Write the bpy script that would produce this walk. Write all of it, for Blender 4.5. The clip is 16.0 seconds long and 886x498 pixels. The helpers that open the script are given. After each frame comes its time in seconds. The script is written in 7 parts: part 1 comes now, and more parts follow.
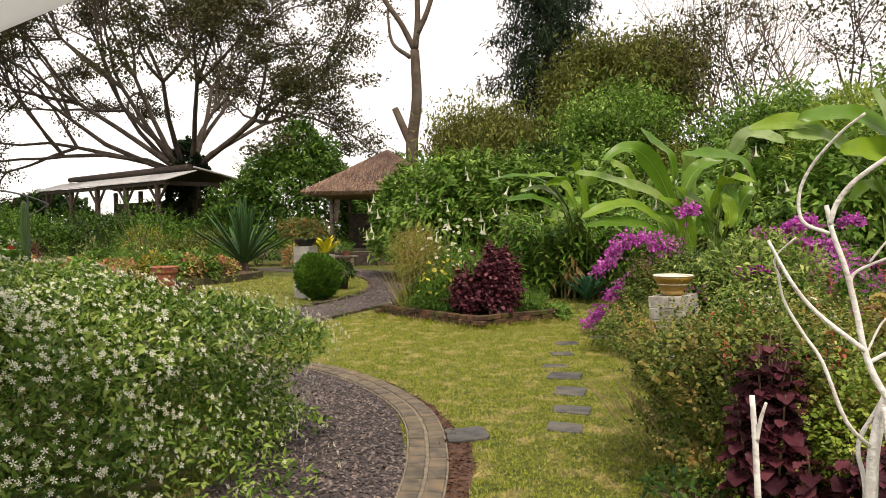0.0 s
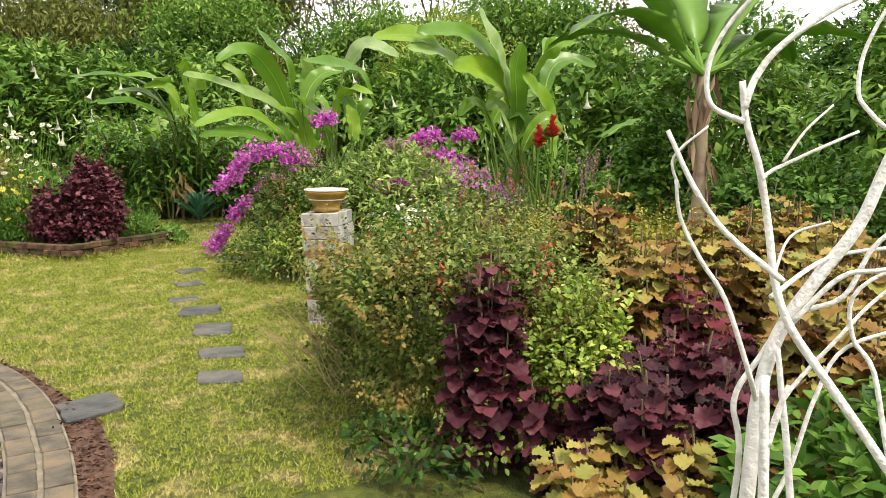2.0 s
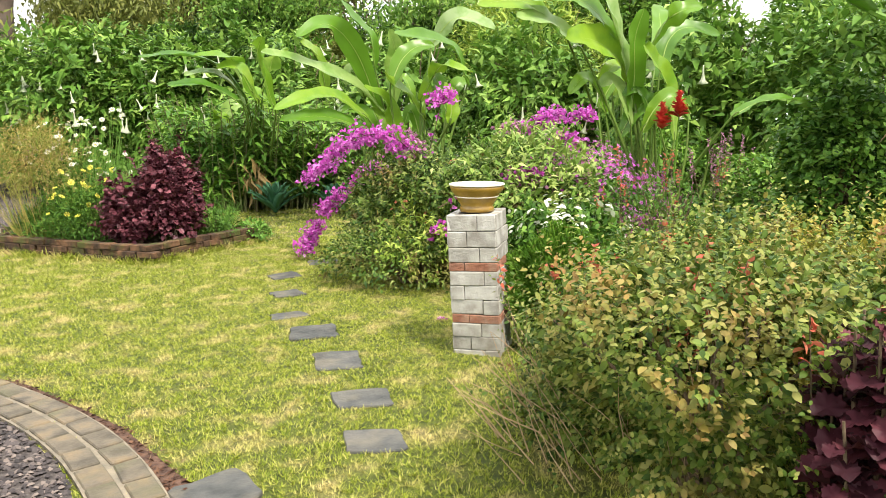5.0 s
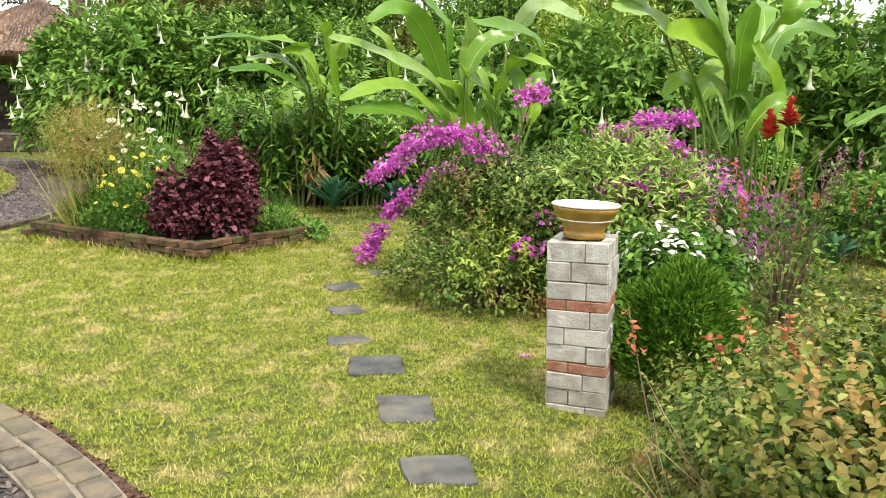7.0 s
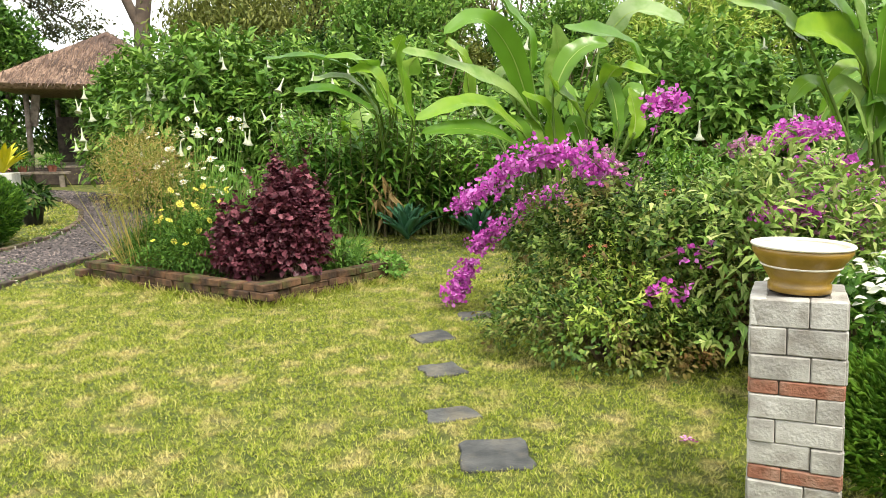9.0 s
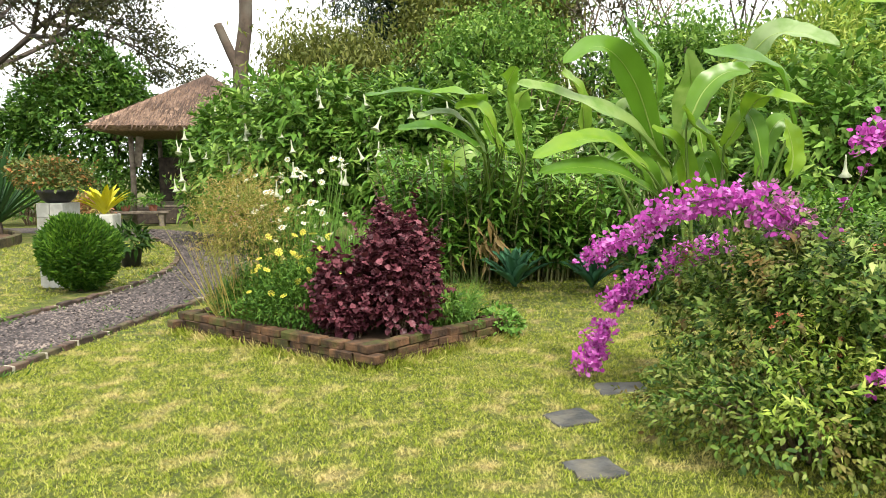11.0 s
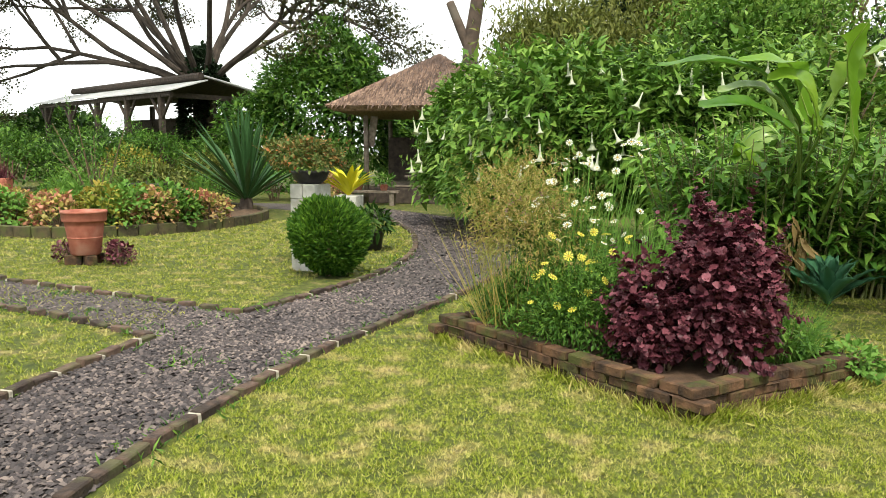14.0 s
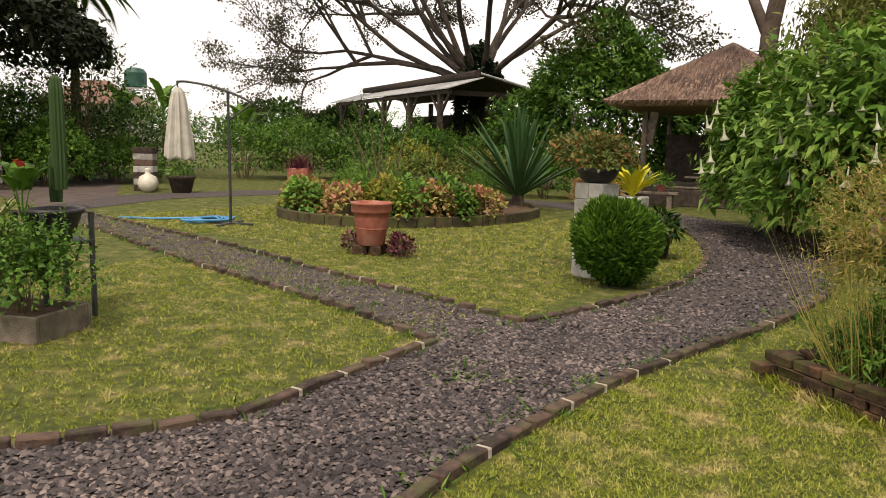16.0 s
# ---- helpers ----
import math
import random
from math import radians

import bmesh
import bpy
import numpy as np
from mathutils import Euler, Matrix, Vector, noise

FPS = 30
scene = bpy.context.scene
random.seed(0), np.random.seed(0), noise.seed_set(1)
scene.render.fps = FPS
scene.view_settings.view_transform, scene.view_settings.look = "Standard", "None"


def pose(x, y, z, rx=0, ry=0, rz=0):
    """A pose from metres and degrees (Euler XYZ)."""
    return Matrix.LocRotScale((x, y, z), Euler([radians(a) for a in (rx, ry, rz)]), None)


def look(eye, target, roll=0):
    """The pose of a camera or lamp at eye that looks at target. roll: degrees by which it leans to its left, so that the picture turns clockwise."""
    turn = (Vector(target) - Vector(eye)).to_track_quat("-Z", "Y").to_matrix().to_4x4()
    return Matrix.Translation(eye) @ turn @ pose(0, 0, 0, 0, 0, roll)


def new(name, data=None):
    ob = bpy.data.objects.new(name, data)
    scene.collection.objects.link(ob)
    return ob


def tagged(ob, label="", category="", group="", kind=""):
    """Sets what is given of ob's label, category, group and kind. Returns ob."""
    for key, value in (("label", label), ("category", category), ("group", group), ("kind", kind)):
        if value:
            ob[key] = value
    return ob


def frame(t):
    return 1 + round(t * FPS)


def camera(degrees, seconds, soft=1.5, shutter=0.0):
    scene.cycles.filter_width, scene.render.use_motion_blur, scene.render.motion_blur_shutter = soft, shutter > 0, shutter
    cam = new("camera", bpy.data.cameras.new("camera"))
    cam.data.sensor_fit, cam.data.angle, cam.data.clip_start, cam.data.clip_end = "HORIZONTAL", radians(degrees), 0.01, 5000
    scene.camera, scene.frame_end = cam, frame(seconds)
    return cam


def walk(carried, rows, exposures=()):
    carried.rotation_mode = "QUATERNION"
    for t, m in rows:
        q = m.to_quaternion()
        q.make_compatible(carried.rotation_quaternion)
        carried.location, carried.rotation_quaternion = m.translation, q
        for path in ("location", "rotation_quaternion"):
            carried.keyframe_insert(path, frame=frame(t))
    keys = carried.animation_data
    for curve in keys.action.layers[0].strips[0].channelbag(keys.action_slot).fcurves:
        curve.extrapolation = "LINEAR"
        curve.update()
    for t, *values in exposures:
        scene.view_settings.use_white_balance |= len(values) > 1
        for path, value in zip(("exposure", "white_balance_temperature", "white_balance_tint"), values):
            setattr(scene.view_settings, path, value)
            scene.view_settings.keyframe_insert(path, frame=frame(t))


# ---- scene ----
cam = camera(63.0, 16.0, soft=0.65)
PATH = [
    (0, (1.046, -0.894, 1.505), (0.743, 1.082, 1.439), -0.9),
    (0.5, (0.989, -0.7, 1.502), (0.911, 1.295, 1.391), -0.2),
    (1, (0.967, -0.401, 1.492), (1.125, 1.586, 1.331), 0.4),
    (1.5, (0.843, -0.171, 1.462), (1.38, 1.742, 1.231), 1.2),
    (2, (0.719, 0.048, 1.437), (1.487, 1.869, 1.134), 0.2),
    (2.5, (0.74, 0.325, 1.43), (1.455, 2.169, 1.136), -0.4),
    (3, (0.731, 0.508, 1.431), (1.355, 2.365, 1.028), 1.3),
    (3.5, (0.585, 0.772, 1.434), (1.317, 2.607, 1.124), -0.8),
    (4, (0.471, 0.931, 1.44), (1.161, 2.776, 1.092), -0.3),
    (4.2, (0.452, 1.039, 1.426), (1.098, 2.901, 1.084), -0.4),
    (6.3, (0.353, 1.975, 1.416), (1.024, 3.825, 1.056), -0.8),
    (6.5, (0.367, 2.051, 1.427), (0.946, 3.932, 1.072), 0.1),
    (7, (0.431, 2.268, 1.456), (0.951, 4.165, 1.092), 1.8),
    (7.5, (0.405, 2.537, 1.467), (0.972, 4.433, 1.179), -0.1),
    (8, (0.342, 2.755, 1.435), (0.823, 4.664, 1.085), -0.0),
    (8.5, (0.33, 3.034, 1.44), (0.688, 4.983, 1.17), -0.6),
    (9, (0.34, 3.286, 1.416), (0.707, 5.229, 1.109), 0.1),
    (9.5, (0.267, 3.51, 1.422), (0.681, 5.45, 1.165), -1.5),
    (10, (0.214, 3.711, 1.442), (0.49, 5.675, 1.181), -1.0),
    (10.2, (0.221, 3.785, 1.453), (0.419, 5.761, 1.213), -0.8),
    (12.3, (-0.129, 4.601, 1.451), (-0.046, 6.589, 1.253), 0.2),
    (12.5, (-0.17, 4.656, 1.445), (-0.141, 6.643, 1.22), 1.0),
    (13, (-0.285, 4.84, 1.5), (-0.395, 6.822, 1.253), 2.2),
    (13.5, (-0.434, 5.036, 1.476), (-0.631, 7.011, 1.232), 0.9),
    (14, (-0.614, 5.217, 1.494), (-1.026, 7.157, 1.233), 0.5),
    (14.5, (-0.688, 5.406, 1.476), (-1.326, 7.283, 1.217), 1.1),
    (15, (-0.789, 5.481, 1.481), (-1.568, 7.298, 1.179), 1.6),
    (15.5, (-1.005, 5.642, 1.494), (-1.974, 7.374, 1.247), 0.4),
    (16, (-1.181, 5.791, 1.473), (-2.238, 7.466, 1.194), 1.4),
]
walk(cam, [(t, look(eye, target, roll)) for t, eye, target, roll in PATH],
     exposures=[(0, 0.4, 7500, 18), (1, 0.6, 7300, 16), (1.5, 0.85, 7150, 14), (2, 0.95, 7000, 12), (2.5, 1.2, 6950, 11), (3, 1.45, 6900, 10), (4, 1.45, 6900, 10), (6.5, 1.25, 6850, 9), (9, 1.2, 6800, 8), (12.5, 1.1, 6800, 7), (13.3, 1.0, 6800, 6), (14, 0.92, 6800, 6), (14.5, 0.62, 6830, 6),
                (15, 0.5, 6850, 7), (15.5, 0.25, 7000, 9), (16, 0.2, 7500, 18)])

# ---- light: bright overcast sky, weak wide sun ----
SUN_ELEV, SUN_TURN = 58, 200
world = bpy.data.worlds.new("overcast")
scene.world = world
world.use_nodes = True
wn, wl = world.node_tree.nodes, world.node_tree.links
wn.clear()
w_out, w_bg = wn.new("ShaderNodeOutputWorld"), wn.new("ShaderNodeBackground")
sky = wn.new("ShaderNodeTexSky")
sky.sky_type, sky.sun_disc = "NISHITA", False
sky.sun_elevation, sky.sun_rotation = radians(SUN_ELEV), radians(SUN_TURN)
w_scale = wn.new("ShaderNodeMix")
w_scale.data_type, w_scale.blend_type = "RGBA", "MULTIPLY"
w_scale.inputs[0].default_value, w_scale.inputs[7].default_value = 1.0, (0.1, 0.1, 0.1, 1)
w_co, w_noise, w_ramp, w_mix = wn.new("ShaderNodeTexCoord"), wn.new("ShaderNodeTexNoise"), wn.new("ShaderNodeValToRGB"), wn.new("ShaderNodeMix")
w_noise.inputs["Scale"].default_value, w_noise.inputs["Detail"].default_value = 2.2, 5
w_ramp.color_ramp.elements[0].position, w_ramp.color_ramp.elements[0].color = 0.3, (1.02, 1.07, 1.12, 1)
w_ramp.color_ramp.elements[1].position, w_ramp.color_ramp.elements[1].color = 0.7, (1.22, 1.24, 1.25, 1)
w_mix.data_type = "RGBA"
w_mix.inputs[0].default_value = 0.88
wl.new(w_co.outputs["Generated"], w_noise.inputs["Vector"])
wl.new(w_noise.outputs["Fac"], w_ramp.inputs[0])
wl.new(sky.outputs[0], w_scale.inputs[6])
wl.new(w_scale.outputs[2], w_mix.inputs[6])
wl.new(w_ramp.outputs[0], w_mix.inputs[7])
wl.new(w_mix.outputs[2], w_bg.inputs["Color"])
wl.new(w_bg.outputs[0], w_out.inputs["Surface"])
w_bg.inputs["Strength"].default_value = 0.9
sun = new("sun", bpy.data.lights.new("sun", "SUN"))
sun.data.energy, sun.data.angle, sun.data.color = 2.2, radians(12), (1.0, 0.95, 0.86)
sun.matrix_world = pose(0, 0, 20, 90 - SUN_ELEV, 0, SUN_TURN - 180)

# ---- numeric mesh helpers ----
rng = np.random.default_rng(7)
LOOSE = {"stem_mass", "twig_mass", "blade_mass", "cane_mass", "flower_mass", "sheath_mass", "limb_mass", "bough_mass", "shoot_mass", "bract_mass"}


def add_mesh(name, vf, mat, parent=None, label="", smooth=False):
    """One mesh object from (verts, faces)."""
    V, F = vf
    me = bpy.data.meshes.new(name)
    if isinstance(F, np.ndarray):
        n, k = F.shape
        me.vertices.add(len(V))
        me.vertices.foreach_set("co", np.ascontiguousarray(V, np.float32).ravel())
        me.loops.add(n * k)
        me.loops.foreach_set("vertex_index", np.ascontiguousarray(F, np.int32).ravel())
        me.polygons.add(n)
        me.polygons.foreach_set("loop_start", np.arange(n, dtype=np.int32) * k)
        me.polygons.foreach_set("loop_total", np.full(n, k, np.int32))
        me.update(calc_edges=True)
    else:
        me.from_pydata([tuple(v) for v in V], [], F)
        me.update()
    if smooth:
        me.polygons.foreach_set("use_smooth", np.ones(len(me.polygons), bool))
    me.materials.append(mat)
    ob = new(name, me)
    ob.parent = parent
    if label:
        ob["label"] = label
    if name in LOOSE:
        ob["kind"] = "stuff"
    return ob


def thing(name, label, category, loc=(0, 0, 0), rz=0.0, group="", kind=""):
    ob = new(name)
    ob.empty_display_size = 0.1
    ob.matrix_basis = pose(*loc, 0, 0, rz)
    return tagged(ob, label, category, group, kind)


def share(name, ob, parent, m, label=""):
    """Another object on the same mesh."""
    o = new(name, ob.data)
    o.parent = parent
    o.matrix_basis = m
    if label:
        o["label"] = label
    return o


def join(parts):
    V, F, n = [], [], 0
    for v, f in parts:
        V += [tuple(p) for p in v]
        F += [tuple(int(i) + n for i in q) for q in f]
        n += len(v)
    return V, F


def moved(vf, x=0, y=0, z=0, rz=0.0, rx=0.0, ry=0.0):
    m = pose(x, y, z, rx, ry, rz)
    return [tuple(m @ Vector(v)) for v in vf[0]], vf[1]


def box(sx, sy, sz, b=0.0, z0=0.0):
    """A box with chamfered edges, standing at z0."""
    hx, hy, hz = sx / 2, sy / 2, sz / 2
    if b <= 0:
        V = [(x * hx, y * hy, z * hz + hz + z0) for x in (-1, 1) for y in (-1, 1) for z in (-1, 1)]
        return V, [(0, 1, 3, 2), (4, 6, 7, 5), (0, 4, 5, 1), (2, 3, 7, 6), (0, 2, 6, 4), (1, 5, 7, 3)]
    bm = bmesh.new()
    bmesh.ops.create_cube(bm, size=1)
    bmesh.ops.scale(bm, vec=(sx, sy, sz), verts=bm.verts)
    bmesh.ops.bevel(bm, geom=bm.edges[:], offset=b, segments=1, affect="EDGES")
    bm.verts.ensure_lookup_table()
    V = [(v.co.x, v.co.y, v.co.z + hz + z0) for v in bm.verts]
    F = [tuple(v.index for v in f.verts) for f in bm.faces]
    bm.free()
    return V, F


def lathe(profile, n=24, wob=0.0, caps=True):
    V, F = [], []
    for r, z in profile:
        for i in range(n):
            a = 2 * math.pi * i / n
            k = r * (1 + wob * math.sin(3 * a + z * 9))
            V.append((k * math.cos(a), k * math.sin(a), z))
    for j in range(len(profile) - 1):
        for i in range(n):
            F.append((j * n + i, j * n + (i + 1) % n, (j + 1) * n + (i + 1) % n, (j + 1) * n + i))
    if caps:
        F.append(tuple(range(n))[::-1])
        F.append(tuple(range((len(profile) - 1) * n, len(profile) * n)))
    return V, F


def tube(pts, radii, n=7, smooth_steps=0):
    """A round limb along a polyline, radius from point to point."""
    P = np.array(pts, float)
    R = np.array(radii if np.ndim(radii) else [radii] * len(P), float)
    if smooth_steps:
        u = np.linspace(0, len(P) - 1, smooth_steps * (len(P) - 1) + 1)
        i = np.clip(u.astype(int), 0, len(P) - 2)
        f = (u - i)[:, None]
        E = np.vstack([2 * P[0] - P[1], P, 2 * P[-1] - P[-2]])
        p0, p1, p2, p3 = E[i], E[i + 1], E[i + 2], E[i + 3]
        R = R[i] * (1 - f[:, 0]) + R[i + 1] * f[:, 0]
        P = 0.5 * (2 * p1 + (p2 - p0) * f + (2 * p0 - 5 * p1 + 4 * p2 - p3) * f**2 + (3 * p1 - p0 - 3 * p2 + p3) * f**3)
    T = np.gradient(P, axis=0)
    T /= np.linalg.norm(T, axis=1)[:, None] + 1e-9
    side = np.cross(T[0], (0.3, 0.2, 0.9) if abs(T[0][2]) < 0.8 else (1, 0.1, 0))
    V, F = [], []
    for k in range(len(P)):
        side = side - T[k] * (side @ T[k])
        side /= np.linalg.norm(side) + 1e-9
        up = np.cross(T[k], side)
        for i in range(n):
            a = 2 * math.pi * i / n
            V.append(tuple(P[k] + R[k] * (math.cos(a) * side + math.sin(a) * up)))
    for k in range(len(P) - 1):
        for i in range(n):
            F.append((k * n + i, k * n + (i + 1) % n, (k + 1) * n + (i + 1) % n, (k + 1) * n + i))
    F.append(tuple(range(n))[::-1])
    F.append(tuple(range((len(P) - 1) * n, len(P) * n)))
    return V, F


# leaf outlines: (side, along, lift), along from 0 to 1
def leaf_shape(kind):
    if kind == "kite":
        return np.array([(0, 0, 0), (-0.5, 0.45, 0.1), (0, 1, -0.08), (0.5, 0.45, 0.1)]), np.array([(0, 2, 1), (0, 3, 2)])
    if kind == "oval":
        return (np.array([(0, 0, 0), (-0.42, 0.28, 0.08), (-0.4, 0.66, 0.05), (0, 1, -0.15), (0.4, 0.66, 0.05), (0.42, 0.28, 0.08), (0, 0.5, 0)]),
                np.array([(0, 6, 1), (1, 6, 2), (2, 6, 3), (3, 6, 4), (4, 6, 5), (5, 6, 0)]))
    if kind == "lance":
        return (np.array([(0, 0, 0), (-0.5, 0.35, 0.06), (0, 0.5, -0.02), (0.5, 0.35, 0.06), (0, 1, -0.22)]),
                np.array([(0, 2, 1), (0, 3, 2), (1, 2, 4), (2, 3, 4)]))
    if kind == "ruffle":
        a = np.linspace(0, 2 * math.pi, 29)[:-1]
        even = np.arange(28) % 2 == 0
        rad = np.where(even, 0.5, 0.43) * (0.94 + 0.06 * (np.cos(a) < -0.97))
        y = 0.47 - np.cos(a) * rad
        V = np.c_[np.sin(a) * rad, y, 0.1 * np.abs(np.sin(a)) + np.where(even, 0.05, -0.04) + 0.05 * np.sin(a * 5) - 0.2 * y * y]
        V = np.vstack([V, (0, 0.5, -0.06)])
        return V, np.array([(28, i, (i + 1) % 28) for i in range(28)])
    if kind == "petal5":
        V, F = [(0, 0, 0)], []
        for i in range(5):
            a = 2 * math.pi * i / 5
            for d, r in ((-0.32, 0.4), (0, 0.52), (0.32, 0.4)):
                V.append((math.cos(a + d) * r, math.sin(a + d) * r, 0.12))
            F += [(0, 1 + 3 * i, 2 + 3 * i), (0, 2 + 3 * i, 3 + 3 * i)]
        return np.array(V), np.array(F)
    if kind == "blade":
        return np.array([(-0.5, 0, 0), (0.5, 0, 0), (0.15, 1, 0.0)]), np.array([(0, 1, 2)])


def unit(a):
    return a / (np.linalg.norm(a, axis=-1, keepdims=True) + 1e-9)


def scatter(kind, pos, way, nrm, size, width):
    """Leaves of one outline at many places: way is along the leaf, nrm its upper side."""
    T, F = leaf_shape(kind)
    way = unit(way)
    side = unit(np.cross(way, nrm))
    nrm = np.cross(side, way)
    n = len(pos)
    size = np.broadcast_to(size, n)[:, None, None]
    V = pos[:, None] + size * (T[None, :, :1] * width * side[:, None] + T[None, :, 1:2] * way[:, None] + T[None, :, 2:] * nrm[:, None])
    faces = (F[None] + (np.arange(n) * len(T))[:, None, None]).reshape(-1, 3)
    return V.reshape(-1, 3), faces


def stack(parts):
    """Joins several triangle clouds."""
    n, V, F = 0, [], []
    for v, f in parts:
        V.append(v)
        F.append(f + n)
        n += len(v)
    return np.vstack(V), np.vstack(F)


def lumps(r, seed, k=14, a=0.28):
    """A function of direction that makes an outline uneven."""
    g = np.random.default_rng(seed)
    d, s = unit(g.normal(size=(k, 3))), g.uniform(-0.8 * a, 0.7 * a, k)
    d2, s2 = unit(g.normal(size=(k * 5, 3))), g.uniform(-0.55 * a, 0.5 * a, k * 5)
    return lambda w: r * (1 + (np.maximum(0, w @ d.T) ** 6 * s).sum(1) + (np.maximum(0, w @ d2.T) ** 60 * s2).sum(1)).clip(0.5, 1.3)


def mound(n, rx, ry, h, seed, inner=0.6, zc=0.35, a=0.3, flat=1.0):
    """Places and outward ways for leaves over an uneven mound that stands at the origin."""
    g = np.random.default_rng(seed)
    w = unit(g.normal(size=(n, 3)))
    w[:, 2] = np.where(w[:, 2] < -0.3, -w[:, 2], w[:, 2])
    rad = lumps(1, seed, 22, a)(w) * (inner + (1 - inner) * g.uniform(0, 1, n) ** 0.45)
    P = w * rad[:, None] * (rx, ry, h * (1 - zc))
    P[:, 2] += h * zc
    low = P[:, 2] < 0.02
    P[low, 2] = g.uniform(0.02, 0.2 * h, low.sum())
    return P, w


def leafy(kind, n, rx, ry, h, size, width, seed, **kw):
    """Leaf cloud of a shrub."""
    g = np.random.default_rng(seed + 1)
    droop, sprigs = kw.pop("droop", 0.2), kw.pop("sprigs", 0)
    P, w = mound(n, rx, ry, h, seed, **kw)
    way = w * 0.8 + g.normal(size=(n, 3)) * 0.55
    way[:, 2] -= droop
    nrm = w * 0.5 + (0, 0, 0.9) + g.normal(size=(n, 3)) * 0.35
    cloud = scatter(kind, P, way, nrm, size * g.uniform(0.6, 1.25, n), width)
    if not sprigs:
        return cloud
    Q, v = mound(sprigs, rx * 0.97, ry * 0.97, h * 0.97, seed, inner=0.95, **{k: kw[k] for k in kw if k in ("zc", "a")})
    m, reach = 13, min(0.34, 0.12 + 0.16 * h) * max(1.0, min(rx, h) * 0.8)
    d = unit(v + (0, 0, 0.5) + g.normal(size=v.shape) * 0.35)
    f = np.tile(np.linspace(0.1, 1, m), sprigs)
    d, L = np.repeat(d, m, 0), np.repeat(reach * g.uniform(0.4, 1.2, sprigs), m)
    R = np.repeat(Q, m, 0) + d * (f * L)[:, None]
    a = g.normal(size=R.shape)
    return stack([cloud, scatter(kind, R, np.cross(d, a) + d * 0.6, d + (0, 0, 0.6) + g.normal(size=R.shape) * 0.3, size * g.uniform(0.6, 1.1, len(R)) * (1.1 - 0.5 * f), width)])


def stems(n, rx, ry, h, r, seed, spread=0.8):
    g = np.random.default_rng(seed + 2)
    out = []
    for i in range(n):
        a, k = g.uniform(0, 6.28), g.uniform(0.2, spread)
        top = (rx * k * math.cos(a), ry * k * math.sin(a), h * g.uniform(0.6, 0.92))
        mid = (top[0] * 0.4 + g.normal() * 0.03, top[1] * 0.4 + g.normal() * 0.03, top[2] * 0.5)
        out.append(tube([(top[0] * 0.15, top[1] * 0.15, -0.03), mid, top], [r, r * 0.7, r * 0.3], 5, 3))
    return join(out)


def shrub(name, label, loc, rx, ry, h, kind, n, size, width, mat, seed, stem_mat=None, rz=0, category="shrub", group="", **kw):
    ob = thing(name, label, category, (*loc, 0), rz, group)
    add_mesh("foliage", leafy(kind, n, rx, ry, h, size, width, seed, **kw), mat, ob)
    add_mesh("stem_mass", stems(12, rx, ry, h, 0.012 + 0.006 * h, seed), stem_mat or M_TWIG, ob)
    return ob


def blooms(name, n, rx, ry, h, size, mat, seed, parent, label, top=0.35, kind="petal5", width=1.0, clusters=0, spread=0.12, a=0.3):
    """Flowers over the top of a mound; clusters gathers them in tufts."""
    g = np.random.default_rng(seed + 5)
    m = clusters or n
    P, w = mound(m * 6, rx * 1.03, ry * 1.03, h * 1.03, seed, inner=0.96, a=a)
    keep = P[:, 2] > h * top
    P, w = P[keep][:m], w[keep][:m]
    if clusters:
        i = g.integers(0, len(P), n)
        P, w = P[i] + g.normal(size=(n, 3)) * spread, w[i]
    way = unit(np.cross(w + g.normal(size=w.shape) * 0.3, (0.3, 0.5, 0.1)))
    nrm = w + (0, 0, 0.6) + g.normal(size=w.shape) * 0.4
    return add_mesh(name, scatter(kind, P, way, nrm, size * g.uniform(0.7, 1.2, len(P)), width), mat, parent, label)


# ---- materials ----
def nodes_of(name):
    m = bpy.data.materials.new(name)
    m.use_nodes = True
    return m, m.node_tree.nodes, m.node_tree.links, m.node_tree.nodes["Principled BSDF"]


def ramp(nt, colors, spots=None):
    r = nt.new("ShaderNodeValToRGB")
    e = r.color_ramp.elements
    while len(e) < len(colors):
        e.new(0.5)
    for i, c in enumerate(colors):
        e[i].position = spots[i] if spots else i / max(1, len(colors) - 1)
    for i, c in enumerate(colors):
        e[i].color = (*c, 1)
    return r


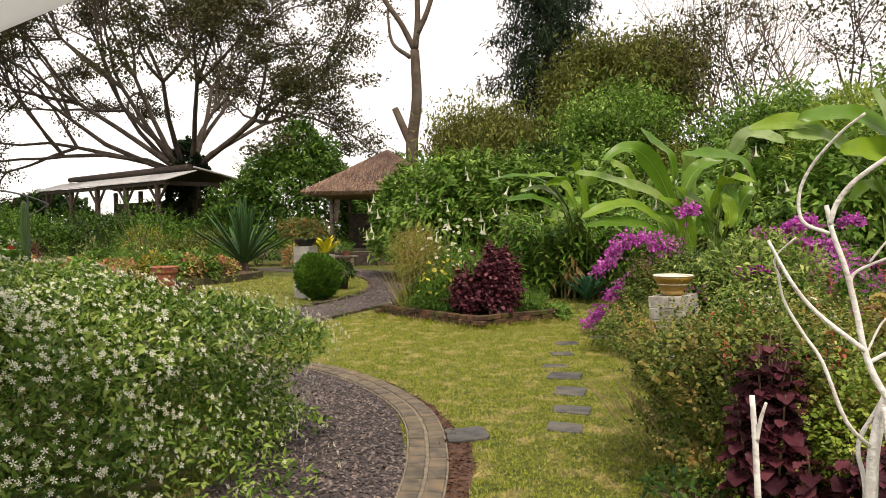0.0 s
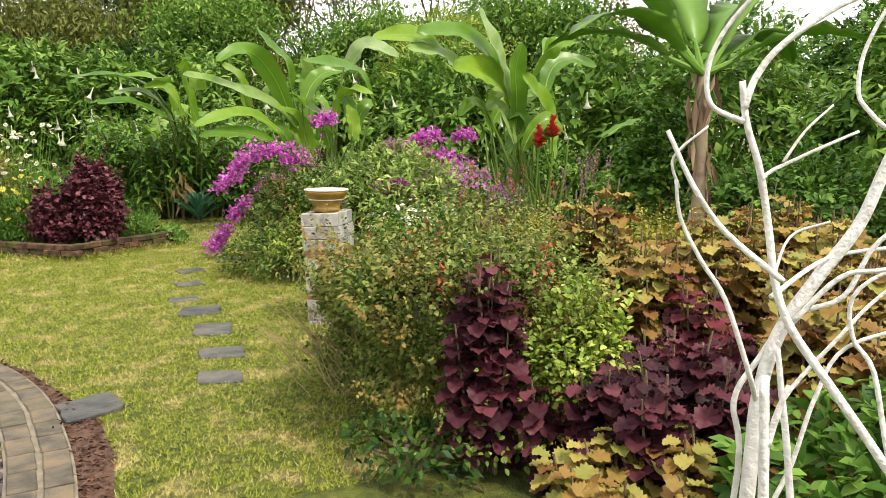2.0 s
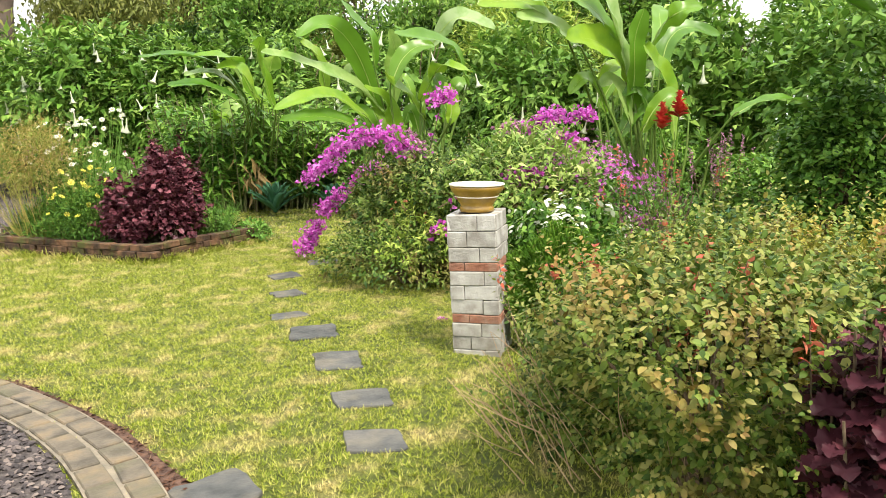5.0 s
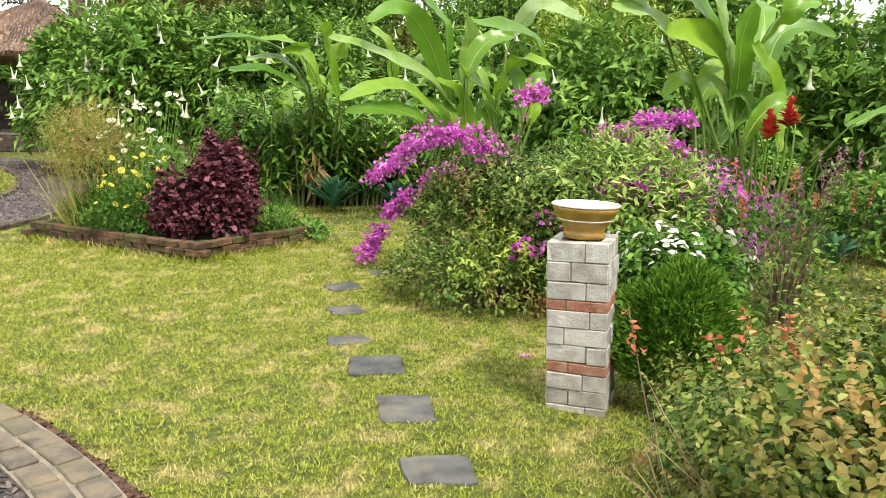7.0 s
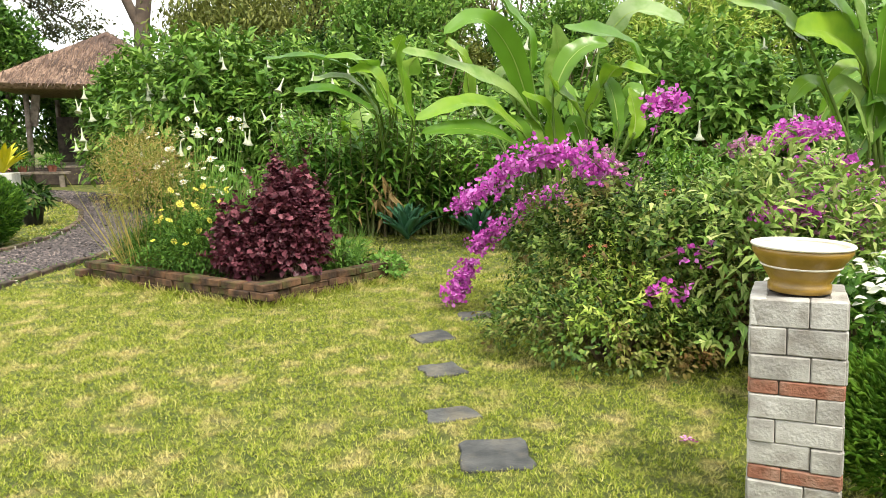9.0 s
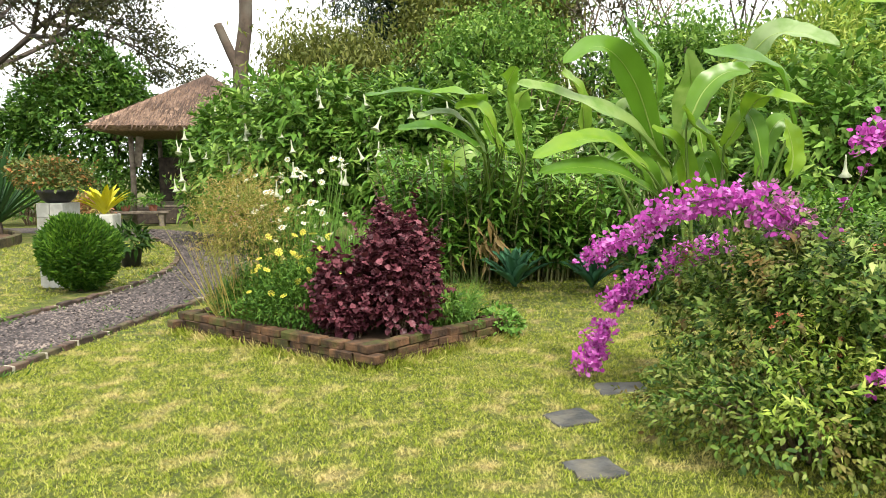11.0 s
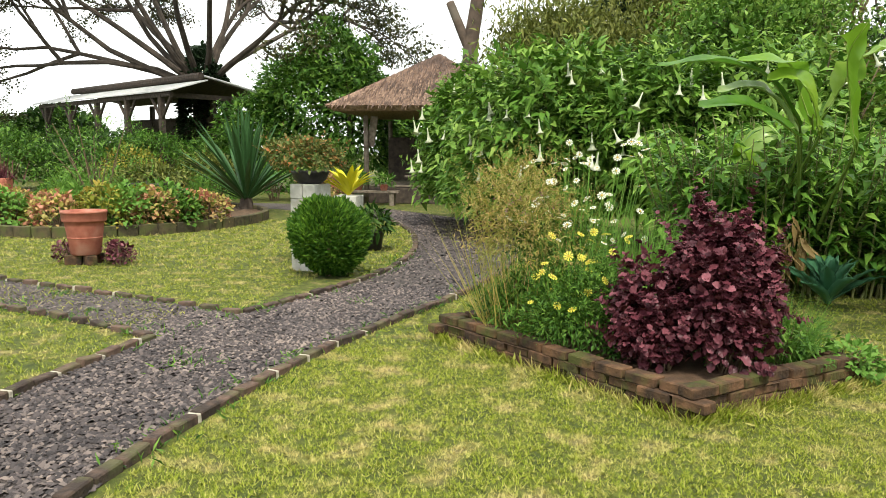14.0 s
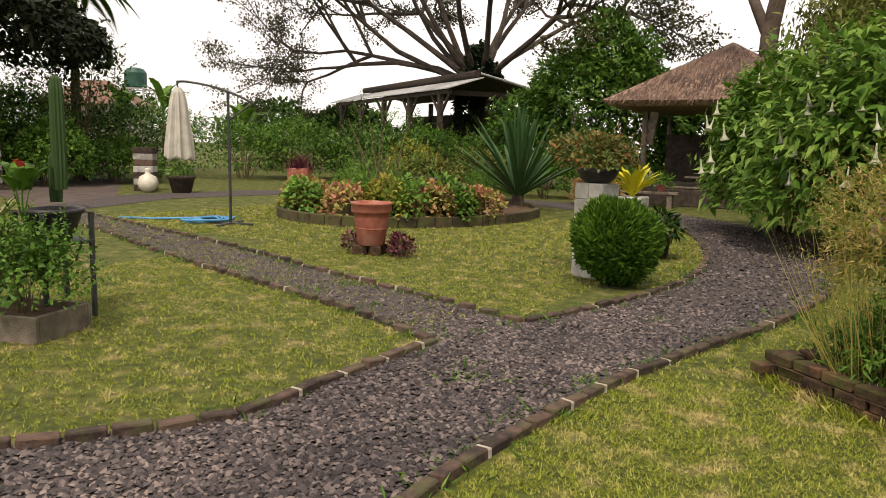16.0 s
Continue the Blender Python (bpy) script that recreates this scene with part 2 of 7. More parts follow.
def leaf_mat(name, colors, rough=0.5, trans=0.25, spots=None, patch=None, patch_scale=1.2, lo=0.42, hi=0.68, single=False, gloss=0.2):
    """Foliage: each leaf its own tone, broad patches, light coming through."""
    m, nt, ln, b = nodes_of(name)
    geo, r = nt.new("ShaderNodeNewGeometry"), ramp(nt, colors, spots)
    oi = nt.new("ShaderNodeObjectInfo")
    ln.new(oi.outputs["Random"] if single else geo.outputs["Random Per Island"], r.inputs[0])
    tc, nz = nt.new("ShaderNodeTexCoord"), nt.new("ShaderNodeTexNoise")
    nz.inputs["Scale"].default_value, nz.inputs["Detail"].default_value = patch_scale, 5
    ln.new(tc.outputs["Object"], nz.inputs["Vector"])
    mx = nt.new("ShaderNodeMix")
    mx.data_type = "RGBA"
    rr = nt.new("ShaderNodeMapRange")
    rr.inputs[1].default_value, rr.inputs[2].default_value = lo, hi
    rr.inputs[3].default_value, rr.inputs[4].default_value = 0.0, 0.75
    ln.new(nz.outputs["Fac"], rr.inputs[0])
    ln.new(rr.outputs[0], mx.inputs[0])
    ln.new(r.outputs[0], mx.inputs[6])
    mx.inputs[7].default_value = (*(patch or tuple(c * 0.75 for c in colors[0])), 1)
    ln.new(mx.outputs[2], b.inputs["Base Color"])
    b.inputs["Roughness"].default_value = rough
    b.inputs["Specular IOR Level"].default_value = gloss
    tr, ad = nt.new("ShaderNodeBsdfTranslucent"), nt.new("ShaderNodeMixShader")
    ln.new(mx.outputs[2], tr.inputs["Color"])
    ad.inputs[0].default_value = trans
    ln.new(b.outputs[0], ad.inputs[1])
    ln.new(tr.outputs[0], ad.inputs[2])
    ln.new(ad.outputs[0], nt["Material Output"].inputs["Surface"])
    return m


def solid_mat(name, colors, rough=0.8, scale=12.0, bump=0.4, fine=90.0, metal=0.0, per_piece=0.0, stain=None, stain_scale=3.0, stain_amount=0.6, spec=0.4):
    """Stone, wood, metal, paint: two scales of noise in colour and relief, and stains."""
    m, nt, ln, b = nodes_of(name)
    tc, n1, n2 = nt.new("ShaderNodeTexCoord"), nt.new("ShaderNodeTexNoise"), nt.new("ShaderNodeTexNoise")
    n1.inputs["Scale"].default_value, n1.inputs["Detail"].default_value = scale, 6
    n2.inputs["Scale"].default_value, n2.inputs["Detail"].default_value = fine, 4
    ln.new(tc.outputs["Object"], n1.inputs["Vector"])
    ln.new(tc.outputs["Object"], n2.inputs["Vector"])
    r = ramp(nt, colors, [0.32 + 0.36 * i / max(1, len(colors) - 1) for i in range(len(colors))])
    out = r.outputs[0]
    fac = n1.outputs["Fac"]
    if per_piece:
        oi, ma = nt.new("ShaderNodeObjectInfo"), nt.new("ShaderNodeMath")
        ma.operation = "MULTIPLY_ADD"
        ln.new(oi.outputs["Random"], ma.inputs[0])
        ma.inputs[1].default_value = per_piece
        sub = nt.new("ShaderNodeMath")
        sub.operation = "SUBTRACT"
        ln.new(n1.outputs["Fac"], sub.inputs[0])
        sub.inputs[1].default_value = per_piece / 2
        ln.new(sub.outputs[0], ma.inputs[2])
        fac = ma.outputs[0]
        add = nt.new("ShaderNodeVectorMath")
        ln.new(tc.outputs["Object"], add.inputs[0])
        ln.new(oi.outputs["Location"], add.inputs[1])
        ln.new(add.outputs[0], n1.inputs["Vector"])
    ln.new(fac, r.inputs[0])
    if stain:
        n3, rr, mx = nt.new("ShaderNodeTexNoise"), nt.new("ShaderNodeMapRange"), nt.new("ShaderNodeMix")
        n3.inputs["Scale"].default_value, n3.inputs["Detail"].default_value = stain_scale, 7
        ln.new((add if per_piece else tc).outputs[0 if per_piece else "Object"], n3.inputs["Vector"])
        rr.inputs[1].default_value, rr.inputs[2].default_value, rr.inputs[4].default_value = 0.5, 0.66, stain_amount
        ln.new(n3.outputs["Fac"], rr.inputs[0])
        mx.data_type = "RGBA"
        ln.new(rr.outputs[0], mx.inputs[0])
        ln.new(out, mx.inputs[6])
        mx.inputs[7].default_value = (*stain, 1)
        out = mx.outputs[2]
    ln.new(out, b.inputs["Base Color"])
    b.inputs["Roughness"].default_value, b.inputs["Metallic"].default_value = rough, metal
    b.inputs["Specular IOR Level"].default_value = spec
    if bump:
        bp = nt.new("ShaderNodeBump")
        bp.inputs["Strength"].default_value, bp.inputs["Distance"].default_value = bump, 0.01
        ln.new(n2.outputs["Fac"], bp.inputs["Height"])
        ln.new(bp.outputs[0], b.inputs["Normal"])
    return m


M_TWIG = solid_mat("twig_bark", [(0.09, 0.06, 0.035), (0.2, 0.15, 0.09)], 0.9, 30)
M_BARK = solid_mat("tree_bark", [(0.05, 0.036, 0.028), (0.12, 0.088, 0.066)], 0.95, 3, 0.9, 25, stain=(0.14, 0.125, 0.1), stain_scale=1.2)
M_DARKBARK = solid_mat("dark_bark", [(0.035, 0.028, 0.022), (0.09, 0.07, 0.055)], 0.95, 3, 0.6, 20)
M_SOIL = solid_mat("soil", [(0.06, 0.035, 0.02), (0.14, 0.085, 0.05)], 0.95, 8, 0.8, 60)
M_MULCH = solid_mat("mulch", [(0.05, 0.026, 0.018), (0.14, 0.075, 0.05)], 0.95, 20, 1.0, 80)
M_KERB = solid_mat("kerb_stone", [(0.07, 0.06, 0.046), (0.13, 0.108, 0.08), (0.19, 0.14, 0.085)], 0.85, 9, 0.6, 70, per_piece=0.16, stain=(0.1, 0.095, 0.05))
M_MORTAR = solid_mat("mortar", [(0.13, 0.115, 0.09), (0.25, 0.21, 0.155)], 0.9, 15, 0.6, 90)
M_MOSSBRICK = solid_mat("mossy_brick", [(0.022, 0.014, 0.009), (0.07, 0.038, 0.02), (0.15, 0.078, 0.04)], 0.95, 9, 1.0, 45, per_piece=0.1, stain=(0.06, 0.068, 0.014), stain_scale=5, stain_amount=0.9)
M_MOSSDARK = solid_mat("moss_edge", [(0.035, 0.03, 0.015), (0.09, 0.07, 0.035)], 0.95, 10, 0.9, 50, per_piece=0.3, stain=(0.07, 0.085, 0.02), stain_scale=4, stain_amount=0.8)
M_EDGE = solid_mat("edge_brick", [(0.035, 0.024, 0.019), (0.07, 0.045, 0.034), (0.12, 0.075, 0.055)], 0.9, 14, 0.7, 60, per_piece=0.4, stain=(0.09, 0.095, 0.035), stain_scale=6)
M_EDGEPALE = solid_mat("edge_mortar", [(0.28, 0.25, 0.2), (0.5, 0.46, 0.38)], 0.9, 14, 0.6, 60)
M_SLATE = solid_mat("slate", [(0.035, 0.037, 0.037), (0.07, 0.071, 0.068), (0.105, 0.1, 0.09)], 0.7, 7, 0.7, 40, per_piece=0.25, stain=(0.2, 0.17, 0.12), stain_scale=4, stain_amount=0.45)
M_WHITEBRICK = solid_mat("white_block", [(0.26, 0.245, 0.22), (0.38, 0.365, 0.33), (0.46, 0.445, 0.41)], 0.9, 10, 0.5, 70, per_piece=0.35, stain=(0.19, 0.165, 0.135), stain_scale=9, stain_amount=0.6)
M_REDBRICK = solid_mat("red_brick", [(0.22, 0.09, 0.055), (0.36, 0.16, 0.1)], 0.9, 20, 0.7, 90, per_piece=0.3, stain=(0.3, 0.25, 0.2), stain_scale=9, stain_amount=0.4)
M_PILLARMORTAR = solid_mat("pillar_mortar", [(0.12, 0.105, 0.09), (0.2, 0.18, 0.155)], 0.95, 15, 0.5, 90)
M_BLOCK = solid_mat("concrete_block", [(0.4, 0.39, 0.35), (0.58, 0.57, 0.53)], 0.9, 9, 0.6, 80, per_piece=0.3, stain=(0.3, 0.28, 0.22), stain_scale=5)
M_GLAZE = solid_mat("ochre_glaze", [(0.2, 0.115, 0.016), (0.32, 0.19, 0.032)], 0.3, 10, 0.15, 60, spec=0.6)
M_GLAZEPALE = solid_mat("cream_glaze", [(0.66, 0.6, 0.48), (0.78, 0.74, 0.64)], 0.35, 10, 0.15, 60)
M_TERRA = solid_mat("terracotta", [(0.28, 0.085, 0.055), (0.43, 0.15, 0.1)], 0.85, 9, 0.5, 70, stain=(0.4, 0.22, 0.17), stain_scale=4)
M_THATCH = solid_mat("thatch", [(0.1, 0.065, 0.045), (0.26, 0.17, 0.12), (0.36, 0.25, 0.18)], 0.95, 10, 1.0, 60)
M_WOOD = solid_mat("weathered_wood", [(0.1, 0.075, 0.055), (0.24, 0.2, 0.16)], 0.9, 8, 0.7, 60, stain=(0.08, 0.08, 0.05))
M_DARKWOOD = solid_mat("dark_wood", [(0.03, 0.022, 0.018), (0.08, 0.06, 0.045)], 0.85, 8, 0.5, 60)
M_WHITEPAINT = solid_mat("white_limb_paint", [(0.62, 0.6, 0.57), (0.8, 0.79, 0.77)], 0.75, 14, 0.7, 70, stain=(0.42, 0.36, 0.32), stain_scale=11, stain_amount=0.55)
M_DARKMETAL = solid_mat("dark_metal", [(0.025, 0.028, 0.028), (0.05, 0.055, 0.055)], 0.5, 15, 0.2, 80)
M_SHEET = solid_mat("roof_sheet", [(0.45, 0.45, 0.44), (0.62, 0.62, 0.61)], 0.55, 3, 0.3, 20)
M_CANVAS = solid_mat("canvas", [(0.42, 0.4, 0.34), (0.56, 0.53, 0.47)], 0.9, 6, 0.4, 120)
M_HOSE = solid_mat("blue_hose", [(0.05, 0.22, 0.42), (0.08, 0.32, 0.55)], 0.4, 10, 0.0)
M_BLACKPOT = solid_mat("black_pot", [(0.015, 0.014, 0.016), (0.04, 0.037, 0.04)], 0.45, 10, 0.3)
M_ROCK = solid_mat("dark_rock", [(0.03, 0.03, 0.028), (0.1, 0.095, 0.08)], 0.9, 6, 1.0, 30)
M_AWNING = leaf_mat("awning_sheet", [(0.7, 0.71, 0.72), (0.76, 0.77, 0.78)], trans=0.6, patch=(0.68, 0.68, 0.68))
M_CREAM = solid_mat("cream_ceramic", [(0.6, 0.56, 0.46), (0.72, 0.68, 0.58)], 0.4, 8, 0.2)

# darkest daisy leaf tone paints in the shaded gaps between leaves
L_DAISY = leaf_mat("daisy_leaf", [(0.022, 0.06, 0.009), (0.09, 0.175, 0.024), (0.22, 0.34, 0.055), (0.42, 0.5, 0.15)], patch=(0.05, 0.12, 0.016), patch_scale=1.6)
L_MIXED = leaf_mat("mixed_shrub_leaf", [(0.03, 0.065, 0.011), (0.085, 0.145, 0.02), (0.18, 0.235, 0.04), (0.33, 0.32, 0.1)], patch=(0.33, 0.16, 0.055), patch_scale=2.6, lo=0.54, hi=0.7)
L_BOUG = leaf_mat("bougainvillea_leaf", [(0.02, 0.05, 0.01), (0.06, 0.125, 0.018), (0.14, 0.22, 0.035), (0.25, 0.29, 0.08)], patch=(0.22, 0.1, 0.04), patch_scale=2.6, lo=0.55, hi=0.68)
L_GOLD = leaf_mat("golden_shrub_leaf", [(0.12, 0.14, 0.02), (0.24, 0.25, 0.035), (0.4, 0.36, 0.07)], patch=(0.36, 0.2, 0.05), patch_scale=2.4, lo=0.52, hi=0.68)
L_LIME = leaf_mat("lime_leaf", [(0.1, 0.19, 0.02), (0.32, 0.42, 0.06), (0.5, 0.54, 0.14)], patch=(0.12, 0.24, 0.03), patch_scale=2.5)
L_PURPLE = leaf_mat("purple_coleus_leaf", [(0.022, 0.007, 0.01), (0.05, 0.013, 0.02), (0.1, 0.024, 0.035), (0.15, 0.045, 0.055)], rough=0.5, trans=0.12, patch=(0.035, 0.01, 0.015), patch_scale=3)
L_REDCOL = leaf_mat("red_coleus_leaf", [(0.07, 0.012, 0.02), (0.17, 0.03, 0.035), (0.12, 0.035, 0.05)], trans=0.15, patch=(0.06, 0.015, 0.025), patch_scale=4)
L_GOLDCOL = leaf_mat("gold_coleus_leaf", [(0.16, 0.075, 0.024), (0.27, 0.17, 0.042), (0.38, 0.31, 0.085), (0.22, 0.23, 0.05)], trans=0.22, patch=(0.25, 0.12, 0.04), patch_scale=3.2, lo=0.5, hi=0.64)
L_GREEN = leaf_mat("green_leaf", [(0.022, 0.065, 0.009), (0.085, 0.2, 0.025), (0.2, 0.34, 0.055)], patch=(0.045, 0.12, 0.016))
L_DEEP = leaf_mat("deep_green_leaf", [(0.01, 0.035, 0.006), (0.04, 0.1, 0.015), (0.1, 0.18, 0.03)], patch=(0.015, 0.045, 0.008), patch_scale=0.7)
L_BRUG = leaf_mat("angel_trumpet_leaf", [(0.035, 0.095, 0.012), (0.13, 0.26, 0.034), (0.32, 0.46, 0.1)], patch=(0.07, 0.17, 0.02), patch_scale=0.8)
L_THICK = leaf_mat("ginger_leaf", [(0.035, 0.1, 0.014), (0.12, 0.26, 0.028), (0.27, 0.43, 0.07)], patch=(0.05, 0.15, 0.018), gloss=0.35)
L_HELI = leaf_mat("heliconia_leaf", [(0.06, 0.16, 0.016), (0.13, 0.27, 0.02), (0.24, 0.38, 0.028), (0.34, 0.44, 0.22)], rough=0.34, trans=0.36, patch=(0.13, 0.28, 0.025), patch_scale=5, single=True, gloss=0.45)
L_RIB = leaf_mat("leaf_rib", [(0.3, 0.42, 0.1), (0.38, 0.48, 0.15)], trans=0.2, patch=(0.28, 0.4, 0.1))
L_BANANA = leaf_mat("banana_leaf", [(0.14, 0.3, 0.04), (0.22, 0.4, 0.06)], rough=0.4, trans=0.4, patch=(0.13, 0.28, 0.04), patch_scale=2, single=True, gloss=0.4)
L_CONIF = leaf_mat("conifer_needles", [(0.045, 0.12, 0.012), (0.1, 0.22, 0.018), (0.19, 0.32, 0.035)], patch=(0.05, 0.13, 0.012), patch_scale=3)
L_BALL = leaf_mat("clipped_thuja", [(0.018, 0.06, 0.007), (0.065, 0.16, 0.014), (0.16, 0.29, 0.03)], patch=(0.035, 0.1, 0.01), patch_scale=5)
L_HEU = leaf_mat("maroon_leaf", [(0.045, 0.012, 0.016), (0.12, 0.03, 0.042), (0.26, 0.09, 0.11)], rough=0.4, trans=0.12, patch=(0.06, 0.016, 0.024), patch_scale=4)
L_STRAW = leaf_mat("straw_grass", [(0.2, 0.23, 0.05), (0.36, 0.34, 0.08), (0.46, 0.33, 0.11), (0.56, 0.4, 0.2)], patch=(0.24, 0.28, 0.06), patch_scale=3)
L_FERN = leaf_mat("feathery_green", [(0.12, 0.26, 0.04), (0.2, 0.36, 0.07)], patch=(0.1, 0.22, 0.04))
L_YELFERN = leaf_mat("yellow_fern", [(0.56, 0.52, 0.02), (0.72, 0.66, 0.05)], patch=(0.5, 0.5, 0.03))
L_YUCCA = leaf_mat("blade_leaf", [(0.03, 0.085, 0.03), (0.06, 0.14, 0.045)], rough=0.4, trans=0.1, patch=(0.03, 0.08, 0.025))
L_AGAVE = leaf_mat("agave_leaf", [(0.035, 0.12, 0.06), (0.06, 0.17, 0.085)], rough=0.45, trans=0.08, patch=(0.03, 0.1, 0.05))
L_BIGTREE = leaf_mat("big_tree_leaf", [(0.02, 0.03, 0.008), (0.05, 0.06, 0.018), (0.1, 0.1, 0.03)], trans=0.15, patch=(0.05, 0.035, 0.015), patch_scale=0.25)
L_OLIVE = leaf_mat("olive_leaf", [(0.045, 0.065, 0.012), (0.13, 0.16, 0.028), (0.24, 0.25, 0.06)], trans=0.2, patch=(0.09, 0.1, 0.02), patch_scale=0.4)
L_PINE = leaf_mat("pine_needles", [(0.012, 0.03, 0.012), (0.025, 0.05, 0.018)], trans=0.08, patch=(0.012, 0.028, 0.01), patch_scale=0.4)
L_ROSY = leaf_mat("rosy_gold_leaf", [(0.36, 0.1, 0.08), (0.52, 0.24, 0.16), (0.5, 0.4, 0.12), (0.16, 0.24, 0.04)], patch=(0.22, 0.26, 0.06), patch_scale=2.2)
L_GRASS = leaf_mat("lawn_blade", [(0.12, 0.165, 0.012), (0.21, 0.265, 0.021), (0.31, 0.35, 0.042), (0.48, 0.45, 0.15)], patch=(0.6, 0.47, 0.22), patch_scale=4.2, trans=0.2, rough=0.6, lo=0.5, hi=0.7)
M_CHIP = leaf_mat("bark_chip", [(0.035, 0.018, 0.012), (0.1, 0.05, 0.032), (0.17, 0.09, 0.055)], trans=0.02, rough=0.9)
P_MAGENTA = leaf_mat("magenta_bract", [(0.4, 0.045, 0.31), (0.58, 0.11, 0.5), (0.7, 0.3, 0.66)], trans=0.3, patch=(0.42, 0.06, 0.35), patch_scale=4)
P_PALEPINK = leaf_mat("faded_bract", [(0.4, 0.16, 0.3), (0.5, 0.25, 0.35)], trans=0.3)
P_WHITE = leaf_mat("white_petal", [(0.62, 0.64, 0.5), (0.78, 0.78, 0.68)], trans=0.3, patch=(0.7, 0.7, 0.55))
P_YELLOW = leaf_mat("yellow_petal", [(0.66, 0.58, 0.05), (0.75, 0.68, 0.15)], trans=0.3, patch=(0.65, 0.6, 0.06))
P_RED = leaf_mat("red_flower", [(0.45, 0.03, 0.03), (0.6, 0.1, 0.06)], trans=0.2, patch=(0.5, 0.05, 0.04))
P_CORAL = leaf_mat("coral_flower", [(0.5, 0.1, 0.06), (0.58, 0.2, 0.12)], trans=0.25, patch=(0.45, 0.1, 0.06))
P_TRUMPET = leaf_mat("trumpet_petal", [(0.6, 0.62, 0.46), (0.74, 0.74, 0.6)], trans=0.35, patch=(0.6, 0.64, 0.48))


def ground_mat():
    m, nt, ln, b = nodes_of("lawn_ground")
    tc = nt.new("ShaderNodeTexCoord")
    outs = []
    for s, d in ((4.2, 5), (14, 6), (140, 3)):
        n = nt.new("ShaderNodeTexNoise")
        n.inputs["Scale"].default_value, n.inputs["Detail"].default_value = s, d
        ln.new(tc.outputs["Object"], n.inputs["Vector"])
        outs.append(n.outputs["Fac"])
    r1 = ramp(nt, [(0.06, 0.085, 0.007), (0.11, 0.13, 0.016), (0.3, 0.24, 0.11)], [0.34, 0.54, 0.76])
    r2 = ramp(nt, [(0.6, 0.6, 0.6), (1.25, 1.22, 1.1)], [0.35, 0.65])
    r3 = ramp(nt, [(0.5, 0.52, 0.5), (1.3, 1.3, 1.2)], [0.35, 0.65])
    ln.new(outs[0], r1.inputs[0]), ln.new(outs[1], r2.inputs[0]), ln.new(outs[2], r3.inputs[0])
    last = r1.outputs[0]
    for r in (r2, r3):
        mx = nt.new("ShaderNodeMix")
        mx.data_type, mx.blend_type = "RGBA", "MULTIPLY"
        mx.inputs[0].default_value = 1.0
        ln.new(last, mx.inputs[6]), ln.new(r.outputs[0], mx.inputs[7])
        last = mx.outputs[2]
    ln.new(last, b.inputs["Base Color"])
    b.inputs["Roughness"].default_value = 0.95
    bp = nt.new("ShaderNodeBump")
    bp.inputs["Strength"].default_value, bp.inputs["Distance"].default_value = 0.8, 0.02
    ln.new(outs[2], bp.inputs["Height"]), ln.new(bp.outputs[0], b.inputs["Normal"])
    return m


def gravel_mat(name, colors):
    m, nt, ln, b = nodes_of(name)
    geo, tc, n = nt.new("ShaderNodeNewGeometry"), nt.new("ShaderNodeTexCoord"), nt.new("ShaderNodeTexNoise")
    n.inputs["Scale"].default_value = 1.1
    ln.new(tc.outputs["Object"], n.inputs["Vector"])
    r, r2, mx = ramp(nt, colors), ramp(nt, [(0.75, 0.72, 0.72), (1.2, 1.15, 1.1)], [0.35, 0.65]), nt.new("ShaderNodeMix")
    ln.new(geo.outputs["Random Per Island"], r.inputs[0]), ln.new(n.outputs["Fac"], r2.inputs[0])
    mx.data_type, mx.blend_type = "RGBA", "MULTIPLY"
    mx.inputs[0].default_value = 1.0
    ln.new(r.outputs[0], mx.inputs[6]), ln.new(r2.outputs[0], mx.inputs[7])
    ln.new(mx.outputs[2], b.inputs["Base Color"])
    b.inputs["Roughness"].default_value = 0.75
    return m


M_GROUND = ground_mat()
M_GRAVEL = gravel_mat("gravel_stone", [(0.02, 0.016, 0.017), (0.048, 0.039, 0.04), (0.085, 0.07, 0.069), (0.22, 0.18, 0.16)])
M_GRAVELBED = solid_mat("gravel_bed", [(0.03, 0.024, 0.023), (0.07, 0.058, 0.054), (0.12, 0.1, 0.09)], 0.95, 30, 1.0, 70)
M_DIRT = solid_mat("dirt", [(0.065, 0.048, 0.04), (0.12, 0.09, 0.076)], 0.95, 2, 0.7, 30)

# ---- ground and paths ----
bm = bmesh.new()
bmesh.ops.create_grid(bm, x_segments=8, y_segments=8, size=900)
me = bpy.data.meshes.new("ground")
bm.to_mesh(me)
bm.free()
me.materials.append(M_GROUND)
tagged(new("ground", me), "mown yellow-green lawn with worn straw patches", "lawn", kind="structure")

PATH_R = [(0.24, -4), (0.24, 1), (0.19, 3.1), (0.04, 3.85), (-0.2, 4.7), (-0.65, 5.55), (-1.45, 6.4), (-2.2, 6.8), (-2.72, 7.5), (-2.78, 8.3), (-2.73, 9.2), (-2.6, 10.2),
          (-2.35, 11.3), (-2.0, 12.6), (-1.75, 14.5), (-1.85, 16.5), (-2.4, 19.5), (-3.6, 21.6), (-6, 23.8), (-9, 25)]
PATH_L = [(-0.9, -4), (-0.9, 1), (-0.95, 3.1), (-1.1, 3.85), (-1.3, 4.7), (-1.7, 5.2), (-2.9, 5.6), (-4.3, 6.2), (-4.75, 7.3), (-4.12, 8.3), (-4.08, 9.2), (-4.05, 10.25),
          (-3.78, 11.25), (-3.4, 12.6), (-3.2, 14.2), (-3.4, 16.2), (-4.1, 18.6), (-5.2, 20.8), (-7.3, 22.4), (-9.5, 23.2)]
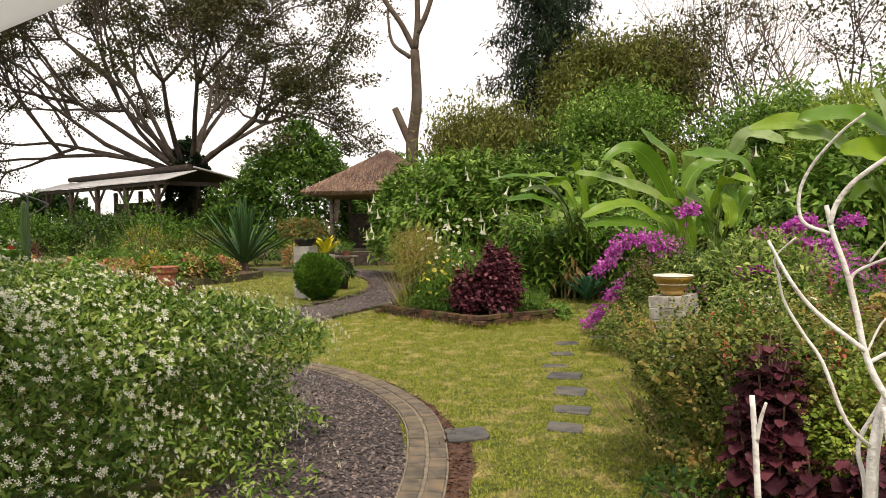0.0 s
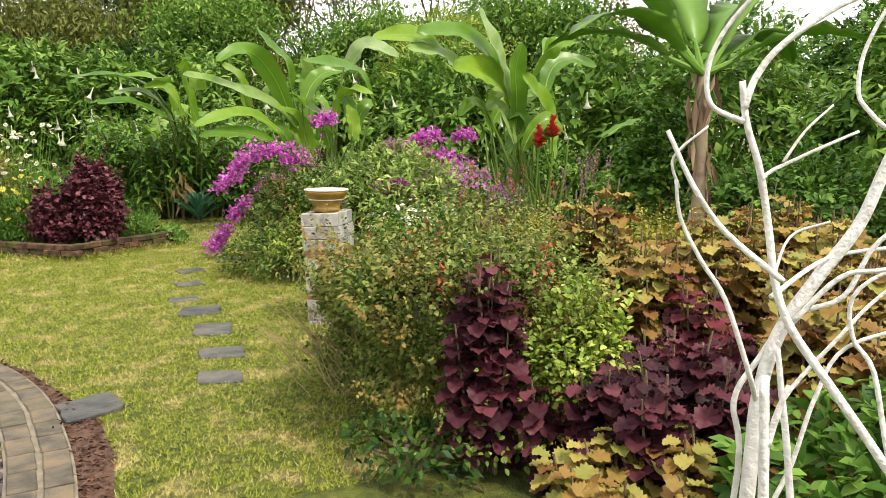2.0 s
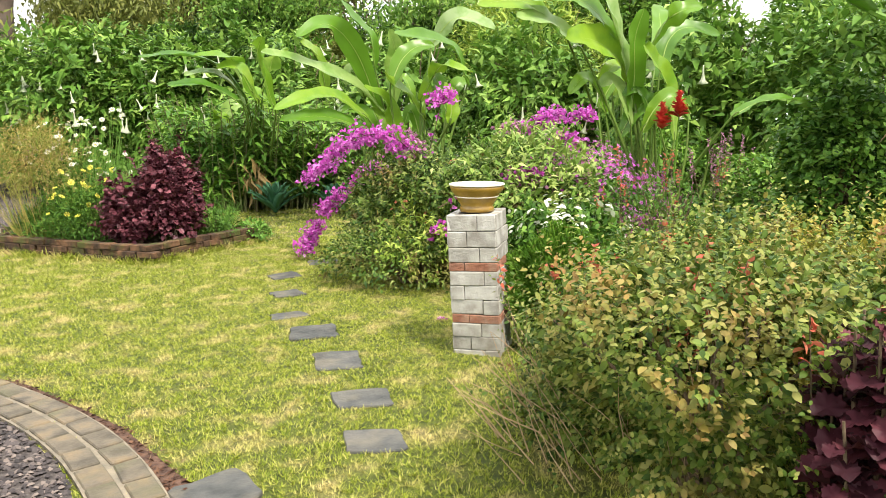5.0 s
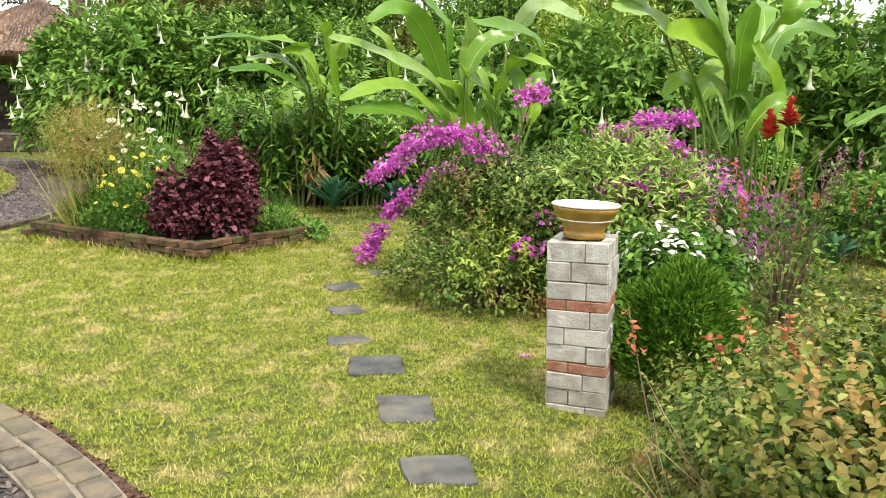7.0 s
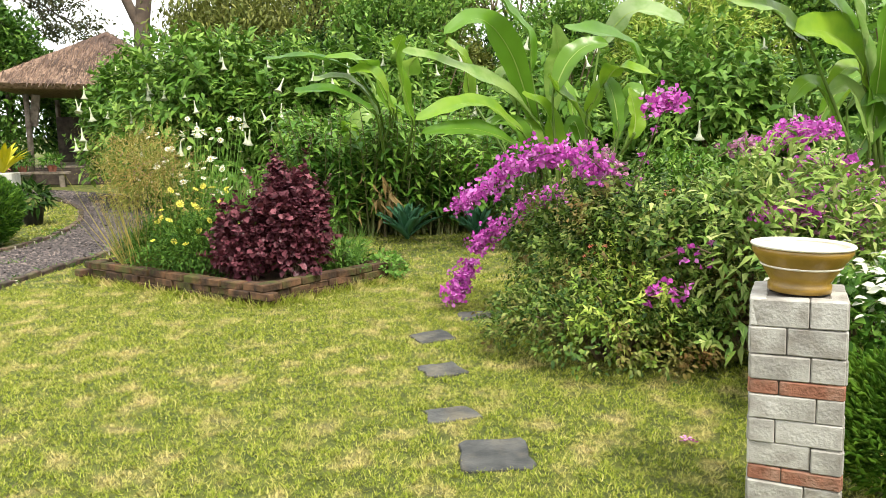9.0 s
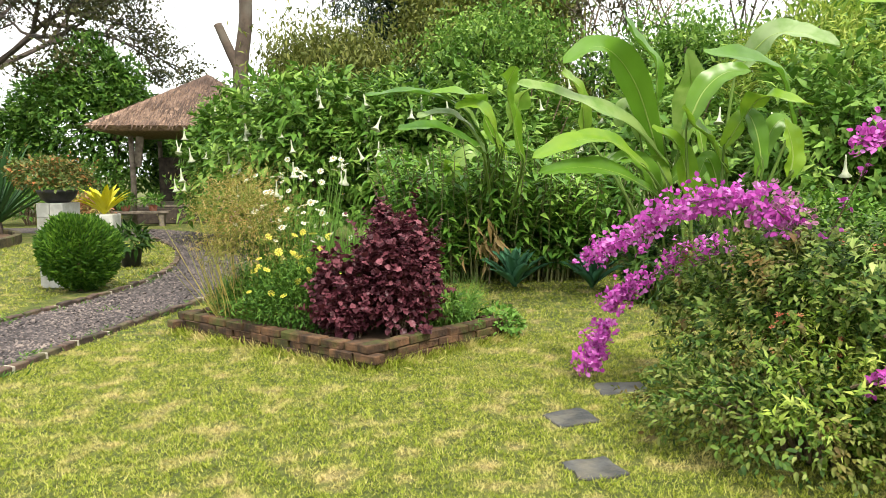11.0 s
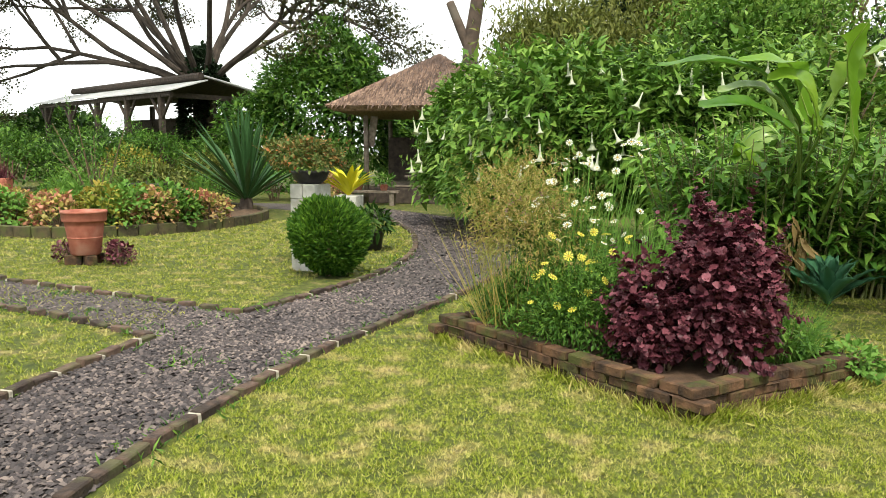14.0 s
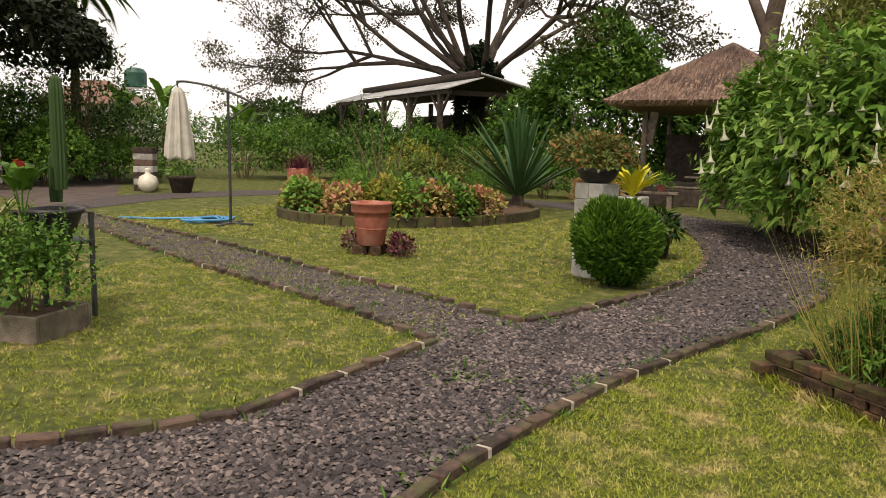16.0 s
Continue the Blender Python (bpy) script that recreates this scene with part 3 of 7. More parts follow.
SIDE_N = [(-3.75, 11.2), (-4.8, 11.53), (-6.4, 11.94), (-9.3, 12.8), (-13.3, 13.7), (-15.5, 14.3)]
SIDE_S = [(-4.03, 10.25), (-5.4, 10.74), (-7.5, 11.26), (-10.1, 12.0), (-12.3, 12.7), (-16, 13.2)]
RING_IN = [(-15.5, 14.3), (-16.9, 17.6), (-16.4, 20.9), (-13, 23.2), (-9.5, 23.2)]
RING_OUT = [(-16, 13.2), (-18.7, 17.3), (-18.4, 21.6), (-13.6, 24.8), (-9, 25)]


def inside(poly, x, y):
    hit = np.zeros(len(x), bool)
    for (x0, y0), (x1, y1) in zip(poly, poly[1:] + poly[:1]):
        cross = ((y0 > y) != (y1 > y)) & (x < (x1 - x0) * (y - y0) / (y1 - y0 + 1e-12) + x0)
        hit ^= cross
    return hit


STRIPS = [PATH_R + PATH_L[::-1], SIDE_N + SIDE_S[::-1], RING_IN + RING_OUT[::-1]]


def on_path(x, y):
    return np.logical_or.reduce([inside(s, x, y) for s in STRIPS])


def strip(name, right, left, z, mat, label):
    V = [(x, y, z) for x, y in right] + [(x, y, z) for x, y in left]
    n = len(right)
    return tagged(add_mesh(name, (V, [(i, i + 1, n + i + 1, n + i) for i in range(n - 1)]), mat), label, "path", kind="structure")


strip("gravel_path", PATH_R, PATH_L, 0.006, M_GRAVELBED, "curving garden path of grey-brown crushed gravel")
strip("side_path", SIDE_N, SIDE_S, 0.010, M_GRAVELBED, "side path of worn grey gravel with weeds")
strip("ring_path", RING_IN, RING_OUT, 0.008, M_GRAVELBED, "far gravel path round the lawn")


def gravel(n, x0, x1, y0, y1, size, seed):
    g = np.random.default_rng(seed)
    x, y = g.uniform(x0, x1, n), g.uniform(y0, y1, n)
    k = on_path(x, y)
    x, y = x[k], y[k]
    n = len(x)
    T = np.array([(1, 0, 0), (0, 0.8, 0), (-1, 0.1, 0), (0.1, -0.8, 0), (0.1, 0, 0.55), (-0.35, 0.25, 0.4)])
    F = np.array([(0, 1, 4), (1, 5, 4), (1, 2, 5), (2, 3, 5), (3, 4, 5), (3, 0, 4)])
    a, s = g.uniform(0, 6.28, n), size * g.uniform(0.5, 1.3, n)
    tilt = g.normal(size=(n, 2)) * 0.3
    c, q = np.cos(a)[:, None], np.sin(a)[:, None]
    jit = 1 + g.normal(size=(n, 6)) * 0.15
    px, py = T[:, 0] * jit, T[:, 1] * jit
    V = np.stack([x[:, None] + s[:, None] * (px * c - py * q), y[:, None] + s[:, None] * (px * q + py * c),
                  0.012 + s[:, None] * (T[:, 2] + tilt[:, :1] * px + tilt[:, 1:] * py)], -1).reshape(-1, 3)
    return V, (F[None] + (np.arange(n) * 6)[:, None, None]).reshape(-1, 3)


stones = stack([gravel(22000, -1.6, 0.4, 2.0, 7.2, 0.016, 1), gravel(46000, -4.8, -1.7, 6.0, 13.0, 0.021, 2),
                gravel(22000, -6.5, -1.5, 13, 25, 0.024, 3), gravel(26000, -17, -3.7, 10, 15, 0.018, 4)])
tagged(add_mesh("gravel", stones, M_GRAVEL), "loose grey-brown crushed gravel stones", "gravel", kind="stuff")

# far dirt track and fields
tagged(add_mesh("dirt_track", ([(-16.5, 14.2, 0.004), (-18.7, 17.3, 0.004), (-52, 41, 0.004), (-54, 34, 0.004), (-24, 16, 0.004)], [(0, 4, 3, 2, 1)]), M_DIRT),
       "bare brown dirt track with fallen leaves", "track", kind="structure")
tagged(add_mesh("mulch_strip", ([(0.36, 2.6, 0.004), (0.58, 2.6, 0.004), (0.55, 3.5, 0.004), (0.47, 4, 0.004), (0.28, 4.42, 0.004), (0.03, 5, 0.004), (-0.5, 5.8, 0.004), (-0.7, 6, 0.004), (-0.18, 5.2, 0.004), (0.1, 4.55, 0.004), (0.26, 4, 0.004), (0.3, 3.5, 0.004)],
       [(0, 1, 2, 11), (11, 2, 3, 10), (10, 3, 4, 9), (9, 4, 5, 8), (8, 5, 6, 7)]), M_MULCH), "strip of red-brown mulch beside the stone kerb", "mulch", kind="structure")


def along(pts, step):
    """Places and headings every step metres along a line."""
    P = np.array(pts, float)
    d = np.r_[0, np.cumsum(np.linalg.norm(np.diff(P, axis=0), axis=1))]
    s = np.arange(step / 2, d[-1], step)
    x, y = np.interp(s, d, P[:, 0]), np.interp(s, d, P[:, 1])
    e = step * 0.8
    hx = np.interp(s + e, d, P[:, 0]) - np.interp(s - e, d, P[:, 0])
    hy = np.interp(s + e, d, P[:, 1]) - np.interp(s - e, d, P[:, 1])
    return x, y, np.degrees(np.arctan2(hy, hx))


def offset(pts, d):
    """The line shifted d metres to its right."""
    P = np.array(pts, float)
    t = unit(np.gradient(P, axis=0))
    return [tuple(p) for p in P + d * np.c_[t[:, 1], -t[:, 0]]]


def smooth_line(pts, k=6):
    P = np.array(pts, float)
    E = np.vstack([2 * P[0] - P[1], P, 2 * P[-1] - P[-2]])
    out = []
    for i in range(len(P) - 1):
        p0, p1, p2, p3 = E[i:i + 4]
        for f in np.arange(k) / k:
            out.append(tuple(0.5 * (2 * p1 + (p2 - p0) * f + (2 * p0 - 5 * p1 + 4 * p2 - p3) * f**2 + (3 * p1 - p0 - 3 * p2 + p3) * f**3)))
    return out + [tuple(P[-1])]


STONES = [([(0.23, 4.26), (0.34, 3.95), (0.60, 4.10), (0.51, 4.37)], 0.024), ([(0.98, 4.35), (1.23, 4.29), (1.24, 4.53), (0.99, 4.58)], 0.013), ([(1.02, 4.87), (1.31, 4.81), (1.33, 5.05), (1.03, 5.1)], 0.013),
          ([(1.03, 5.46), (1.30, 5.43), (1.33, 5.75), (1.06, 5.79)], 0.013), ([(0.96, 6.11), (1.29, 6.1), (1.32, 6.39), (1.0, 6.41)], 0.015), ([(0.91, 6.66), (1.2, 6.7), (1.14, 6.86), (0.92, 6.84)], 0.01),
          ([(1.02, 7.35), (1.28, 7.38), (1.22, 7.6), (0.98, 7.56)], 0.012), ([(1.08, 8.03), (1.36, 8.14), (1.3, 8.4), (1.05, 8.28)], 0.012), ([(1.5, 8.6), (1.85, 8.7), (1.85, 8.9), (1.5, 8.88)], 0.01)]


def on_slab(x, y):
    return np.logical_or.reduce([inside(s, x, y) for s, _ in STONES])


# lawn blades, thinner with distance
def blades(n, x0, x1, y0, y1, size, width, seed, per=5):
    """Grass in small tufts whose blades lean outwards."""
    g = np.random.default_rng(seed)
    m = n // per
    x, y = np.repeat(g.uniform(x0, x1, m), per), np.repeat(g.uniform(y0, y1, m), per)
    big = np.repeat(g.uniform(0.55, 1.3, m), per)
    a = g.uniform(0, 6.28, m * per)
    r = size * 0.35 * g.uniform(0, 1, m * per)
    x, y = x + r * np.cos(a), y + r * np.sin(a)
    k = ~on_path(x, y) & ~inside(BED, x, y) & ~on_slab(x, y) & ~inside(MULCH, x, y)
    x, y, a, big = x[k], y[k], a[k], big[k]
    n = len(x)
    way = np.c_[np.cos(a), np.sin(a), g.uniform(0.35, 1.6, n)]
    nrm = np.c_[-np.cos(a), -np.sin(a), g.uniform(0.2, 1.0, n)] + g.normal(size=(n, 3)) * 0.3
    return scatter("blade", np.c_[x, y, np.zeros(n)], way, nrm, size * big * g.uniform(0.6, 1.2, n), width)


MULCH = [(0.36, 2.6), (0.58, 2.6), (0.55, 3.5), (0.47, 4.0), (0.28, 4.42), (0.03, 5.0), (-0.5, 5.8), (-0.7, 6.0), (-0.18, 5.2), (0.1, 4.55), (0.26, 4.0), (0.3, 3.5)]
BED = [(-0.06, 9.36), (1.12, 10.35), (-0.6, 12.05), (-1.86, 10.9)]
lawn = stack([blades(80000, -2.9, -1.2, 4.2, 7.5, 0.025, 0.17, 17), blades(300000, -1.2, 3.2, 2.8, 7.5, 0.025, 0.17, 11), blades(230000, -2.7, 3.2, 7.5, 10.5, 0.027, 0.18, 12), blades(100000, -2.7, 4.5, 10.5, 15, 0.032, 0.2, 13),
              blades(110000, -9, -3.9, 7, 13.5, 0.032, 0.18, 14), blades(70000, -14, -3, 13.5, 20, 0.05, 0.22, 15), blades(30000, 3.2, 8, 5.5, 11, 0.05, 0.22, 16)])
g = np.random.default_rng(21)
x, y = g.uniform(-0.75, 0.6, 9000), g.uniform(2.6, 6, 9000)
k = inside(MULCH, x, y)
P = np.c_[x[k], y[k], g.uniform(0.004, 0.014, k.sum())]
tagged(add_mesh("mulch_chips", scatter("kite", P, g.normal(size=P.shape) * (1, 1, 0.25), g.normal(size=P.shape) * 0.35 + (0, 0, 1), g.uniform(0.015, 0.045, len(P)), 0.4), M_CHIP), "loose brown bark chips beside the stone kerb", "mulch", kind="stuff")
edge_pts, outs = [], []
for s in range(4):
    u, v = np.array(BED[s]), np.array(BED[(s + 1) % 4])
    f = g.uniform(-0.02, 1.02, 900)[:, None]
    o = np.array([(v - u)[1], -(v - u)[0]]) / np.linalg.norm(v - u)
    edge_pts.append(u + (v - u) * f + o * np.abs(g.normal(size=(900, 1))) * 0.05)
    outs.append(np.repeat(o[None], 900, 0))
edge_pts, outs = np.vstack(edge_pts), np.vstack(outs)
n = len(edge_pts)
long_grass = scatter("blade", np.c_[edge_pts, np.zeros(n)], np.c_[outs * 0.5 + g.normal(size=(n, 2)) * 0.5, np.ones(n)], g.normal(size=(n, 3)), 0.085 * g.uniform(0.4, 1.5, n), 0.08)
tagged(add_mesh("long_grass", long_grass, L_GRASS), "uncut grass along the foot of the brick bed", "grass", kind="stuff")
tagged(add_mesh("lawn_grass", lawn, L_GRASS), "short mown lawn grass, yellow-green with straw", "grass", kind="stuff")

# ---- stone kerb of the near path: two rows of bricks with a mortar line ----
KERB = smooth_line([(0.44, 1.0), (0.45, 2.2), (0.43, 3.05), (0.34, 3.75), (0.16, 4.5), (-0.16, 5.2), (-0.72, 5.97), (-1.31, 6.5), (-1.85, 6.76), (-2.35, 7.0)])
kerb = thing("path_kerb", "double row of brown stone bricks edging the gravel, set in pale mortar", "kerb", kind="structure")
mid = offset(KERB, -0.125)
a, b = offset(KERB, 0.005), offset(KERB, -0.265)
n = len(a)
add_mesh("mortar", ([(x, y, 0.022) for x, y in a] + [(x, y, 0.022) for x, y in b] + [(x, y, 0.0) for x, y in a] + [(x, y, 0.0) for x, y in b],
         [(i, n + i, n + i + 1, i + 1) for i in range(n - 1)] + [(i, i + 1, 2 * n + i + 1, 2 * n + i) for i in range(n - 1)] + [(n + i, 3 * n + i, 3 * n + i + 1, n + i + 1) for i in range(n - 1)]), M_MORTAR, kerb)
kb = None
for row, d in enumerate((-0.062, -0.197)):
    x, y, h = along(offset(KERB, d), 0.2)
    for i in range(len(x)):
        m = pose(x[i], y[i], rng.normal() * 0.002, rng.normal() * 0.8, rng.normal() * 0.8, h[i] + rng.normal() * 1.5)
        if kb is None:
            kb = add_mesh("brick", box(0.184, 0.112, 0.034, 0.006), M_KERB, kerb)
            kb.matrix_basis = m
        else:
            share("brick", kb, kerb, m)

# low brick edges of the far paths
eb = ebp = None
for line, label, cut in ((PATH_R[7:18], "single row of low mossy bricks edging the gravel path", 0.21), (PATH_L[8:12], "low brick edge along the small lawn", 0.21),
                         (PATH_L[12:18], "low mossy brick edge round the middle lawn", 0.24), (SIDE_N, "low brick edge of the side path", 0.3), (SIDE_S, "low brick edge along the small lawn by the side path", 0.3)):
    edge = thing("path_edging", label, "edging", kind="structure")
    x, y, h = along(smooth_line(line, 5), cut)
    for i in range(len(x)):
        m = pose(x[i], y[i], -0.01 + rng.normal() * 0.006, rng.normal() * 2, rng.normal() * 3, h[i] + rng.normal() * 3)
        if i % 2:
            eb = eb or add_mesh("brick", box(0.19, 0.075, 0.065, 0.008), M_EDGE, edge)
            if eb.parent is edge and eb.matrix_basis == Matrix():
                eb.matrix_basis = m
            else:
                share("brick", eb, edge, m)
            mm = m @ pose(0.105, 0, 0)
            ebp = ebp or add_mesh("mortar_joint", box(0.03, 0.085, 0.062, 0.006), M_EDGEPALE, edge)
            if ebp.parent is edge and ebp.matrix_basis == Matrix():
                ebp.matrix_basis = mm
            elif rng.random() < 0.6:
                share("mortar_joint", ebp, edge, mm)
        else:
            share("brick", eb, edge, m) if eb else None

# ---- stepping stones ----
def slab(pts, z, label, name="stepping_stone"):
    c = np.mean(pts, axis=0)
    g = np.random.default_rng(int(abs(c[0] * 100 + c[1] * 37)))
    ring = []
    for k in range(len(pts)):
        p, q = np.array(pts[k]), np.array(pts[(k + 1) % len(pts)])
        for f in (0.08, 0.36, 0.64, 0.92):
            ring.append(p + (q - p) * f - c + g.normal(size=2) * 0.008)
    n = len(ring)
    V = [(x * 1.0, y * 1.0, 0.0) for x, y in ring] + [(x, y, z - 0.006) for x, y in ring] + [(x * 0.97, y * 0.97, z) for x, y in ring]
    F = [(i, (i + 1) % n, n + (i + 1) % n, n + i) for i in range(n)] + [(n + i, n + (i + 1) % n, 2 * n + (i + 1) % n, 2 * n + i) for i in range(n)] + [tuple(range(2 * n, 3 * n))]
    ob = add_mesh(name, (V, F), M_SLATE)
    ob.location = (*c, 0)
    return tagged(ob, label, "stepping stone", "stepping stones across the lawn")


for pts, z in STONES:
    slab(pts, z, "flat grey slate stepping stone sunk in the grass" if z < 0.02 else "thin grey slate slab beside the stone kerb")

# ---- block pillar with bowl ----
PX, PY, PR = 2.1, 5.53, -36.5
pillar = thing("brick_pillar", "slim pillar of white blocks with two red brick courses", "pillar", (PX, PY, -0.05), PR)
pillar.matrix_basis = Matrix.Translation((PX, PY, -0.05)) @ pose(0, 0, 0, 0, -2.8, 0) @ pose(0, 0, 0, 0, 0, PR)
add_mesh("mortar_core", box(0.278, 0.278, 0.92, 0.004), M_PILLARMORTAR, pillar)
courses = [0.086, 0.086, 0.086, 0.055, 0.09, 0.09, 0.09, 0.055, 0.09, 0.098, 0.1]
z = 0.0
for k, hh in enumerate(courses):
    red = k in (3, 7)
    long_first = k % 2 == 0
    for s in range(4):
        for half in (0, 1):
            split = (0.197 if long_first else 0.1) + 0.016 * math.sin(k * 2.3 + s)
            L = split if half == 0 else 0.296 - split
            x = (-0.15 + L / 2 + 0.001) if half == 0 else (0.15 - L / 2 - 0.001)
            m = pose(0, 0, z, 0, 0, 90 * s) @ pose(x, -0.124 + rng.normal() * 0.002, 0.002 + rng.normal() * 0.001, rng.normal() * 0.7, rng.normal() * 0.5, rng.normal() * 1.2)
            b = add_mesh("brick", box(L - 0.001, 0.056, hh - 0.003, 0.004), M_REDBRICK if red else M_WHITEBRICK, pillar)
            b.matrix_basis = m
    z += hh
bowl = thing("glazed_bowl", "ochre glazed ceramic bowl with cream rim on the pillar", "bowl", tuple(pillar.matrix_basis @ Vector((0, 0, 0.928))), 20)
bowl.scale = (0.93, 0.93, 0.96)
bowl_body = add_mesh("body", lathe([(0.1, 0), (0.112, 0.004), (0.112, 0.03), (0.104, 0.036), (0.125, 0.07), (0.142, 0.1), (0.168, 0.135), (0.176, 0.15), (0.176, 0.166), (0.168, 0.168), (0.165, 0.155), (0.14, 0.1), (0.11, 0.06)], 40), M_GLAZE, bowl, smooth=True)
add_mesh("rim", lathe([(0.166, 0.166), (0.18, 0.167), (0.184, 0.172), (0.18, 0.178), (0.166, 0.177), (0.156, 0.168), (0.166, 0.166)], 40, caps=False), M_GLAZEPALE, bowl_body, "cream glazed rim", smooth=True)
add_mesh("band", lathe([(0.139, 0.093), (0.1435, 0.095), (0.1455, 0.099), (0.144, 0.101)], 40), M_GLAZEPALE, bowl_body, "pale raised band", smooth=True)
add_mesh("inside", lathe([(0.158, 0.168), (0.15, 0.15), (0.135, 0.122), (0.1, 0.088), (0.05, 0.075), (0.002, 0.072)], 40, caps=False), M_GLAZEPALE, bowl_body, "cream glazed inside", smooth=True)

# ---- walled flower bed ----
bed = thing("raised_bed", "low mossy brick flower bed on the lawn", "flower bed", kind="")
add_mesh("soil", ([(x, y, 0.12) for x, y in BED], [(0, 1, 2, 3)]), M_SOIL, bed)
bb = None
for s in range(4):
    p, q = np.array(BED[s]), np.array(BED[(s + 1) % 4])
    L = np.linalg.norm(q - p)
    hd = math.degrees(math.atan2(*(q - p)[::-1]))
    inn = np.array([-(q - p)[1], (q - p)[0]]) / L
    n = int(L / 0.22)
    for k in range(3):
        for i in range(n):
            f = (i + (0.5 if k != 1 else 0.95)) / n
            c = p + (q - p) * f + inn * (0.06 + rng.normal() * 0.009)
            m = pose(c[0], c[1], k * 0.064 - 0.005 + rng.normal() * 0.002, rng.normal() * 1.5, rng.normal() * 1.2, hd + rng.normal() * 1.5)
            if bb is None:
                bb = add_mesh("brick", box(0.216, 0.118, 0.064, 0.007), M_MOSSBRICK, bed)
                bb.matrix_basis = m
            else:
                share("brick", bb, bed, m)

# ---- shrubs of the near border ----
daisy = thing("daisy_bush", "big sprawling bush with small white daisy flowers", "bush", (-3.05, 2.9, 0), 8)
g = np.random.default_rng(32)
for rx, ry, h, n, zc, sd in ((2.4, 1.95, 1.46, 66000, 0.36, 31), (2.38, 1.9, 0.75, 24000, 0.1, 34)):
    P, w = mound(n, rx, ry, h, sd, inner=0.8, zc=zc, a=0.4)
    add_mesh("foliage", scatter("lance", P, w * 0.6 + g.normal(size=P.shape) * 0.6 + (0, 0, 0.2), w * 0.4 + (0, 0, 0.8) + g.normal(size=P.shape) * 0.5, 0.055 * g.uniform(0.6, 1.3, len(P)), 0.4), L_DAISY, daisy)
add_mesh("shoot_mass", leafy("lance", 10, 2.35, 1.9, 1.46, 0.055, 0.4, 31, zc=0.34, a=0.4, sprigs=600), L_DAISY, daisy)
add_mesh("stem_mass", stems(30, 2.2, 1.8, 1.1, 0.012, 31), M_TWIG, daisy)
blooms("flower_mass", 6800, 2.43, 1.98, 1.48, 0.031, P_WHITE, 31, daisy, "small white daisy flowers", top=0.12, a=0.4)
blooms("flower_mass", 2600, 2.42, 1.94, 0.77, 0.03, P_WHITE, 34, daisy, "small white daisy flowers", top=0.2, a=0.4)
blooms("flower_mass", 420, 2.4, 1.95, 1.5, 0.055, P_WHITE, 33, daisy, "larger creamy white flowers", top=0.8, a=0.4, clusters=26, spread=0.1)


def spikes(parent, n, rx, ry, z0, z1, mat, seed, per=16, length=0.16):
    """Thin stalks rising from a bush, each ending in a spike of small flowers."""
    g = np.random.default_rng(seed)
    P, st = [], []
    for i in range(n):
        a, k = g.uniform(0, 6.28), math.sqrt(g.uniform(0, 1))
        foot = np.array((rx * k * math.cos(a), ry * k * math.sin(a), z0 * 0.45))
        top = foot * (1.12, 1.12, 0) + (g.normal() * 0.06, g.normal() * 0.06, g.uniform(z0, z1))
        way = unit(top - foot)
        st.append(tube([foot, (foot + top) / 2 + g.normal(size=3) * 0.01, top], [0.004, 0.003, 0.002], 3))
        f = np.linspace(0, 1, per)[:, None]
        P.append(top - way * length * f * g.uniform(0.7, 1.1) + g.normal(size=(per, 3)) * (0.004 + 0.012 * f))
    P = np.vstack(P)
    add_mesh("flower_mass", scatter("oval", P, g.normal(size=P.shape) + (0, 0, -0.2), g.normal(size=P.shape), g.uniform(0.02, 0.042, len(P)), 0.5), mat, parent, "small flowers in upright spikes")
    add_mesh("stem_mass", join(st), M_TWIG, parent)


mixed = shrub("mixed_shrub", "dense shrub with small green leaves turning rusty", (2.2, 3.55), 0.83, 0.95, 0.93, "oval", 19000, 0.035, 0.65, L_MIXED, 41, a=0.5, inner=0.6, sprigs=900)
spikes(mixed, 20, 0.6, 0.7, 0.75, 1.02, P_CORAL, 42)
g = np.random.default_rng(43)
tw = []
for i in range(46):
    a, r0 = g.uniform(2.2, 4.4), g.uniform(0.5, 0.85)
    p0 = np.array((0.95 * r0 * math.cos(a), 0.2 + 1.0 * r0 * math.sin(a) * 0.6, g.uniform(0.1, 0.4)))
    d = unit(np.array((math.cos(a) * 0.7, math.sin(a) * 0.3, g.uniform(0.6, 1.4))) + g.normal(size=3) * 0.2)
    tw.append(tube([p0, p0 + d * 0.18, p0 + d * 0.34 + g.normal(size=3) * 0.02], [0.003, 0.002, 0.001], 3))
add_mesh("twig_mass", join(tw), solid_mat("dry_twig", [(0.3, 0.2, 0.12), (0.42, 0.3, 0.18)], 0.9), mixed, "thin tan dry twigs")
salvia = shrub("salvia_bush", "airy green bush with coral-red flower spikes", (2.7, 4.3), 0.88, 0.58, 0.54, "oval", 6000, 0.045, 0.6, L_BOUG, 45, a=0.5, inner=0.4, sprigs=380)
spikes(salvia, 34, 0.85, 0.58, 0.45, 0.85, P_CORAL, 46)
golden = shrub("golden_shrub", "golden-leaved hedge shrub with rusty young tips", (3.5, 3.75), 0.93, 0.83, 0.93, "oval", 12000, 0.042, 0.6, L_GOLD, 47, a=0.45, inner=0.6, sprigs=700)


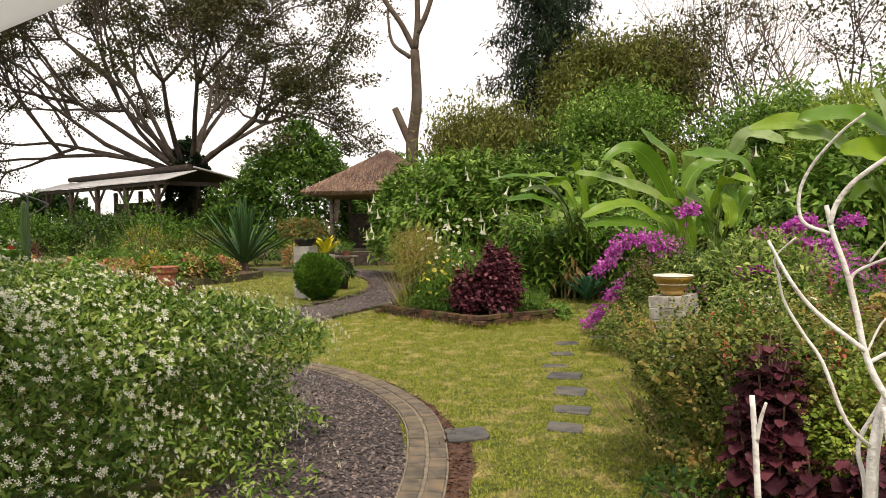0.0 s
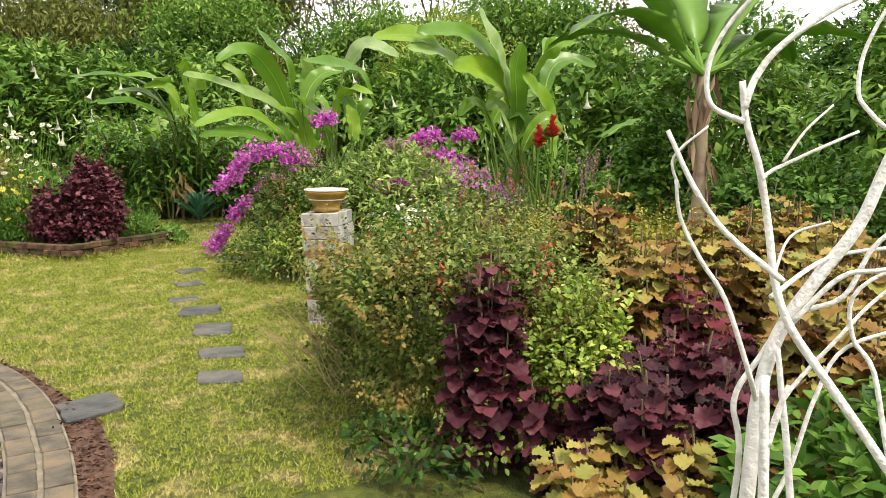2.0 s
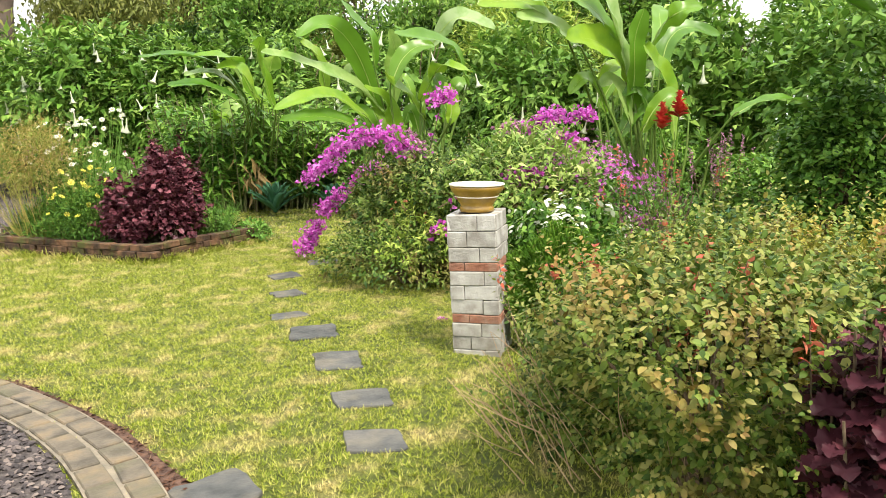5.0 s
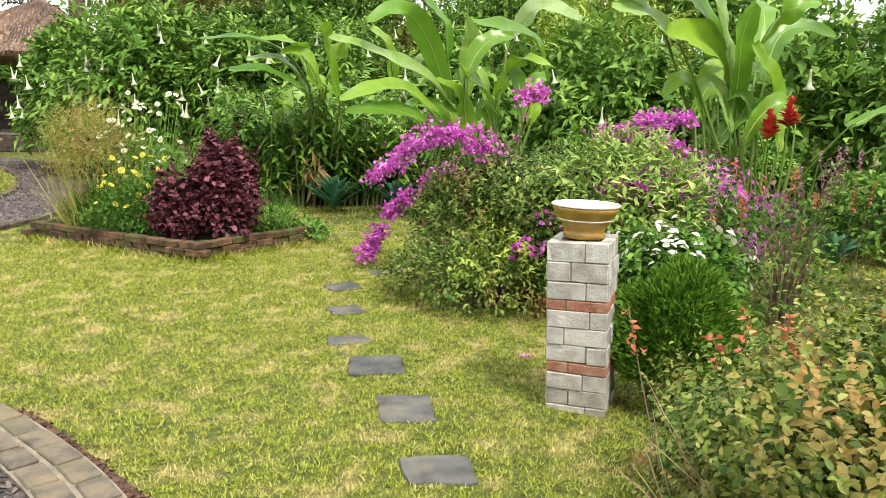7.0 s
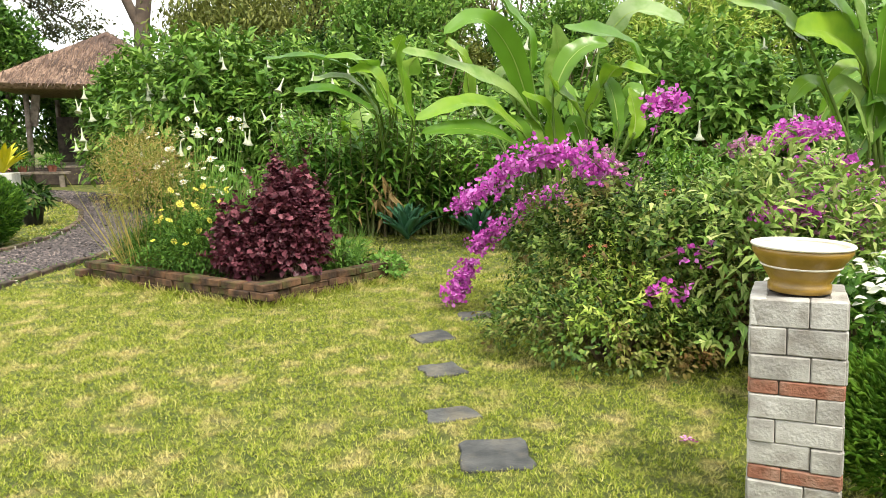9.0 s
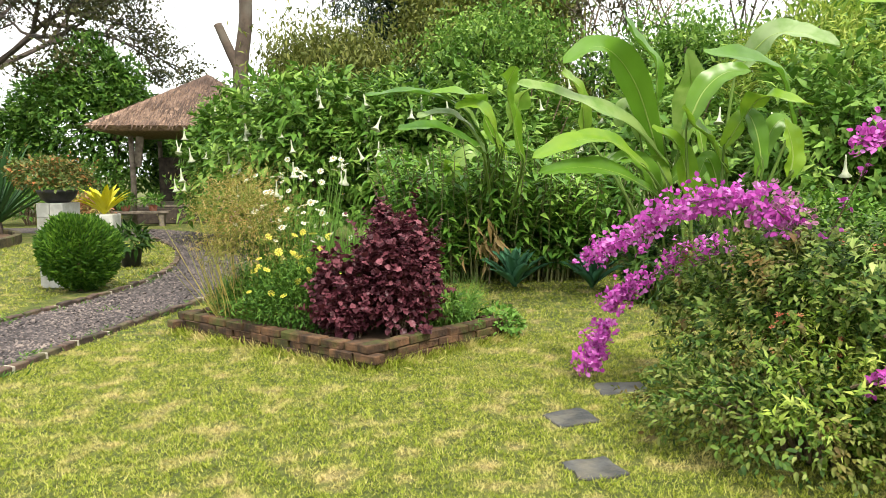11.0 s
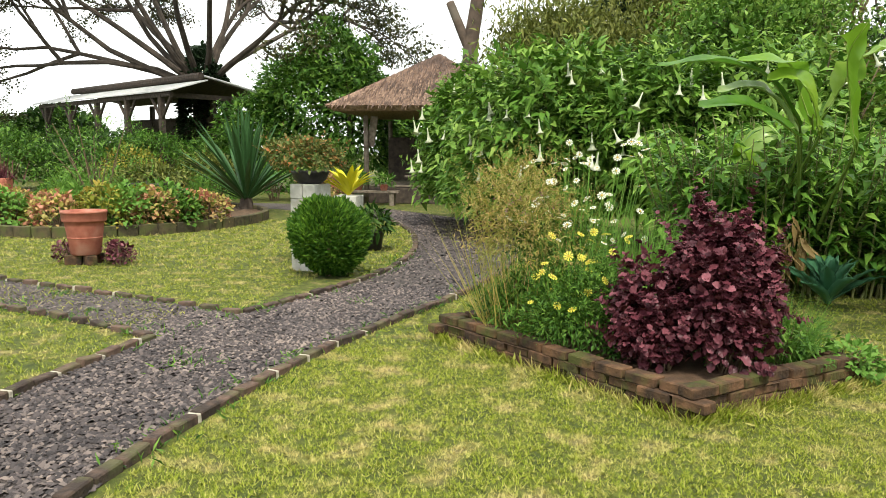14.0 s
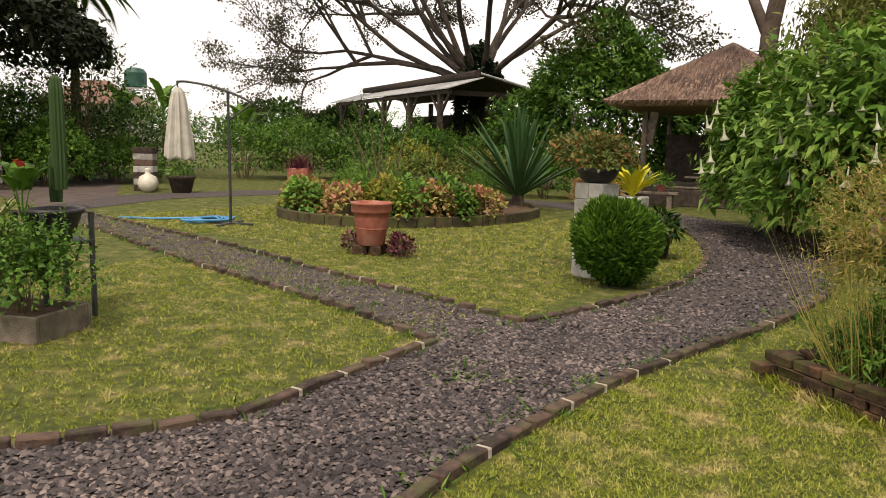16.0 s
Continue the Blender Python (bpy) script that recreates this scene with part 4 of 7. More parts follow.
def coleus(label, loc, r, h, mat, n, size, seed, kind="ruffle"):
    """Leaf pairs up several upright stems."""
    ob = thing("coleus", label, "coleus", (*loc, 0))
    g = np.random.default_rng(seed)
    pos, way, nrm, sz, st = [], [], [], [], []
    k = max(5, n // 34)
    for s in range(k):
        a, rr = g.uniform(0, 6.28), r * math.sqrt(g.uniform(0, 1)) * 0.85
        hh = h * (1 - 0.35 * (rr / r) ** 2) * g.uniform(0.8, 1.0)
        foot, top = np.array((rr * 0.5 * math.cos(a), rr * 0.5 * math.sin(a), 0)), np.array((rr * math.cos(a), rr * math.sin(a), hh))
        st.append(tube([foot - (0, 0, 0.02), (foot + top) / 2 + g.normal(size=3) * 0.02, top], [0.009, 0.007, 0.004], 5))
        m = n // k
        for j in range(m):
            f = 0.1 + 0.9 * ((j // 4) * 4 + 3) / (m + 3)
            c = foot + (top - foot) * f
            b = a + (j % 4) * 1.571 + (j // 4) * 0.785 + g.normal() * 0.25
            out = np.array((math.cos(b), math.sin(b), 0.0))
            pos.append(c + out * 0.015 + (0, 0, g.normal() * 0.008))
            way.append(out + (0, 0, 0.45 * f ** 3 - 0.3 + g.normal() * 0.25))
            nrm.append(np.array((0, 0, 1.0)) + out * 0.35 + g.normal(size=3) * 0.22)
            sz.append(size * (1.15 - 0.6 * f ** 4) * g.uniform(0.75, 1.2))
    add_mesh("leaves", scatter(kind, np.array(pos), np.array(way), np.array(nrm), np.array(sz), 0.95), mat, ob)
    add_mesh("stem_mass", join(st), M_TWIG, ob)
    return ob


coleus("deep purple coleus with ruffled leaves in the border", (2.06, 2.76), 0.21, 1.02, L_PURPLE, 560, 0.1, 51)
coleus("deep purple coleus, broad ruffled leaves, lower clump", (2.55, 2.12), 0.38, 0.82, L_PURPLE, 640, 0.105, 52)
coleus("wine-purple coleus beside the lime shrub", (2.3, 2.3), 0.32, 0.66, L_PURPLE, 360, 0.1, 53)
coleus("crimson coleus among the gold ones", (3.05, 2.55), 0.35, 0.9, L_REDCOL, 320, 0.1, 54)
coleus("tall gold and bronze coleus spire", (2.95, 3.22), 0.22, 1.42, L_GOLDCOL, 420, 0.13, 55)
for i, (x, y, h) in enumerate(((3.5, 3.0, 1.2), (4.0, 2.6, 1.18), (3.6, 2.3, 1.1), (4.3, 3.3, 1.2), (3.2, 1.9, 0.95), (4.6, 2.2, 1.1), (3.05, 2.9, 1.05))):
    coleus("gold and bronze broad-leaved coleus", (x, y), 0.42, h, L_GOLDCOL, 700, 0.13, 60 + i)
coleus("yellow-edged frilled coleus low in the border", (2.18, 1.92), 0.34, 0.5, L_GOLDCOL, 260, 0.11, 70)
coleus("frilled olive-gold coleus below the white limbs", (2.45, 1.7), 0.34, 0.55, L_GOLDCOL, 300, 0.1, 71)
shrub("lime_shrub", "lime-green variegated shrub between purple coleus", (2.5, 2.66), 0.36, 0.3, 0.72, "oval", 4200, 0.036, 0.7, L_LIME, 48, a=0.4, inner=0.5, sprigs=50)
shrub("leafy_groundcover", "low green leafy plants at the border's edge", (1.75, 2.85), 0.26, 0.35, 0.22, "lance", 420, 0.055, 0.5, L_DEEP, 49)
shrub("green_border_shrub", "glossy green shrub below the white limbs", (2.75, 1.25), 0.55, 0.6, 0.62, "oval", 2600, 0.075, 0.6, L_GREEN, 50)
shrub("green_border_shrub", "dark green leafy shrub at the end of the border", (3.4, 1.2), 0.6, 0.6, 0.75, "oval", 2600, 0.075, 0.6, L_GREEN, 58)

# white painted dead limbs
white = thing("white_branch_tree", "bare branching dead tree painted white", "tree", (1.85, 1.09, 0))
WHITE_WOOD = {"trunk": ([(2.08, 1.42, -0.05), (2.1, 1.41, 0.59), (2.11, 1.41, 0.78), (2.14, 1.39, 0.95), (2.2, 1.34, 1.1), (2.26, 1.29, 1.23), (2.3, 1.26, 1.38), (2.36, 1.21, 1.61), (2.42, 1.1, 2.0)], 0.027, 0.014),
         "cross": ([(2.5, 0.95, -0.05), (2.4, 1.05, 0.4), (2.26, 1.17, 0.68), (2.18, 1.24, 0.83), (2.09, 1.31, 0.99), (2.05, 1.33, 1.1), (2.03, 1.34, 1.22), (2.0, 1.35, 1.36), (1.97, 1.37, 1.47), (1.95, 1.37, 1.56)], 0.02, 0.011),
         "limb": ([(1.96, 1.37, 1.47), (1.89, 1.4, 1.51), (1.88, 1.4, 1.6), (1.91, 1.37, 1.69), (1.97, 1.31, 1.78), (2.02, 1.26, 1.83)], 0.010, 0.006),
         "limb.b": ([(1.96, 1.37, 1.5), (1.98, 1.36, 1.57), (2.03, 1.34, 1.64), (2.13, 1.29, 1.72), (2.22, 1.25, 1.76), (2.4, 1.15, 1.85)], 0.013, 0.009),
         "limb.c": ([(2.04, 1.3, 1.11), (1.92, 1.36, 1.22), (1.85, 1.39, 1.32), (1.79, 1.42, 1.45)], 0.012, 0.008),
         "limb.d": ([(2.1, 1.41, 0.78), (2.0, 1.34, 0.88), (1.94, 1.37, 1.06), (1.89, 1.4, 1.15), (1.84, 1.42, 1.25), (1.82, 1.42, 1.34)], 0.011, 0.006),
         "limb.e": ([(1.83, 1.42, 1.32), (1.81, 1.42, 1.39), (1.86, 1.37, 1.46)], 0.006, 0.004),
         "limb.f": ([(2.02, 1.34, 1.27), (2.03, 1.37, 1.34), (2.11, 1.34, 1.39), (2.22, 1.28, 1.45)], 0.009, 0.005),
         "limb.g": ([(2.07, 1.35, 1.38), (2.12, 1.34, 1.45), (2.18, 1.32, 1.51)], 0.006, 0.004),
         "limb.h": ([(2.06, 1.35, 1.06), (2.19, 1.33, 1.14), (2.27, 1.28, 1.17), (2.42, 1.15, 1.2)], 0.01, 0.006),
         "limb.i": ([(2.14, 1.36, 0.98), (2.2, 1.28, 1.11), (2.25, 1.2, 1.14), (2.4, 1.05, 1.2)], 0.011, 0.007),
         "limb.j": ([(2.07, 1.5, -0.05), (2.1, 1.45, 0.57), (2.08, 1.46, 0.76), (2.11, 1.42, 0.88), (2.16, 1.37, 1.0), (2.23, 1.29, 1.06), (2.27, 1.24, 1.2), (2.36, 1.12, 1.32)], 0.014, 0.008),
         "limb.k": ([(2.2, 1.3, 0.1), (2.15, 1.34, 0.63), (2.13, 1.36, 0.82), (2.12, 1.37, 0.92)], 0.016, 0.010),
         "limb.l": ([(2.15, 1.38, 0.5), (2.2, 1.37, 0.61), (2.24, 1.35, 0.79), (2.3, 1.32, 0.92), (2.45, 1.2, 1.0)], 0.010, 0.007),
         "limb.m": ([(2.42, 1.15, 0.3), (2.35, 1.22, 0.65), (2.32, 1.26, 0.87), (2.3, 1.31, 0.95), (2.31, 1.31, 1.07), (2.45, 1.2, 1.18)], 0.011, 0.007),
         "limb.n": ([(2.34, 1.19, 1.52), (2.28, 1.23, 1.45), (2.24, 1.28, 1.5), (2.23, 1.3, 1.55), (2.25, 1.3, 1.65), (2.3, 1.26, 1.76), (2.4, 1.15, 1.82)], 0.009, 0.006),
         "limb.o": ([(2.06, 1.35, 1.09), (2.12, 1.36, 1.2), (2.19, 1.31, 1.24)], 0.006, 0.004),
         "limb.p": ([(2.16, 1.36, 0.7), (2.21, 1.42, 0.76), (2.31, 1.35, 0.94), (2.38, 1.31, 1.04), (2.5, 1.25, 1.15)], 0.010, 0.006),
         "limb.q": ([(2.3, 1.26, 1.38), (2.36, 1.24, 1.42), (2.42, 1.12, 1.6)], 0.016, 0.01)}
for k, (pts, r0, r1) in WHITE_WOOD.items():
    pts = [np.array((0.168 + 0.8 * x, -0.034 + 0.8 * y, 0.292 + 0.8 * z)) - (1.85, 1.09, 0) for x, y, z in pts]
    if pts[0][2] < 0.35:
        pts.insert(0, pts[0] * (1, 1, 0) - (0, 0, 0.05))
    n = len(pts)
    add_mesh(k.split(".")[0], tube(pts, [(0.64 if k == "trunk" else 0.52) * (r0 + (r1 - r0) * i / (n - 1)) for i in range(n)], 9, 5), M_WHITEPAINT, white, smooth=True)
stake = thing("white_stake", "white painted forked stick standing in the border", "stake", (1.47, 0.72, 0))
add_mesh("stick", tube([(0.01, 0, -0.03), (0.01, -0.01, 0.6), (0.0, 0, 0.98), (-0.008, 0.004, 1.13)], [0.008, 0.0075, 0.007, 0.006], 8, 4), M_WHITEPAINT, stake, smooth=True)
add_mesh("fork", tube([(0, 0, 1.03), (0.006, -0.008, 1.08), (0.016, -0.014, 1.12)], [0.005, 0.0045, 0.003], 7, 4), M_WHITEPAINT, stake, smooth=True)

# conifer beside the pillar
conifer = thing("dwarf_conifer", "feathery bright green dwarf conifer beside the pillar", "conifer", (2.55, 5.38, 0))
P, w = mound(16000, 0.31, 0.31, 0.74, 75, inner=0.45, zc=0.36, a=0.4)
g = np.random.default_rng(76)
add_mesh("foliage", scatter("kite", P, w * 0.9 + (0, 0, 0.3) + g.normal(size=P.shape) * 0.45, np.cross(w, (0, 0, 1)) + g.normal(size=P.shape) * 0.3, 0.042 * g.uniform(0.6, 1.3, len(P)), 0.3), L_CONIF, conifer)
add_mesh("trunk", tube([(0.02, 0, -0.03), (0, 0, 0.3), (0.01, 0, 0.6)], [0.025, 0.02, 0.008], 7), M_TWIG, conifer)

# ---- bougainvillea mound ----
boug = shrub("bougainvillea", "arching bougainvillea mound with magenta sprays", (2.72, 8.1), 0.8, 0.92, 1.2, "lance", 13000, 0.065, 0.5, L_BOUG, 81, a=0.5, inner=0.6, sprigs=420)


def spray(pts, n, size, mat, seed, parent, spread=0.05, name="flower_mass", label="magenta bracts along an arching shoot"):
    g = np.random.default_rng(seed)
    P = np.array(pts, float) - np.array(parent.matrix_basis.translation)
    f = g.uniform(0.1, 1, n) * (len(P) - 1)
    i = np.clip(f.astype(int), 0, len(P) - 2)
    c = P[i] + (P[i + 1] - P[i]) * (f - i)[:, None] + g.normal(size=(n, 3)) * spread
    add_mesh(name, scatter("oval", np.repeat(c, 3, 0) + g.normal(size=(n * 3, 3)) * 0.006, g.normal(size=(n * 3, 3)) + (0, 0, 0.2), g.normal(size=(n * 3, 3)) + (0, 0, 0.7), size * 0.62 * g.uniform(0.7, 1.3, n * 3), 0.95), mat, parent, label)
    add_mesh("shoot", tube(P, [0.008] + [0.004] * (len(P) - 1), 4, 3), M_TWIG, parent)


spray([(2.45, 8.0, 1.1), (2.2, 8.05, 1.3), (1.92, 8.27, 1.27), (1.78, 8.8, 1.08)], 330, 0.058, P_MAGENTA, 82, boug, 0.055)
spray([(1.85, 8.7, 1.05), (1.76, 9.05, 0.98), (1.7, 9.35, 0.88), (1.6, 9.5, 0.8)], 170, 0.055, P_MAGENTA, 83, boug, 0.045)
spray([(2.3, 8.5, 0.98), (2.18, 8.85, 0.9), (2.1, 9.15, 0.78)], 190, 0.055, P_MAGENTA, 85, boug, 0.045)
spray([(2.1, 9.2, 0.75), (1.9, 9.45, 0.56), (1.8, 9.4, 0.45)], 190, 0.055, P_MAGENTA, 84, boug, 0.04)
spray([(1.75, 9.3, 0.36), (1.6, 9.1, 0.24), (1.48, 8.95, 0.12)], 220, 0.055, P_MAGENTA, 88, boug, 0.045)
spray([(2.5, 8.1, 1.1), (2.4, 8.1, 1.28), (2.3, 8.15, 1.2)], 70, 0.055, P_PALEPINK, 89, boug, 0.07)
spray([(2.5, 8.0, 0.9), (2.53, 7.7, 1.35), (2.53, 7.52, 1.6)], 10, 0.05, P_MAGENTA, 86, boug, 0.02)
spray([(2.43, 7.53, 1.6), (2.64, 7.5, 1.64)], 90, 0.052, P_MAGENTA, 87, boug, 0.035)
for i, (x, y, z, n) in enumerate(((3.77, 8.08, 1.42, 80), (3.64, 7.41, 1.25, 45), (3.09, 7.05, 1.0, 45), (2.37, 7.12, 0.54, 22), (3.4, 8.0, 1.36, 30), (4.0, 8.3, 1.48, 70), (4.3, 8.5, 1.2, 70), (4.77, 9.0, 1.5, 60), (3.3, 7.05, 0.95, 20), (4.5, 8.6, 1.0, 50), (3.75, 7.2, 0.8, 30), (2.5, 7.1, 0.78, 10))):
    spray([(x - 0.12, y + 0.1, z - 0.08), (x, y - 0.04, z + 0.01), (x + 0.1, y - 0.1, z - 0.02)], n * (1 if z < 1.05 else 2), 0.055, P_PALEPINK if i in (4, 8) else P_MAGENTA, 90 + i, boug, 0.04)
blooms("flower_mass", 110, 0.78, 0.9, 1.0, 0.03, P_CORAL, 98, boug, "small orange-coral flowers", clusters=16, spread=0.04, top=0.2)
light = shrub("variegated_shrub", "low pale-tipped shrub at the mound's front", (2.3, 7.45), 0.4, 0.3, 0.62, "lance", 900, 0.085, 0.32, L_LIME, 99, a=0.5, inner=0.4, sprigs=70)
vari = shrub("variegated_shrub", "cream and green variegated shrub behind the pillar", (3.25, 7.55), 0.78, 0.7, 1.2, "lance", 4800, 0.1, 0.36, leaf_mat("variegated_leaf", [(0.1, 0.19, 0.035), (0.25, 0.36, 0.065), (0.5, 0.54, 0.2)], patch=(0.08, 0.17, 0.03), patch_scale=3), 101, a=0.4, sprigs=90)
dark = shrub("dark_underplanting", "dark low foliage along the mound's foot", (2.25, 7.5), 0.85, 0.5, 0.5, "oval", 5500, 0.045, 0.5, L_BOUG, 103, rz=-32, sprigs=80)
wb = shrub("white_flowering_shrub", "shrub with clusters of white bracts behind the pillar", (3.1, 6.35), 0.48, 0.45, 0.86, "oval", 2400, 0.075, 0.55, L_GREEN, 105, a=0.3, sprigs=40)
blooms("bract_mass", 190, 0.5, 0.47, 0.9, 0.055, P_WHITE, 105, wb, "creamy white bracts", clusters=16, spread=0.06, top=0.45, kind="oval", width=0.7)
pur2 = shrub("purple_flowering_shrub", "shrub with faded purple flower clusters", (4.1, 7.7), 0.6, 0.6, 1.05, "oval", 3200, 0.055, 0.6, L_GREEN, 107)
blooms("flower_mass", 1100, 0.66, 0.66, 1.12, 0.042, P_MAGENTA, 107, pur2, "purple-magenta flowers", clusters=14, spread=0.08, top=0.5)
sal_red = shrub("red_salvia", "thin-stemmed salvia with scarlet spikes", (4.2, 6.6), 0.5, 0.5, 0.95, "oval", 900, 0.05, 0.5, L_GREEN, 109, inner=0.3)
spikes(sal_red, 14, 0.6, 0.6, 0.7, 1.2, P_CORAL, 109)
lup = shrub("spiked_flower_clump", "clump of faded rose flower spikes by the hedge", (6.8, 9.0), 0.45, 0.4, 0.5, "lance", 700, 0.09, 0.3, L_GREEN, 110)
spikes(lup, 16, 0.4, 0.3, 0.95, 1.3, P_PALEPINK, 111, 26, 0.4)

# ---- plants in the walled bed ----
def maroon(label, loc, mounds, seed):
    """A bush of several leafy mounds: (x, y, radius, height)."""
    ob = thing("maroon_shrub", label, "shrub", loc)
    vs, st = [], []
    for i, (x, y, r, h) in enumerate(mounds):
        r *= 0.88
        v = leafy("ruffle", int(3400 * r * h), r, r * 0.95, h, 0.07, 0.85, seed + i, inner=0.5, a=0.4, zc=0.42, sprigs=14)
        vs.append((v[0] + (x, y, 0), v[1]))
        s = stems(6, r * 0.7, r * 0.7, h * 0.7, 0.007, seed + i)
        st.append((np.array(s[0]) + (x, y, 0), s[1]))
    add_mesh("foliage", stack(vs), L_HEU, ob)
    add_mesh("stem_mass", join(st), M_TWIG, ob)


maroon("maroon-leaved bushy shrub in the brick bed", (0.1, 10.1, 0.09), [(0.02, 0.02, 0.3, 1.06), (0.18, 0.06, 0.28, 1.02), (-0.04, 0.2, 0.14, 1.2), (0.04, -0.12, 0.26, 0.84), (0.2, -0.06, 0.25, 0.8), (0.1, -0.12, 0.24, 0.5)], 111)
maroon("lower maroon shrub spilling to the bed's wall", (-0.28, 10.02, 0.09), [(0.02, 0, 0.21, 0.68), (-0.08, 0.12, 0.16, 0.55), (0.14, -0.06, 0.2, 0.45), (0.02, -0.04, 0.17, 0.3)], 118)


def tussock(name, label, loc, r, h, n, width, mat, seed, lean=0.35, category="grass clump", kind="blade"):
    ob = thing(name, label, category, loc)
    g = np.random.default_rng(seed)
    a, k = g.uniform(0, 6.28, n), np.sqrt(g.uniform(0, 1, n))
    base = np.c_[r * 0.6 * k * np.cos(a), r * 0.6 * k * np.sin(a), np.zeros(n)]
    way = np.c_[np.cos(a) * lean * k, np.sin(a) * lean * k, np.ones(n)] + g.normal(size=(n, 3)) * 0.12
    L = h * g.uniform(0.45, 1.05, n)
    v1 = scatter(kind, base, way, np.c_[np.sin(a), -np.cos(a), 0 * a] + g.normal(size=(n, 3)) * 0.4, L, width)
    add_mesh("blade_mass", v1, mat, ob)
    return ob


g1 = tussock("ornamental_grass", "straw-coloured feathery grass in the brick bed", (-1.18, 10.82, 0.1), 0.5, 1.25, 260, 0.008, L_STRAW, 121, 0.42)
add_mesh("seed_heads", (lambda v: (v[0] + (0, 0, 0.12), v[1]))(leafy("kite", 4200, 0.4, 0.4, 1.2, 0.05, 0.18, 122, inner=0.1, zc=0.5, a=0.5, sprigs=160)), L_STRAW, g1)
tussock("ornamental_grass", "green feathery grass tuft in the brick bed", (-0.3, 10.9, 0.1), 0.25, 1.05, 1100, 0.012, L_FERN, 123, 0.3)
tussock("ornamental_grass", "green grass tuft at the corner of the bed", (0.62, 10.4, 0.1), 0.3, 0.55, 500, 0.012, L_FERN, 124, 0.5)
shrub("bed_greenery", "loose green weeds in the corner of the bed", (0.62, 10.45), 0.34, 0.3, 0.42, "lance", 900, 0.08, 0.3, L_GREEN, 135, inner=0.2, sprigs=20)
shrub("bed_greenery", "light green feathery shrub behind the maroon one", (0.15, 10.65), 0.5, 0.4, 0.75, "lance", 1600, 0.08, 0.25, L_FERN, 136, inner=0.3, sprigs=40)
blooms("flower_mass", 60, 0.32, 0.32, 1.3, 0.035, P_PALEPINK, 137, g1, "faded pink feathery flower heads", clusters=9, spread=0.04, top=0.75)
M_POLLEN = solid_mat("pollen", [(0.45, 0.3, 0.02), (0.6, 0.42, 0.04)], 0.9, 40)


def daisy_heads(parent, n, rx, ry, z0, z1, size, mat, seed, name="flower"):
    """Single daisy flowers on wiry stems, each a part of its own."""
    g = np.random.default_rng(seed)
    V, F = [(0, 0, 0.01)], []
    for i in range(9):
        a = 2 * math.pi * i / 9
        for d, r in ((-0.2, 0.3), (-0.26, 0.46), (0, 0.52), (0.26, 0.46), (0.2, 0.3)):
            V.append((math.cos(a + d) * r, math.sin(a + d) * r, 0.02 - 0.08 * r))
        k = 1 + 5 * i
        F += [(0, k, k + 4), (k, k + 1, k + 2), (k, k + 2, k + 4), (k + 4, k + 2, k + 3)]
    first, st = None, []
    for i in range(n):
        a, k = g.uniform(0, 6.28), math.sqrt(g.uniform(0, 1))
        p = np.array((rx * k * math.cos(a), ry * k * math.sin(a), g.uniform(z0, z1)))
        st.append(tube([p * (0.35, 0.35, 0), p * (0.8, 0.8, 0.6), p], [0.004, 0.003, 0.002], 3))
        m = pose(*p, g.uniform(-10, 65), g.normal() * 15, g.uniform(-60, 60)) @ Matrix.Scale(size * g.uniform(0.75, 1.2), 4)
        if first is None:
            first = add_mesh(name, (V, F), mat, parent)
            first.matrix_basis = m
            eye = add_mesh("flower_centre", lathe([(0.02, 0.06), (0.1, 0.05), (0.13, 0.01)], 8), M_POLLEN, first, "golden flower centre")
        else:
            share("flower_centre", eye, share(name, first, parent, m), Matrix(), "golden flower centre")
    add_mesh("stem_mass", join(st), L_FERN, parent)


whites = thing("white_cosmos", "tall white daisies on wiry stems in the bed", "flowers", (-0.78, 10.95, 0.1))
add_mesh("foliage", leafy("kite", 3200, 0.45, 0.4, 1.0, 0.06, 0.22, 125, inner=0.2, sprigs=60), L_GREEN, whites)
daisy_heads(whites, 75, 0.55, 0.42, 0.7, 1.5, 0.058, P_WHITE, 126)
yell = thing("yellow_cosmos", "yellow daisies with fine green leaves in the bed", "flowers", (-0.72, 10.35, 0.1))
add_mesh("foliage", leafy("kite", 4200, 0.42, 0.32, 0.62, 0.05, 0.25, 127, inner=0.3, sprigs=60), L_GREEN, yell)
daisy_heads(yell, 36, 0.46, 0.34, 0.35, 0.85, 0.06, P_YELLOW, 128)
shrub("bed_greenery", "green stems at the foot of the straw grass", (-1.2, 10.8), 0.34, 0.3, 0.6, "lance", 1600, 0.09, 0.2, L_GREEN, 131, inner=0.3, sprigs=40)
shrub("bed_greenery", "mixed low greenery filling the brick bed", (-0.55, 10.75), 0.85, 0.6, 0.5, "oval", 3500, 0.05, 0.5, L_GREEN, 129, rz=-42)
shrub("corner_weed", "small leafy weed growing at the bed's corner", (1.12, 10.45), 0.22, 0.2, 0.24, "oval", 350, 0.06, 0.6, L_FERN, 130)

